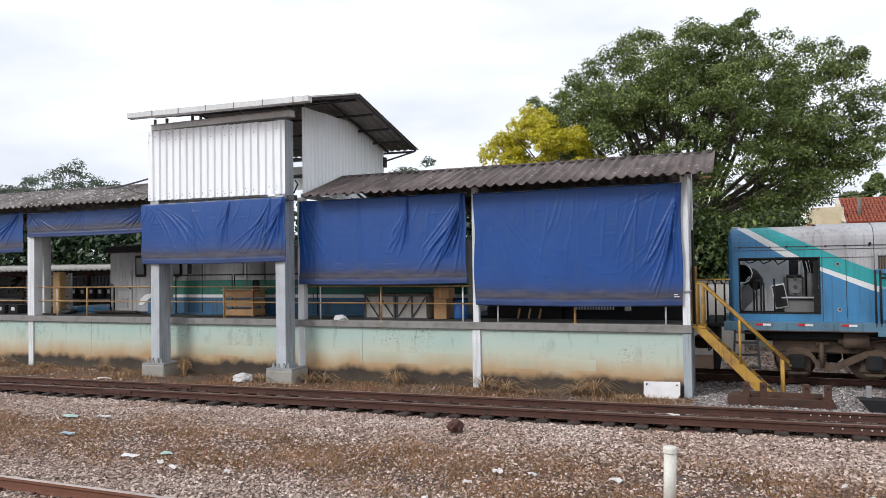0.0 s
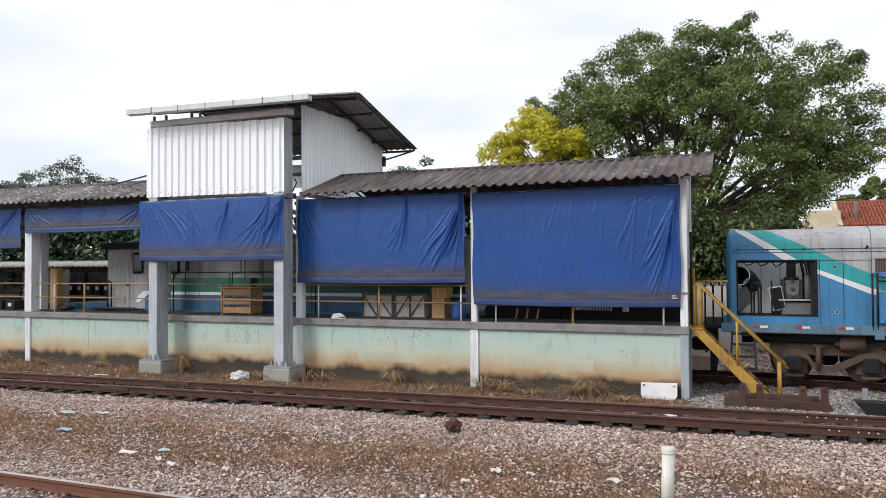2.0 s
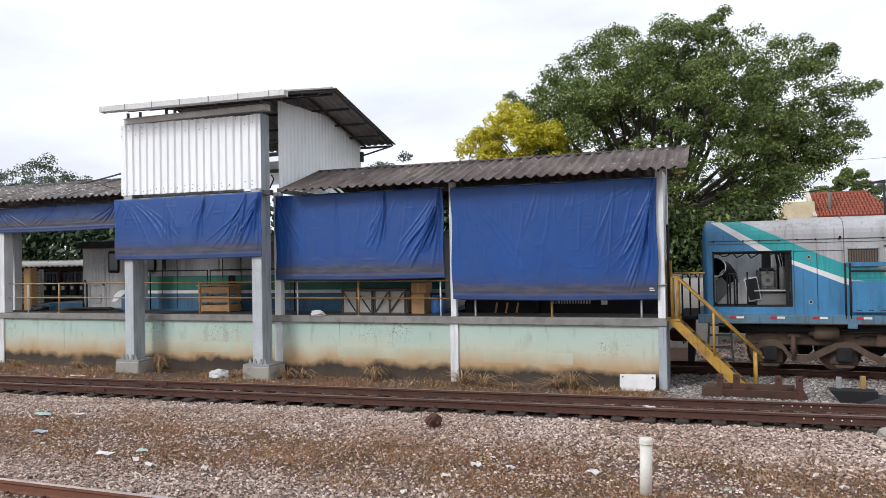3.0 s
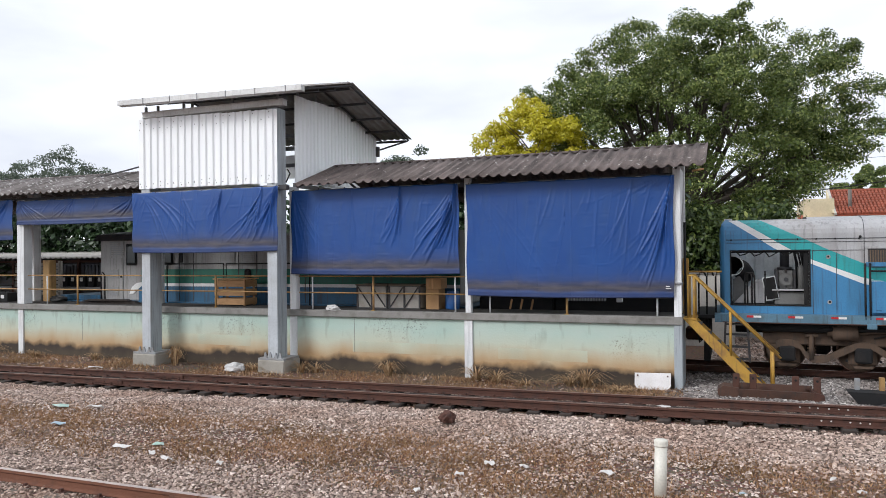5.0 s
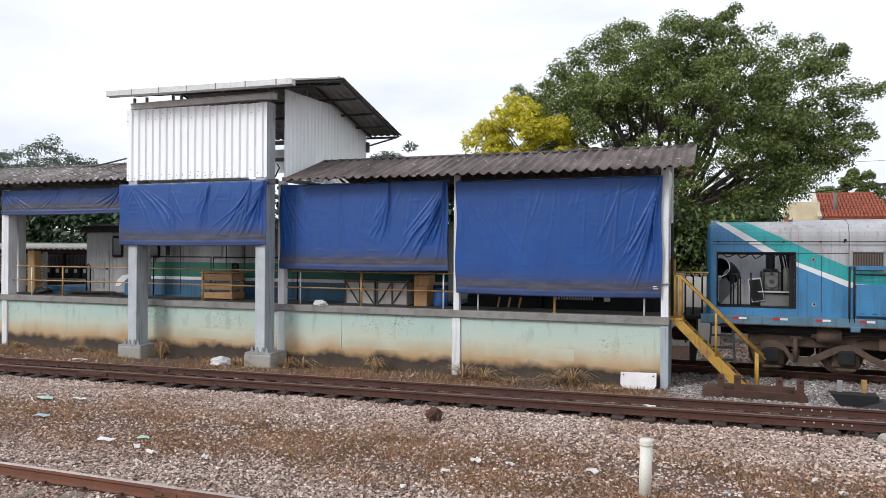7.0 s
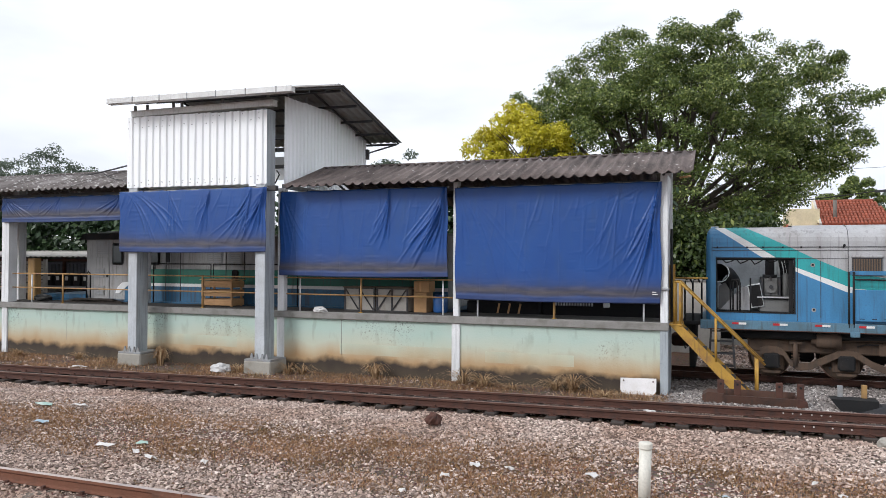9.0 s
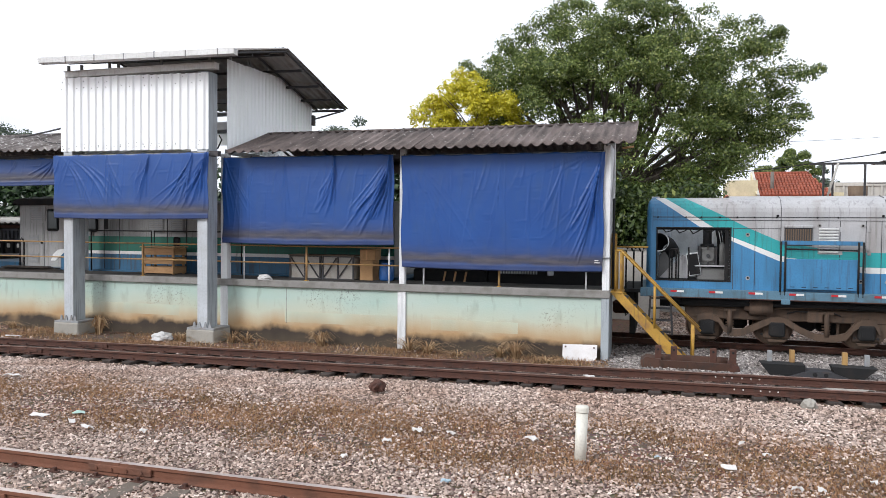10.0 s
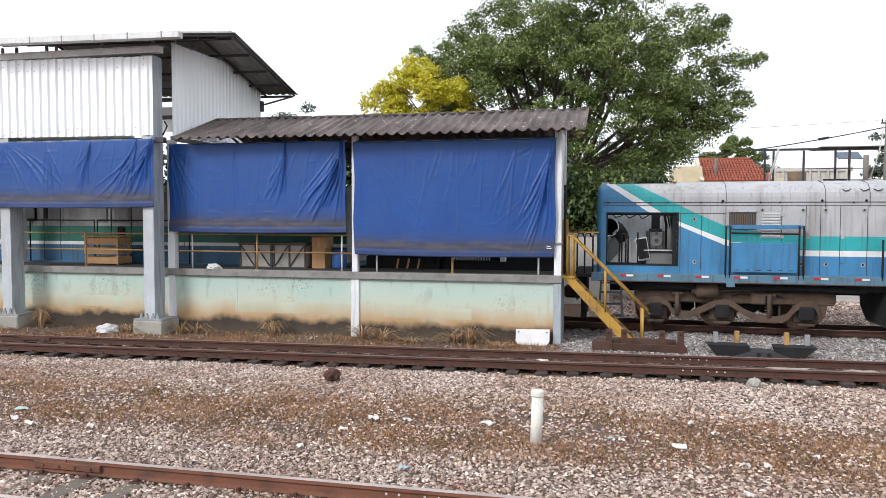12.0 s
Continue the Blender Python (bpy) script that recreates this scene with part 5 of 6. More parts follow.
bm = prism([(-19.15, 1.66), (-18.98, 1.66), (-18.60, 1.94), (-18.60, 2.06), (-18.85, 2.03), (-19.05, 1.88)], "y", 19.68, 19.70)
part("stripe", bm, "loco_white", loco2)
# rivets, grab irons, door and side vent of the cab
for k in range(10):
    part("rivet", disc(-20.38 + 0.29 * k, 3.50, 0.016, 19.685, 19.70, 6), "dark_steel", cab)
part("door", box(-20.10, -19.42, 19.675, 19.70, 1.46, 2.90, 0.01), "cab_grey", cab, "grey cab door")
for z in (1.75, 2.35):
    vent = part("door_louvre", box(-20.02, -19.62, 19.66, 19.676, z - 0.16, z + 0.16), "cab_grey", cab)
    for k in range(6):
        part("slat", box(-20.0, -19.64, 19.645, 19.662, z - 0.14 + 0.05 * k, z - 0.115 + 0.05 * k), "steel_grey", vent)
part("lock", disc(-19.50, 2.25, 0.04, 19.65, 19.68, 10), "black_iron", cab)
part("mirror", box(-16.78, -16.62, 19.42, 19.46, 2.72, 3.15, 0.02), "black_iron", loco2)
part("cab_gutter", box(-20.6, -17.42, 19.62, 19.70, 3.54, 3.58, 0.005), "dark_steel", cab)

# flat wagon, its black load boxes added to darken the slit below the last tarpaulin
wagon = thing("flat_wagon", (-4.2, 20.9, -0.06), "dark flat wagon with black filler boxes and machine parts", "wagon")
part("deck", box(-6.4, -1.3, 19.6, 22.2, 1.05, 1.30, 0.02), "dark_steel", wagon)
for k in range(14):
    part("rack_bar", box(-3.9 + k * 0.075, -3.87 + k * 0.075, 19.7, 19.74, 1.62, 1.74), "inner_white", wagon)
part("load", box(-6.4, -4.3, 19.62, 21.2, 1.0, 1.72, 0.05), "black_iron", wagon)
part("load", box(-4.28, -1.0, 19.75, 21.6, 1.0, 1.80, 0.05), "black_iron", wagon)
part("load", box(-2.6, -2.45, 19.6, 19.8, 1.60, 1.72, 0.01), "inner_white", wagon)
for x in (-5.5, -5.2, -4.9):
    part("rod", box(x, x + 0.05, 19.6, 19.66, 1.3, 1.65, 0, None, (0, 12, 0)), "wood", wagon)
for x in (-5.7, -4.6, -3.0, -2.0):
    part("wheel", disc(x, 0.36, 0.42, 20.3, 20.43, 24), "bogie_brown", wagon)

# ---- things on the platform ----
crate = thing("wooden_crate", (-14.1, 18.8, 1.395), "pale brown wooden crate with gaps between its boards", "crate")
for k in range(3):
    z = 1.40 + k * 0.275
    part("board", box(-14.66 + 0.02 * k, -13.52, 18.56, 18.59, z + 0.03, z + 0.225, 0.004), "wood", crate)
    part("board", box(-13.55, -13.52, 18.56, 19.16, z + 0.03, z + 0.225, 0.004), "wood", crate)
    part("board", box(-14.64, -13.54, 19.14, 19.17, z + 0.03, z + 0.225, 0.004), "wood", crate)
    part("board", box(-14.66, -14.63, 18.56, 19.16, z + 0.03, z + 0.225, 0.004), "wood", crate)
for x in (-14.63, -13.62):
    for y in (18.6, 19.08):
        part("batten", box(x, x + 0.06, y, y + 0.05, 1.40, 2.22), "wood", crate)
part("lid", box(-14.70, -13.48, 18.53, 19.2, 2.20, 2.235, 0.004), "wood", crate)

for x0 in (-9.72, -8.72):
    pc = thing("pallet_crate", (x0 + 0.45, 18.85, 1.395), "pale crate with dark diagonal braces and frame", "crate", "crates on the platform")
    part("panel", box(x0, x0 + 0.96, 18.6, 19.15, 1.42, 2.02, 0.004), "pallet_grey", pc)
    for x in (x0, x0 + 0.46, x0 + 0.92):
        part("upright", box(x, x + 0.045, 18.57, 18.6, 1.40, 2.05), "dark_steel", pc)
    for z in (1.40, 2.02):
        part("edge", box(x0, x0 + 0.97, 18.565, 18.6, z, z + 0.03), "dark_steel", pc)
    for a, b in ((x0 + 0.05, x0 + 0.44), (x0 + 0.5, x0 + 0.9)):
        part("brace", tube([(a, 18.58, 2.0 if x0 < -9 else 1.45), (b, 18.58, 1.45 if x0 < -9 else 2.0)], 0.02, 5), "dark_steel", pc)
    part("lid", box(x0 - 0.03, x0 + 1.0, 18.55, 19.18, 2.05, 2.08), "grille_brown", pc)
ct = thing("carton_stack", (-7.4, 18.85, 1.395), "two stacked brown cardboard cartons", "cartons")
part("carton", box(-7.60, -7.22, 18.62, 19.1, 1.40, 1.95, 0.008), "carton", ct)
part("carton", box(-7.60, -7.16, 18.60, 19.12, 1.96, 2.25, 0.008, None, (0, 0, 3)), "carton", ct)
part("tape", box(-7.42, -7.37, 18.592, 18.60, 1.97, 2.24), "wood", ct)
dr = thing("plastic_drum", (-6.9, 18.85, 1.395), "blue plastic drum beside the cartons", "drum")
part("body", tube([(-6.9, 18.85, 1.40), (-6.9, 18.85, 1.45), (-6.9, 18.85, 1.80), (-6.9, 18.85, 1.86)], [0.18, 0.2, 0.2, 0.15], 18), "drum_blue", dr, "", True)
part("lid", tube([(-6.9, 18.85, 1.86), (-6.9, 18.85, 1.89)], 0.16, 18), "drum_blue", dr)
lk = thing("yellow_cabinet", (-21.5, 18.9, 1.395), "yellow steel cabinet beside a post", "cabinet")
part("body", box(-22.3, -21.95, 18.9, 19.15, 1.40, 2.85, 0.01), "rail_yellow", lk)
part("door", box(-22.27, -21.98, 18.885, 18.9, 1.45, 2.8, 0.004), "rail_yellow", lk)


def crumple(cx, cy, cz, rx, ry, rz, seed, name, material, label, category, group=""):
    """A crumpled bag, rag or lump with folded faces."""
    r = random.Random(seed)
    bm = bmesh.new()
    bmesh.ops.create_icosphere(bm, subdivisions=3, radius=1.0)
    off = Vector((r.uniform(0, 50), r.uniform(0, 50), 0))
    for v in bm.verts:
        d = 1 + 0.35 * noise.noise(v.co * 2.2 + off) + 0.18 * noise.noise(v.co * 5.5 + off)
        v.co = Vector((cx + v.co.x * rx * d, cy + v.co.y * ry * d, cz + max(v.co.z, -0.6) * rz * d))
    return single(name, bm, material, label, category, group, at=(cx, cy, cz - rz * 0.6))


crumple(-10.05, 17.80, 1.45, 0.20, 0.10, 0.09, 4, "rag_heap", "rag", "crumpled whitish rag on the platform edge", "rag")
crumple(-12.55, 16.75, -0.17, 0.30, 0.2, 0.16, 6, "rubble_bag", "rag", "white sack on the dry grass", "sack")

for k, x in enumerate((-25.6, -24.95, -24.3, -23.65)):
    bt = thing("battery_box", (x, 18.6, 1.395), "black battery box with a white label", "battery box", "battery boxes on the platform")
    part("case", box(x - 0.24, x + 0.24, 18.4, 18.8, 1.40, 1.72, 0.02), "black_iron", bt)
    part("label", box(x - 0.08, x + 0.08, 18.39, 18.40, 1.52, 1.64), "board_white", bt)
    part("handle", tube([(x - 0.1, 18.6, 1.72), (x - 0.1, 18.6, 1.78), (x + 0.1, 18.6, 1.78), (x + 0.1, 18.6, 1.72)], 0.012, 6), "black_iron", bt)
st = thing("plank_stack", (-18.7, 18.7, 1.395), "stack of dark weathered planks on the platform", "planks")
for k in range(5):
    part("plank", box(-20.2 + 0.1 * k, -17.6 - 0.15 * k, 18.45 + 0.07 * (k % 3), 18.65 + 0.07 * (k % 3), 1.40 + 0.028 * k, 1.425 + 0.028 * k, 0.003, None, (0, 0, k - 2)), "sleeper", st)
crumple(-21.2, 18.6, 1.50, 0.35, 0.2, 0.14, 51, "dark_sack", "rubber", "slumped black sack on the platform", "sack")

# low store behind the shed track, with a pale roof and dark boxes
store = thing("lean_to_store", (-27, 24.5, -0.27), "low open store with pale roof and dark boxes", "store")
bm = wave_sheet(17.7, 23.3, 2.93, 26.0, 3.2, 0.30, 0.03)
bmesh.ops.translate(bm, verts=bm.verts, vec=(-40, 0, 0))
part("roof", bm, "pale_wall", store, "pale corrugated roof")
part("back", box(-40, -22.3, 25.9, 26.0, -0.3, 2.9), "dark_steel", store)
for k in range(6):
    part("post", box(-39.5 + k * 3.4, -39.4 + k * 3.4, 23.6, 23.7, -0.3, 2.9), "rust", store)
part("beam", box(-40, -22.3, 23.55, 23.63, 2.72, 2.82), "rust", store)
for k in range(26):
    x = -28.6 + k * 0.205
    part("slat", box(x, x + 0.14, 23.85, 23.92, 1.72, 2.62, 0.01), "rack_grey", store, "grey upright slat")
for z in (1.70, 2.60):
    part("shelf", box(-28.7, -23.2, 23.8, 24.4, z, z + 0.07), "rack_grey", store)
for k in range(10):
    x = -28.4 + k * 0.50
    bx = part("box", box(x, x + 0.38, 23.2, 23.6, 1.70, 2.16, 0.02), "black_iron", store)
    part("label", box(x + 0.11, x + 0.26, 23.185, 23.2, 1.93, 2.09), "litter_white", bx)
part("shelf", box(-34, -22.4, 23.15, 24.5, 1.60, 1.70), "steel_grey", store)
pile = thing("tarped_pallet", (-26.9, 22.6, -0.27), "weathered slatted pallet stack", "pallets")
for k in range(9):
    part("slat", box(-28.3, -25.7, 22.5, 22.54, 1.4 + k * 0.15, 1.52 + k * 0.15, 0, None), "pallet_grey", pile)
part("upright", box(-28.4, -28.2, 22.5, 22.6, -0.27, 2.8), "rust", pile)
part("upright", box(-25.8, -25.65, 22.55, 22.65, -0.27, 2.8), "pallet_grey", pile)


# ---- yard wall behind the tracks ----
yw = thing("boundary_wall", (0, 26.2, -0.27), "stained pale boundary wall", "wall", kind="structure")
part("wall", box(-60, 0.3, 26.2, 26.4, -0.6, 2.15), "pale_wall", yw)
part("coping", box(-60, 0.32, 26.15, 26.45, 2.15, 2.22), "concrete", yw)
part("wall", box(-0.6, -0.4, 26.4, 36.0, -0.6, 2.15), "pale_wall", yw)
part("wall", box(-0.4, 40, 36.0, 36.2, -0.6, 2.15), "pale_wall", yw)
lot = box(-0.38, 40, 22.6, 35.9, -0.40, -0.262)
single("gravel_lot", lot, "pale_gravel", "pale gravel lot behind the tracks", "gravel", kind="structure")


# ---- trees ----
def leaves(centres, radii, per, size, squash=0.8, droop=0.25):
    """Leaf blades on the shells of many clumps; returns points and quads."""
    c = np.repeat(np.asarray(centres), per, 0)
    rad = np.repeat(np.asarray(radii), per)
    k = len(c)
    d = RNG.normal(size=(k, 3))
    d /= np.linalg.norm(d, axis=1)[:, None]
    d[:, 2] = np.where(d[:, 2] < -0.45, -d[:, 2] * 0.5, d[:, 2])
    shell = RNG.uniform(0.35, 1.08, k) ** 0.6
    pos = c + d * (rad * shell)[:, None] * np.array([1, 1, squash])
    pos[:, 2] -= droop * rad * (1 - d[:, 2].clip(0, 1)) * 0.4
    nrm = d + RNG.normal(size=(k, 3)) * 0.65 + np.array([0, 0, 0.35])
    nrm /= np.linalg.norm(nrm, axis=1)[:, None]
    a = np.cross(nrm, RNG.normal(size=(k, 3)))
    a /= np.linalg.norm(a, axis=1)[:, None]
    b = np.cross(nrm, a)
    s = (size * RNG.uniform(0.6, 1.4, k))[:, None]
    v = np.stack([pos - a * s, pos + b * s * 0.5, pos + a * s, pos - b * s * 0.5], 1).reshape(-1, 3)
    return v, np.arange(4 * k).reshape(-1, 4)


def tree(name, base, trunk_top, trunk_r, centres, radii, per, size, leaf, label, limbs=26, category="tree"):
    t = thing(name, base, label, category)
    r = random.Random(len(centres))
    bx, by, bz = base
    lean = [(bx, by, bz - 0.3), (bx + 0.05, by, bz + (trunk_top - bz) * 0.5), (bx - 0.1, by, trunk_top)]
    part("trunk", tube(lean, [trunk_r * 1.25, trunk_r, trunk_r * 0.8], 12), "bark", t)
    bm = bmesh.new()
    order = list(range(len(centres)))
    r.shuffle(order)
    for i in order[:limbs]:
        c = Vector(centres[i])
        s = Vector((bx - 0.1, by, trunk_top - r.uniform(0, 0.8)))
        mid = s.lerp(c, 0.5) + Vector((r.uniform(-0.6, 0.6), r.uniform(-0.6, 0.6), r.uniform(-0.7, 0.1)))
        q = s.lerp(mid, 0.5) + Vector((r.uniform(-0.2, 0.2), 0, r.uniform(-0.1, 0.3)))
        w = trunk_r * r.uniform(0.3, 0.55)
        tube([s, q, mid, mid.lerp(c, 0.6) + Vector((r.uniform(-0.3, 0.3), 0, r.uniform(-0.2, 0.2))), c], [w, w * 0.8, w * 0.55, w * 0.3, w * 0.1], 6, bm)
        for k in range(3):
            e = mid.lerp(c, r.uniform(0.1, 0.7))
            f = e + Vector((r.uniform(-1.2, 1.2), r.uniform(-1, 1), r.uniform(-0.2, 1.3)))
            tube([e, e.lerp(f, 0.5) + Vector((0, 0, 0.12)), f], [w * 0.35, w * 0.22, w * 0.05], 5, bm)
    part("limb_fork", bm, "bark", t)
    v, f = leaves(centres, radii, per, size)
    ob = new("crown", array_mesh("crown", v - np.array(base), f, leaf))
    ob.parent = t
    tagged(ob, kind="stuff")
    return t


def dome(cx, cy, cz, rx, ry, rz, count, rmin, rmax, seed, zmin, hollow=0.55, skip=None):
    r = random.Random(seed)
    out, rad = [], []
    while len(out) < count:
        d = Vector((r.gauss(0, 1), r.gauss(0, 1), r.gauss(0, 1))).normalized()
        k = r.uniform(hollow, 1.0)
        bump = 1 + 0.16 * noise.noise(d * 2.6 + Vector((seed, 0, 0)))
        q = (cx + d.x * rx * k * bump, cy + d.y * ry * k * bump, cz + d.z * rz * k * bump)
        if q[2] < zmin or (skip and skip(*q, r)):
            continue
        out.append(q)
        rad.append(r.uniform(rmin, rmax))
    return out, rad


def gap(x, y, z, r):
    # the open lower middle of the crown, where bare limbs show
    if x > 2.2 and z < 4.6 + (x - 2.2) * 0.75:
        return True
    return -6.0 < x < 0.6 and z < 9.0 and r.random() < 0.68


cs, rs = dome(-1.45, 34.5, 7.5, 7.5, 5.7, 5.8, 690, 0.34, 0.74, 21, 3.0, 0.55, gap)
extra = [((-7, 34, 10.3), 0.7), ((-6.2, 34, 11.0), 0.7), ((-5.2, 34, 11.6), 0.7), ((-4.2, 34, 12.0), 0.7), ((-3, 34, 12.4), 0.7), ((-1.8, 34, 12.7), 0.6), ((2, 34, 12.3), 0.6), ((3, 34, 11.7), 0.7), ((4, 34, 11.0), 0.7), ((4.7, 34, 10.3), 0.7), ((4.9, 34, 8.6), 0.7), ((4.2, 33, 9.4), 0.8), ((-5.5, 32.5, 10.2), 0.8), ((-4.0, 32, 11.0), 0.8), ((-6.6, 33, 9.4), 0.7),
         ((6.0, 33.5, 9.3), 0.5), ((6.4, 33.5, 9.5), 0.35), ((5.5, 33.5, 9.2), 0.6), ((5.0, 33.5, 9.4), 0.6), ((5.3, 33.5, 8.6), 0.5), ((0.6, 34, 13.1), 0.4), ((0.0, 34, 12.8), 0.5), ((-7.7, 33.5, 10.0), 0.5), ((-7.1, 33.5, 9.8), 0.6), ((-7.2, 33.5, 9.0), 0.6),
         ((5.0, 33.2, 7.0), 0.6), ((5.4, 33.2, 7.5), 0.5), ((4.9, 33.2, 6.5), 0.5), ((1.5, 31.5, 5.0), 1.1), ((0.6, 31.5, 4.2), 1.0), ((1.9, 31.8, 4.3), 0.8), ((-0.8, 31.5, 4.6), 0.9), ((-0.6, 31.5, 3.4), 0.9), ((1.6, 31.6, 6.2), 1.1), ((0.2, 31.0, 2.6), 0.9)]
extra += [((-8.7, 34, 10.6), 0.4), ((-8.3, 34, 10.2), 0.5), ((-6.8, 34, 11.5), 0.55), ((-6.0, 34, 12.0), 0.55), ((-5.3, 34, 12.2), 0.55), ((-4.4, 34, 12.6), 0.5), ((-3.1, 34, 12.9), 0.5), ((-1.8, 34, 13.0), 0.45), ((0.5, 34, 13.0), 0.5), ((0.9, 34, 13.4), 0.4),
          ((3.0, 34, 11.6), 0.5), ((4.0, 34, 11.7), 0.5), ((4.9, 34, 11.0), 0.5), ((5.9, 33.5, 7.6), 0.4), ((5.5, 33.5, 7.0), 0.45), ((5.7, 33.5, 8.0), 0.45)]
cs += [e[0] for e in extra]
rs += [e[1] for e in extra]
tree("broadleaf_tree", (-1.6, 34.5, -0.27), 4.6, 0.42, cs, rs, 350, 0.060, "leaf_green", "large dark green broadleaf tree with open crown", 46)

cs, rs = dome(-7.7, 31.0, 6.95, 2.6, 1.8, 2.65, 170, 0.30, 0.55, 33, 4.0, 0.5)
tree("yellow_tree", (-7.7, 31.0, -0.27), 4.4, 0.2, cs, rs, 260, 0.07, "leaf_yellow", "yellow-green leafy tree beside the shed roof", 18)

# ivy hedge behind the shed
cs = [(random.Random(k).uniform(-52, -2), 27.0 + random.Random(k + 500).uniform(-0.5, 0.8), random.Random(k + 900).uniform(0.9, 5.0)) for k in range(620)]
v, f = leaves(cs, [1.15] * len(cs), 130, 0.17, 0.9)
tagged(new("ivy_hedge", array_mesh("ivy_hedge", v, f, "leaf_dark")), "tall dark ivy hedge behind the tracks", "hedge", kind="stuff")

# shrubs at the foot of the big tree
cs = [(random.Random(k).uniform(-6, 1.9), 28.4 + random.Random(k + 50).uniform(-0.8, 1.5), random.Random(k + 90).uniform(0.5, 4.4)) for k in range(80)]
cs += [(random.Random(k).uniform(-2.2, 2.0), 27.6 + random.Random(k + 50).uniform(-0.5, 1.0), random.Random(k + 90).uniform(1.6, 4.2)) for k in range(200, 260)]
v, f = leaves(cs, [0.8] * len(cs), 170, 0.10, 0.9)
tagged(new("shrubs", array_mesh("shrubs", v, f, "leaf_shrub")), "green shrubs over the boundary wall", "shrubs", kind="stuff")


def far_tree(x, y, h, w, seed, leaf="leaf_hazed", per=130, size=0.20):
    cs, rs = dome(x, y, h * 0.62, w, w * 0.7, h * 0.38, 60, w * 0.14, w * 0.24, seed, h * 0.25, 0.4)
    tree("distant_tree", (x, y, -0.27), h * 0.4, 0.3, cs, rs, per, size, leaf, "distant green tree under a pale sky", 8)


for i, (x, y, h, w) in enumerate(((-94, 80, 19.5, 7.5), (-85, 82, 17.5, 6.5), (-103, 80, 18.0, 7), (-112, 84, 18.5, 7), (-77, 84, 16.0, 5.5), (-99, 86, 17.5, 7), (-36, 80, 16.2, 5.0), (-41, 82, 14.5, 5.0))):
    far_tree(x, y, h, w, 60 + i)
for i, (x, y, h, w) in enumerate(((12.3, 80, 12.0, 3.0), (34, 75, 16.0, 8), (42, 72, 17.0, 8), (27.5, 78, 12.0, 4), (50, 74, 18, 8), (16.5, 90, 10.5, 3))):
    far_tree(x, y, h, w, 80 + i, "leaf_hazed" if i != 0 else "leaf_green", 130 if i else 400, 0.16 if i else 0.13)

# ---- house with a tiled roof ----
house = thing("tiled_house", (9, 57, -0.27), "cream house with a red clay tile roof", "house")
part("wall", box(5.2, 12.5, 57, 62, -0.5, 5.6), "cream_wall", house)
part("gable", box(4.9, 6.75, 55.4, 61, 0, 6.4), "cream_wall", house, "cream gable wall")
part("gable", prism([(54.9, 5.4), (58.6, 7.2), (58.6, 5.4)], "x", 6.6, 6.8), "cream_wall", house)
bm = bmesh.new()
vs = [bm.verts.new(q) for q in ((6.8, 54.9, 5.2), (11.5, 54.9, 5.2), (10.5, 58.6, 7.02), (6.8, 58.6, 7.02), (6.8, 62, 5.2), (11.5, 62, 5.2))]
for q in ((0, 1, 2, 3), (3, 2, 5, 4), (1, 5, 2), (0, 3, 4), (0, 4, 5, 1)):
    bm.faces.new([vs[i] for i in q])
part("roof", bm, "roof_tile", house)
tile = finish(tube([(0, 0, 0), (0, 0.38, 0.187)], [0.10, 0.085], 8), "roof_tile", "roof_tile")
for r_ in range(10):
    for k in range(21):
        x = 6.9 + k * 0.215
        if x > 10.55 + (9 - r_) * 0.10:
            continue
        ob = new("roof_tile", tile)
        ob.parent = house
        ob.matrix_basis = pose(x - 9 + 0.02 * math.sin(r_ * 3 + k), 54.95 + r_ * 0.375 - 57, 5.30 + r_ * 0.185 + 0.27)
part("vent_pipe", tube([(7.75, 56, 5.4), (7.75, 56, 7.0)], 0.12), "pole", house)
part("ridge", tube([(6.8, 58.6, 7.1), (10.5, 58.6, 7.1)], 0.12), "roof_tile", house)
part("verge", tube([(6.75, 54.85, 5.3), (6.75, 58.6, 7.18)], 0.10, 6), "pale_wall", house)
part("low_roof", prism([(53.5, 4.4), (53.5, 4.6), (56.5, 5.4), (56.5, 5.2)], "x", 4.6, 6.4), "roof_tile", house)

# ---- white buildings and a steel frame beyond the locomotive ----
blk = thing("white_block", (14, 60, -0.27), "low stained white building", "building")
part("wall", box(11.9, 17.2, 58, 64, -0.5, 6.1), "pale_wall", blk)
part("parapet", box(11.8, 17.3, 57.9, 58.1, 6.1, 6.35), "pale_wall", blk)
part("wall", box(17.2, 26, 60, 66, -0.5, 5.6), "pale_wall", blk)
for k in range(9):
    part("rib", box(12.0 + 0.6 * k, 12.12 + 0.6 * k, 57.86, 57.9, 3.5, 6.3), "pale_wall", blk)
part("water_tank", tube([(12.9, 55, 4.6), (12.9, 55, 5.9)], [0.55, 0.6], 16), "grille_brown", blk, "brown water tank")
part("solar_panel", prism([(57.5, 6.9), (57.5, 6.95), (58.6, 7.5), (58.6, 7.4)], "x", 16.2, 17.8), "solar", blk, "dark solar panels")
fr = thing("yard_canopy", (14, 44, -0.27), "dark steel canopy frame with thin posts", "canopy")
part("beam", box(8.0, 30, 43.95, 44.05, 6.46, 6.58), "dark_steel", fr)
part("roof_edge", box(11.5, 30, 43.7, 46.2, 6.60, 6.64), "zinc", fr)
for k, x in enumerate((8.7, 9.15, 10.7, 12.3, 13.0, 15.6, 17.2, 19.0, 21.5, 24.0)):
    part("post", box(x - 0.05, x + 0.05, 43.95, 44.05, -0.3, 6.45), "dark_steel", fr)
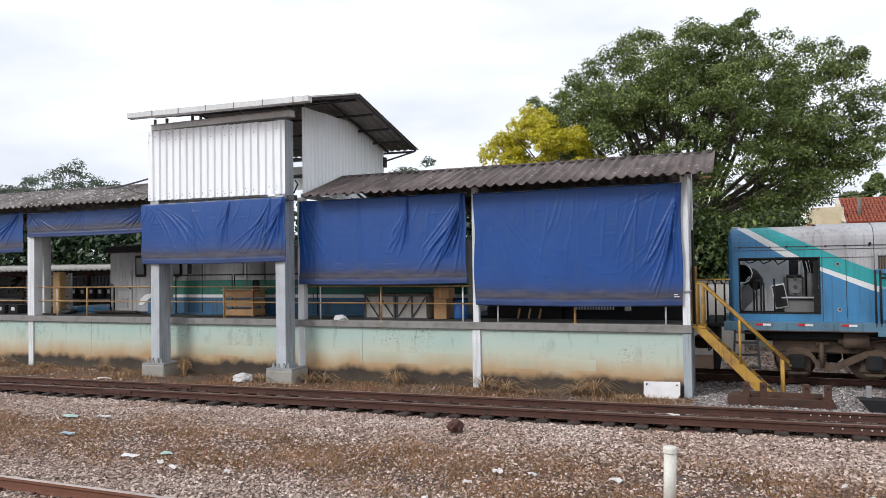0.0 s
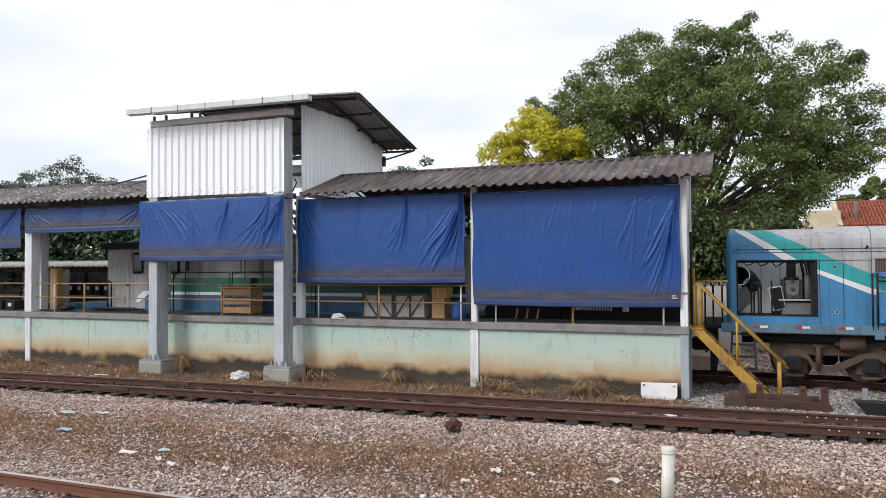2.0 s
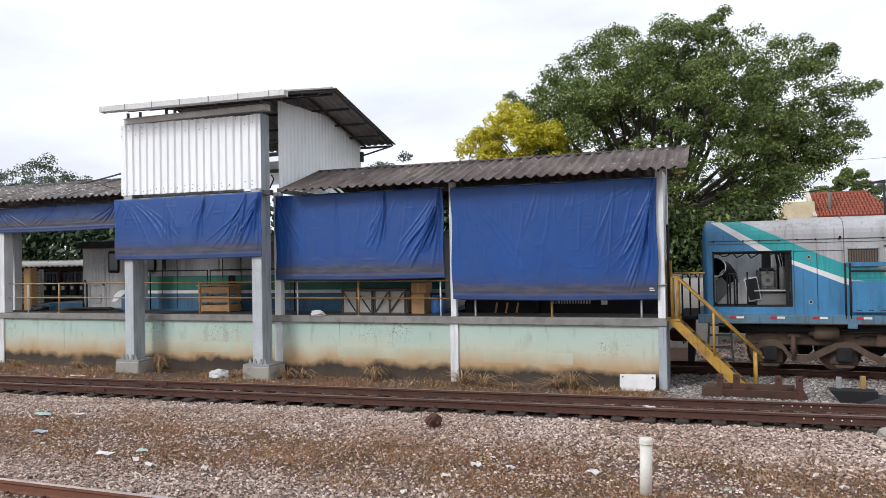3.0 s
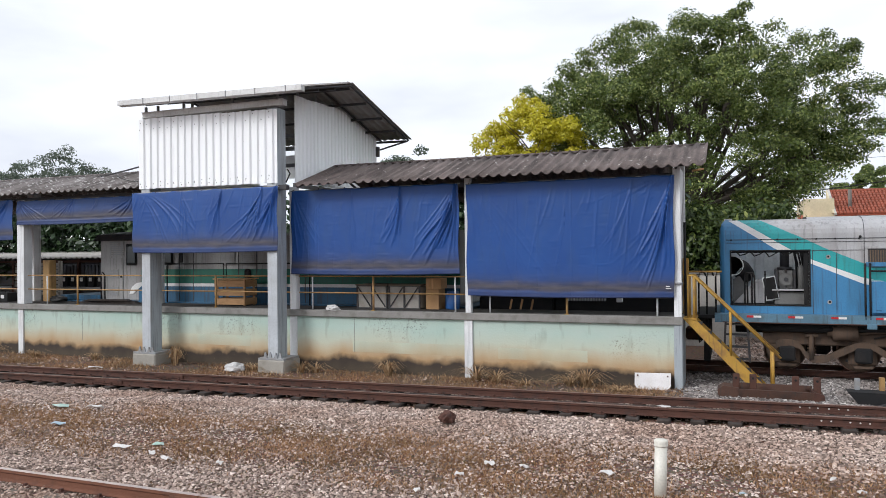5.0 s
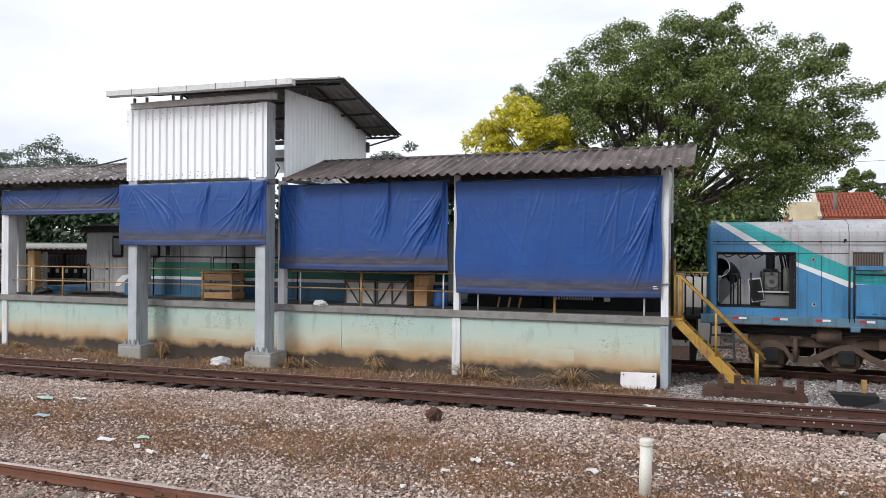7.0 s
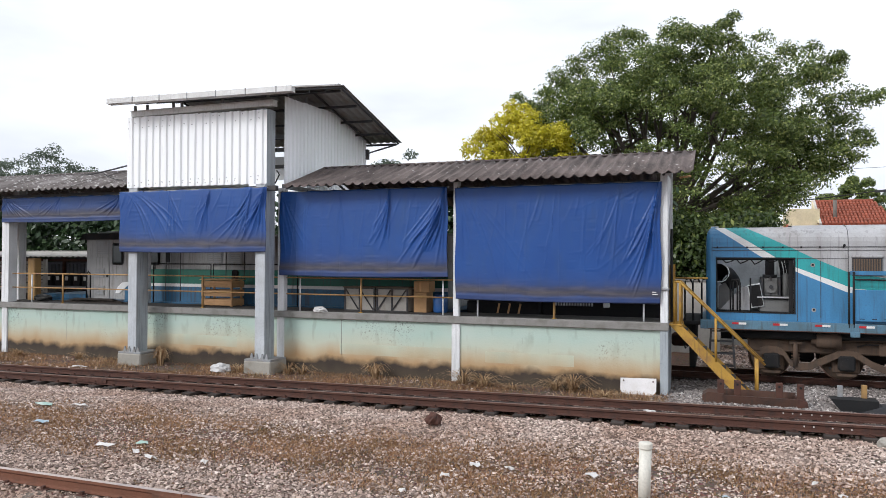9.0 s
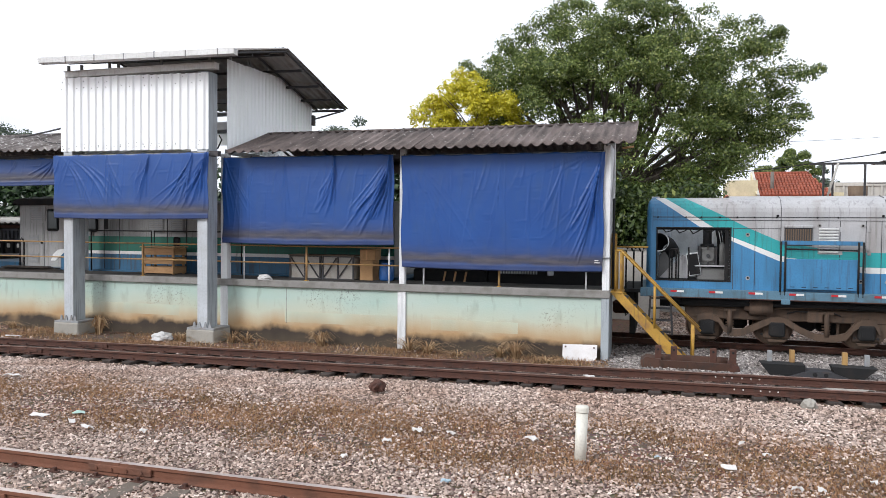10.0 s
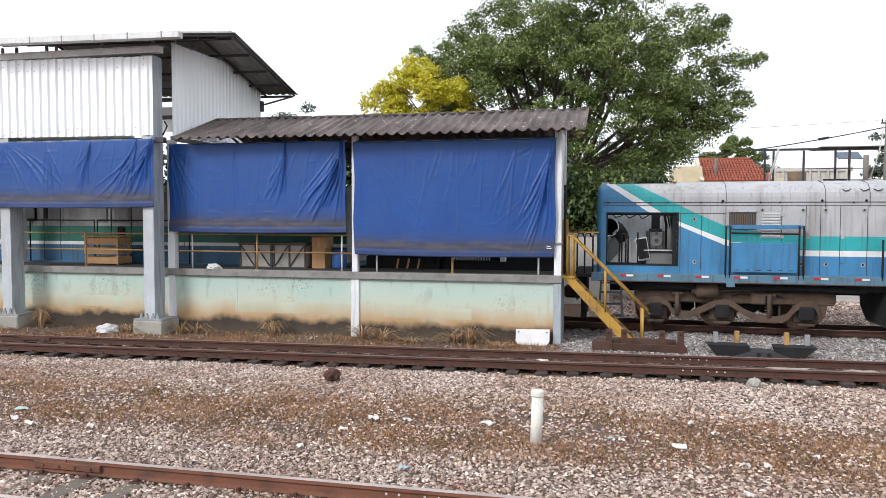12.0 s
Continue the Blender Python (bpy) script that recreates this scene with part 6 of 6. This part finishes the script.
part("prop", tube([(8.7, 43.5, 4.3), (9.3, 43.5, 6.5)], 0.06), "pale_wall", fr)
part("awning", prism([(43.6, 5.40), (43.6, 5.44), (44.4, 5.50), (44.4, 5.46)], "x", 10.9, 14.6), "dark_steel", fr)
part("panel", box(11.8, 13.0, 44.3, 44.4, 4.2, 4.9), "dark_steel", fr)
part("chimney", tube([(13.2, 42, 4.2), (13.2, 42, 6.0)], 0.14), "pole", fr)
part("stub_wall", box(14.9, 15.6, 42, 42.4, 3.8, 5.0), "pale_wall", fr)

pole = thing("utility_pole", (14.5, 43, -0.27), "grey utility pole with crossarm and insulators", "utility pole")
part("shaft", tube([(14.45, 43, -0.3), (14.5, 43, 7.9)], [0.16, 0.11], 12), "pole", pole)
part("crossarm", box(14.2, 15.0, 42.95, 43.05, 7.70, 7.80), "pole", pole)
for x in (14.25, 14.5, 14.7, 14.95):
    part("insulator", tube([(x, 43, 7.80), (x, 43, 7.95)], 0.035), "rubber", pole)
part("brace", tube([(14.45, 42.9, 4.5), (15.6, 42.9, 6.9)], 0.04), "pale_wall", pole)
part("guy", tube([(13.6, 42.9, 4.5), (14.1, 42.9, 6.2), (14.3, 42.9, 7.7)], 0.03), "pale_wall", pole)


def sagging(a, b, sag, rad, name="cable"):
    pts = []
    for k in range(17):
        t = k / 16
        q = Vector(a).lerp(Vector(b), t)
        q.z -= sag * 4 * t * (1 - t)
        pts.append(q)
    return tube(pts, rad, 5)


cb = thing("overhead_cables", (14.5, 43, 8), "black overhead cables strung between poles", "cables")
part("cable", sagging((14.5, 43, 7.55), (2.0, 45, 6.0), 0.22, 0.03), "rubber", cb)
part("cable", sagging((14.3, 43, 7.9), (0.0, 43, 7.6), 0.1, 0.009), "rubber", cb)
part("cable", sagging((14.6, 43, 7.85), (40, 44, 8.2), 0.9, 0.03), "rubber", cb)
part("cable", sagging((14.6, 43, 7.5), (40, 44, 7.6), 0.9, 0.03), "rubber", cb)
part("splice", tube([(11.3, 43.5, 7.0), (11.8, 43.5, 7.09)], 0.07, 8), "rubber", cb)
cb2 = thing("tower_cable", (-16.3, 19, 5.8), "black cable running to the tower", "cables")
part("cable", sagging((-16.2, 17.6, 5.78), (-30, 23.4, 6.5), 0.35, 0.026), "rubber", cb2)
part("cable", sagging((-16.2, 17.6, 5.35), (-18.2, 18.2, 5.55), 0.15, 0.012), "rubber", cb2)
part("junction_box", box(-16.3, -16.15, 17.5, 17.62, 5.3, 5.75, 0.01), "grey_column", cb2)

# ---- yard things ----
post = thing("pvc_marker_post", (-0.62, 9.09, 0), "cream plastic pipe post with a rounded cap", "post")
part("pipe", tube([(-0.62, 9.09, -0.1), (-0.60, 9.09, 0.60)], 0.072, 20), "pvc", post, "", True)
part("cap", tube([(-0.60, 9.09, 0.60), (-0.60, 9.09, 0.61), (-0.60, 9.09, 0.615), (-0.60, 9.09, 0.625), (-0.60, 9.09, 0.66), (-0.60, 9.09, 0.678), (-0.60, 9.09, 0.682)], [0.074, 0.083, 0.083, 0.078, 0.082, 0.072, 0.03], 20), "pvc", post, "", True)

sb = thing("white_board", (-1.5, 17.6, -0.3), "blank white board with cut corners leaning on the wall", "board")
o_ = [(-1.92, 0.09), (-1.11, 0.11), (-1.11, -0.18), (-1.20, -0.29), (-1.84, -0.29), (-1.92, -0.18)]
bm = prism(o_, "y", 17.66, 17.68)
for v_ in bm.verts:
    v_.co.y -= (0.1 - v_.co.z) * 0.25
part("panel", bm, "board_white", sb)
for x in (-1.85, -1.18):
    part("bolt", disc(x, 0.04, 0.018, 17.61, 17.645, 8), "rust", sb)

skid = thing("rusty_skid", (1.0, 17.4, -0.27), "rusty steel skid with upright brackets", "track part")
part("trough", prism([(17.15, -0.30), (17.65, -0.30), (17.7, -0.02), (17.64, -0.02), (17.6, -0.24), (17.2, -0.24), (17.16, -0.07), (17.1, -0.07)], "x", 0.30, 1.80), "rust_red", skid)
part("trough_end", prism([(-0.10, -0.30), (0.34, -0.30), (0.34, -0.05), (0.02, -0.02), (-0.10, -0.10)], "y", 17.12, 17.6), "rust_red", skid)
part("trough_end", prism([(1.76, -0.30), (2.02, -0.30), (1.98, -0.12), (1.76, -0.05)], "y", 17.12, 17.6), "rust", skid)
for x in (0.28, 0.62, 1.45, 1.86):
    u_ = part("bracket", box(x - 0.07, x + 0.07, 17.2, 17.3, -0.2, 0.24, 0.01), "rust", skid)
    part("bracket_hole", disc(x, 0.16, 0.025, 17.19, 17.2, 10), "black_iron", u_)
ret = thing("track_brake_plate", (3.5, 17.4, -0.27), "black steel plates with yellow lugs beside the track", "track part")
for x0, x1, s in ((2.40, 3.28, 1), (3.80, 4.66, -1)):
    a = x0 + (0.18 if s > 0 else 0.0)
    part("plate", prism([(x0, 0.0), (x1, 0.0), (x1 - (0.0 if s > 0 else 0.25), -0.22), (x0 + (0.2 if s > 0 else 0.1), -0.25)], "y", 17.05, 17.45), "black_iron", ret)
part("middle", prism([(2.9, -0.26), (3.35, -0.10), (3.75, -0.10), (4.2, -0.26)], "y", 16.95, 17.4), "dark_steel", ret)
for x in (3.45, 3.66):
    part("hole", disc(x, -0.17, 0.045, 16.94, 16.955, 14), "black_iron", ret)
for x in (3.07, 4.10):
    part("lug", box(x - 0.05, x + 0.05, 17.35, 17.45, 0.0, 0.27, 0.006), "rail_yellow", ret, "yellow lug")
for x in (2.62, 4.52):
    part("lug", box(x - 0.05, x + 0.05, 17.35, 17.42, 0.0, 0.24, 0.006), "steel_grey", ret)

rk = crumple(-4.33, 11.72, 0.12, 0.14, 0.13, 0.12, 31, "rusty_lump", "rust", "brown rusty lump on the ballast", "debris")
crumple(2.58, 12.68, 0.10, 0.11, 0.09, 0.11, 37, "concrete_lump", "footing", "grey broken concrete lump on the ballast", "debris")


def litter(x, y, w, d, seed, material, label):
    """A flat torn scrap with curled edges."""
    w, d = w * 0.72, d * 0.72
    r = random.Random(seed)
    bm = bmesh.new()
    k = 11
    z0 = float(ground_z(np.array(x), np.array(y))) + 0.045
    if 13.2 < y < 14.2:
        z0 = rail_top(x) - 0.11
    c = bm.verts.new((x, y, z0 + 0.03))
    ring = []
    for i in range(k):
        a = 2 * math.pi * i / k
        q = r.uniform(0.6, 1.1)
        ring.append(bm.verts.new((x + math.cos(a) * w * q, y + math.sin(a) * d * q, z0 + r.uniform(-0.015, 0.04))))
    for i in range(k):
        bm.faces.new((c, ring[i], ring[(i + 1) % k]))
    e = bmesh.ops.extrude_face_region(bm, geom=bm.faces[:])
    bmesh.ops.translate(bm, verts=[g for g in e["geom"] if isinstance(g, bmesh.types.BMVert)], vec=(0, 0, 0.008))
    bmesh.ops.recalc_face_normals(bm, faces=bm.faces)
    return single("litter", bm, material, label, "litter", "litter in the yard", at=(x, y, z0 - 0.02))


W, G, B_ = "litter_white", "litter_green", "litter_blue"
for i, (x, y, w, d, mt) in enumerate(((1.09, 9.24, 0.16, 0.06, W), (-3.37, 8.2, 0.07, 0.05, W), (-1.34, 9.71, 0.17, 0.10, W), (-2.87, 9.53, 0.14, 0.08, W), (-2.4, 9.55, 0.10, 0.04, W),
                                     (-1.95, 7.75, 0.12, 0.05, B_), (1.75, 8.65, 0.09, 0.05, W), (1.63, 7.75, 0.08, 0.06, W), (2.0, 8.7, 0.08, 0.03, W), (-11.9, 10.6, 0.35, 0.12, G),
                                     (-11.2, 10.75, 0.30, 0.08, W), (-10.6, 9.4, 0.28, 0.10, B_), (-8.0, 8.9, 0.16, 0.08, G), (-8.4, 8.6, 0.28, 0.06, W), (-7.3, 8.3, 0.16, 0.06, W),
                                     (-6.4, 8.35, 0.12, 0.05, W), (-7.7, 8.45, 0.10, 0.05, W), (0.3, 9.35, 0.07, 0.05, B_), (-3.1, 8.95, 0.10, 0.03, W), (2.6, 9.1, 0.06, 0.05, W),
                                     (-0.95, 13.75, 0.22, 0.08, W), (3.4, 13.75, 0.62, 0.08, "pale_gravel"), (4.5, 13.7, 0.5, 0.07, "pale_gravel"), (-16.4, 15.6, 0.4, 0.12, W), (-7.5, 14.9, 0.15, 0.06, W), (1.6, 9.85, 0.09, 0.05, W), (1.35, 10.3, 0.06, 0.05, W), (0.1, 8.2, 0.05, 0.04, W))):
    litter(x, y, w, d, 40 + i, mt, {W: "torn white scrap of paper on the gravel", G: "crumpled green plastic bag on the gravel", B_: "crumpled pale blue plastic scrap", "pale_gravel": "long flat pale patch between the rails"}[mt])


def tuft(x, y, h, count, seed, spread=0.25):
    """A bent clump of dry grass."""
    r = np.random.default_rng(seed)
    z0 = float(ground_z(np.array(x), np.array(y)))
    v, f = [], []
    for k in range(count):
        a, b = r.uniform(0, 6.28), r.uniform(0, 0.09)
        lean, hh = r.uniform(0.3, 1.2) * spread * 1.6, h * r.uniform(0.4, 0.85)
        dx, dy = math.cos(a), math.sin(a) * 0.7
        w = 0.014
        for t, drop in ((0, 0), (0.35, 0), (0.7, 0.02), (1.0, 0.28)):
            cx, cy, cz = x + dx * (b + lean * t ** 1.5), y + dy * (b + lean * t ** 1.5), z0 + hh * math.sin(t * 2.2) * 0.95 - drop * hh * 0.6
            ww = w * (1 - 0.7 * t)
            v += [(cx - dy * ww, cy + dx * ww, cz), (cx + dy * ww, cy - dx * ww, cz)]
        q = len(v) - 8
        f += [(q, q + 1, q + 3, q + 2), (q + 2, q + 3, q + 5, q + 4), (q + 4, q + 5, q + 7, q + 6)]
    at = np.array((x, y, z0))
    ob = new("grass_tuft", array_mesh("grass_tuft", np.array(v) - at, f, "straw"))
    ob.location = at
    tagged(ob, "dry straw-coloured grass tuft at the wall foot", "grass", "dry tufts along the wall")


for i, (x, y, h, c, s) in enumerate(((-8.2, 17.45, 0.50, 110, 0.26), (-15.0, 17.2, 0.70, 130, 0.20), (-5.75, 17.45, 0.5, 60, 0.45), (-5.2, 17.3, 0.4, 70, 0.5), (-3.0, 17.35, 0.55, 100, 0.40), (-3.4, 17.45, 0.35, 60, 0.4),
                                  (-10.3, 17.3, 0.35, 40, 0.35), (-10.7, 17.2, 0.40, 50, 0.30), (-12.1, 17.0, 0.28, 40, 0.35), (-18.3, 17.4, 0.3, 40, 0.3), (-20.8, 17.3, 0.3, 40, 0.3), (-22.8, 17.4, 0.4, 60, 0.35), (-2.2, 17.0, 0.2, 40, 0.4), (-4.4, 17.2, 0.2, 40, 0.4))):
    tuft(x, y, h, c, 100 + i, s)

# ---- loose ballast: angular stones lying on the beds ----
def density(x, y):
    d = np.zeros_like(x)
    d += 1.0 * (smooth(10.3, 11.5, y) * (1 - smooth(12.9, 13.1, y)))
    d += 0.75 * ((y > 13.28) & (y < 14.12)) * (0.35 + 0.65 * (np.sin(x * 0.9) > 0.2))
    d += 0.55 * smooth(14.25, 14.4, y) * (1 - smooth(14.9, 15.8, y)) * smooth(-16, -2, x)
    d += 1.0 * (1 - smooth(7.9, 8.9, y)) * (y > 6.0)
    d += 0.34 * ((y > 8.3) & (y < 11))
    d += 0.95 * smooth(14.6, 15.4, y) * smooth(-1.2, -0.4, x)
    d += 0.10 * ((y > 14.6) & (y < 17.6))
    return np.clip(d, 0, 1)


def scatter(count, x0, x1, y0, y1, s0, s1, name, label, dens=density, lift=0.25, mat_name="ballast"):
    k = count
    x, y = RNG.uniform(x0, x1, k), RNG.uniform(y0, y1, k)
    # keep to what the camera's side of the yard shows
    keep = (RNG.uniform(0, 1, k) < dens(x, y)) & (x > -1.35 * y - 1.5)
    x, y = x[keep], y[keep]
    k = len(x)
    oct_v = np.array([(1, 0, -0.1), (0.1, 1, 0), (-1, 0.1, 0.1), (0, -1, 0), (0.35, 0.2, 0.85), (-0.4, -0.2, 0.75), (0, -0.1, -0.1)])
    tri = np.array([(0, 1, 4), (1, 2, 5), (1, 5, 4), (2, 3, 5), (3, 0, 4), (3, 4, 5)])
    s = RNG.uniform(s0, s1, k)
    axes = RNG.uniform(0.6, 1.25, (k, 1, 3)) * np.array([1, 1, 0.8])
    v = (oct_v[None] + RNG.normal(size=(k, 7, 3)) * 0.17) * axes * s[:, None, None]
    a, b = RNG.uniform(0, 6.28, k), RNG.uniform(-0.5, 0.5, k)
    ca, sa, cb_, sb_ = np.cos(a), np.sin(a), np.cos(b), np.sin(b)
    vy = v[..., 1] * cb_[:, None] - v[..., 2] * sb_[:, None]
    vz = v[..., 1] * sb_[:, None] + v[..., 2] * cb_[:, None]
    vx = v[..., 0] * ca[:, None] - vy * sa[:, None]
    vy = v[..., 0] * sa[:, None] + vy * ca[:, None]
    gz = ground_z(x, y) + s * lift * RNG.uniform(0.2, 2.2, k)
    w = np.stack([vx + x[:, None], vy + y[:, None], vz + gz[:, None]], -1).reshape(-1, 3)
    f = (tri[None] + (np.arange(k) * 7)[:, None, None]).reshape(-1, 3)
    ob = new(name, array_mesh(name, w, f, mat_name))
    return tagged(ob, label, "ballast", kind="stuff")


scatter(125000, -16, 7, 5.0, 10.3, 0.013, 0.031, "ballast", "grey-pink crushed ballast stones")
scatter(132000, -20, 9, 10.3, 15.2, 0.016, 0.036, "ballast", "grey-pink crushed ballast stones")
# darker, greyer stones to the right of the stair
scatter(52000, -1.2, 11, 14.6, 20.4, 0.022, 0.046, "ballast", "darker grey crushed ballast beside the stair", mat_name="ballast_grey")
scatter(16000, -0.4, 12, 21.6, 29, 0.035, 0.07, "ballast", "pale gravel behind the locomotive", lambda x, y: 1.0 + 0 * x, 0.1)
scatter(9000, -26, -1, 14.6, 17.6, 0.02, 0.045, "ballast", "scattered stones in the dry grass")


# ---- short dry turf ----
def turf(count, x0, x1, y0, y1, h0, h1, dens, name, mat_name, label):
    k = count
    x, y = RNG.uniform(x0, x1, k), RNG.uniform(y0, y1, k)
    keep = (RNG.uniform(0, 1, k) < dens(x, y)) & (x > -1.35 * y - 1.5)
    x, y = x[keep], y[keep]
    k = len(x)
    a = RNG.uniform(0, 6.28, k)
    h, w, ln = RNG.uniform(h0, h1, k), RNG.uniform(0.004, 0.010, k), RNG.uniform(0.3, 1.8, k)
    z = ground_z(x, y)
    dx, dy = np.cos(a), np.sin(a)
    v = np.stack([np.stack([x - dy * w, y + dx * w, z], -1), np.stack([x + dy * w, y - dx * w, z], -1),
                  np.stack([x + dx * h * ln, y + dy * h * ln, z + h], -1)], 1).reshape(-1, 3)
    ob = new(name, array_mesh(name, v, np.arange(3 * k).reshape(-1, 3), mat_name))
    return tagged(ob, label, "grass", kind="stuff")


def patchy(x, y):
    q = np.sin(x * 0.8 + 1.3 * np.sin(y * 1.1)) * np.sin(y * 2.1 + 0.7 * np.sin(x * 0.5)) + 0.5 * np.sin(x * 2.7 + y * 3.1)
    return smooth(7.9, 8.6, y) * (1 - smooth(10.6, 11.7, y)) * np.clip(0.6 + 0.55 * q, 0.06, 1)


turf(250000, -18, 8, 7.6, 11.9, 0.02, 0.055, patchy, "dry_turf", "turf", "short brown dry grass between the tracks")
turf(50000, -26, -0.8, 14.7, 17.75, 0.03, 0.10, lambda x, y: smooth(14.7, 15.6, y) * np.clip(0.45 + 0.4 * np.sin(x * 1.7 + 2 * np.sin(y * 1.4)), 0.06, 1), "dry_turf", "turf", "brown dry grass along the wall")
turf(14000, -26, -0.8, 15.0, 17.75, 0.06, 0.16, lambda x, y: smooth(15.4, 17.0, y) * np.clip(0.35 + 0.45 * np.sin(x * 1.3 + y), 0.06, 1), "dry_straw", "straw", "straw-coloured grass stems along the wall")


def motions():
    """Nothing in the yard moves but the camera."""


motions()
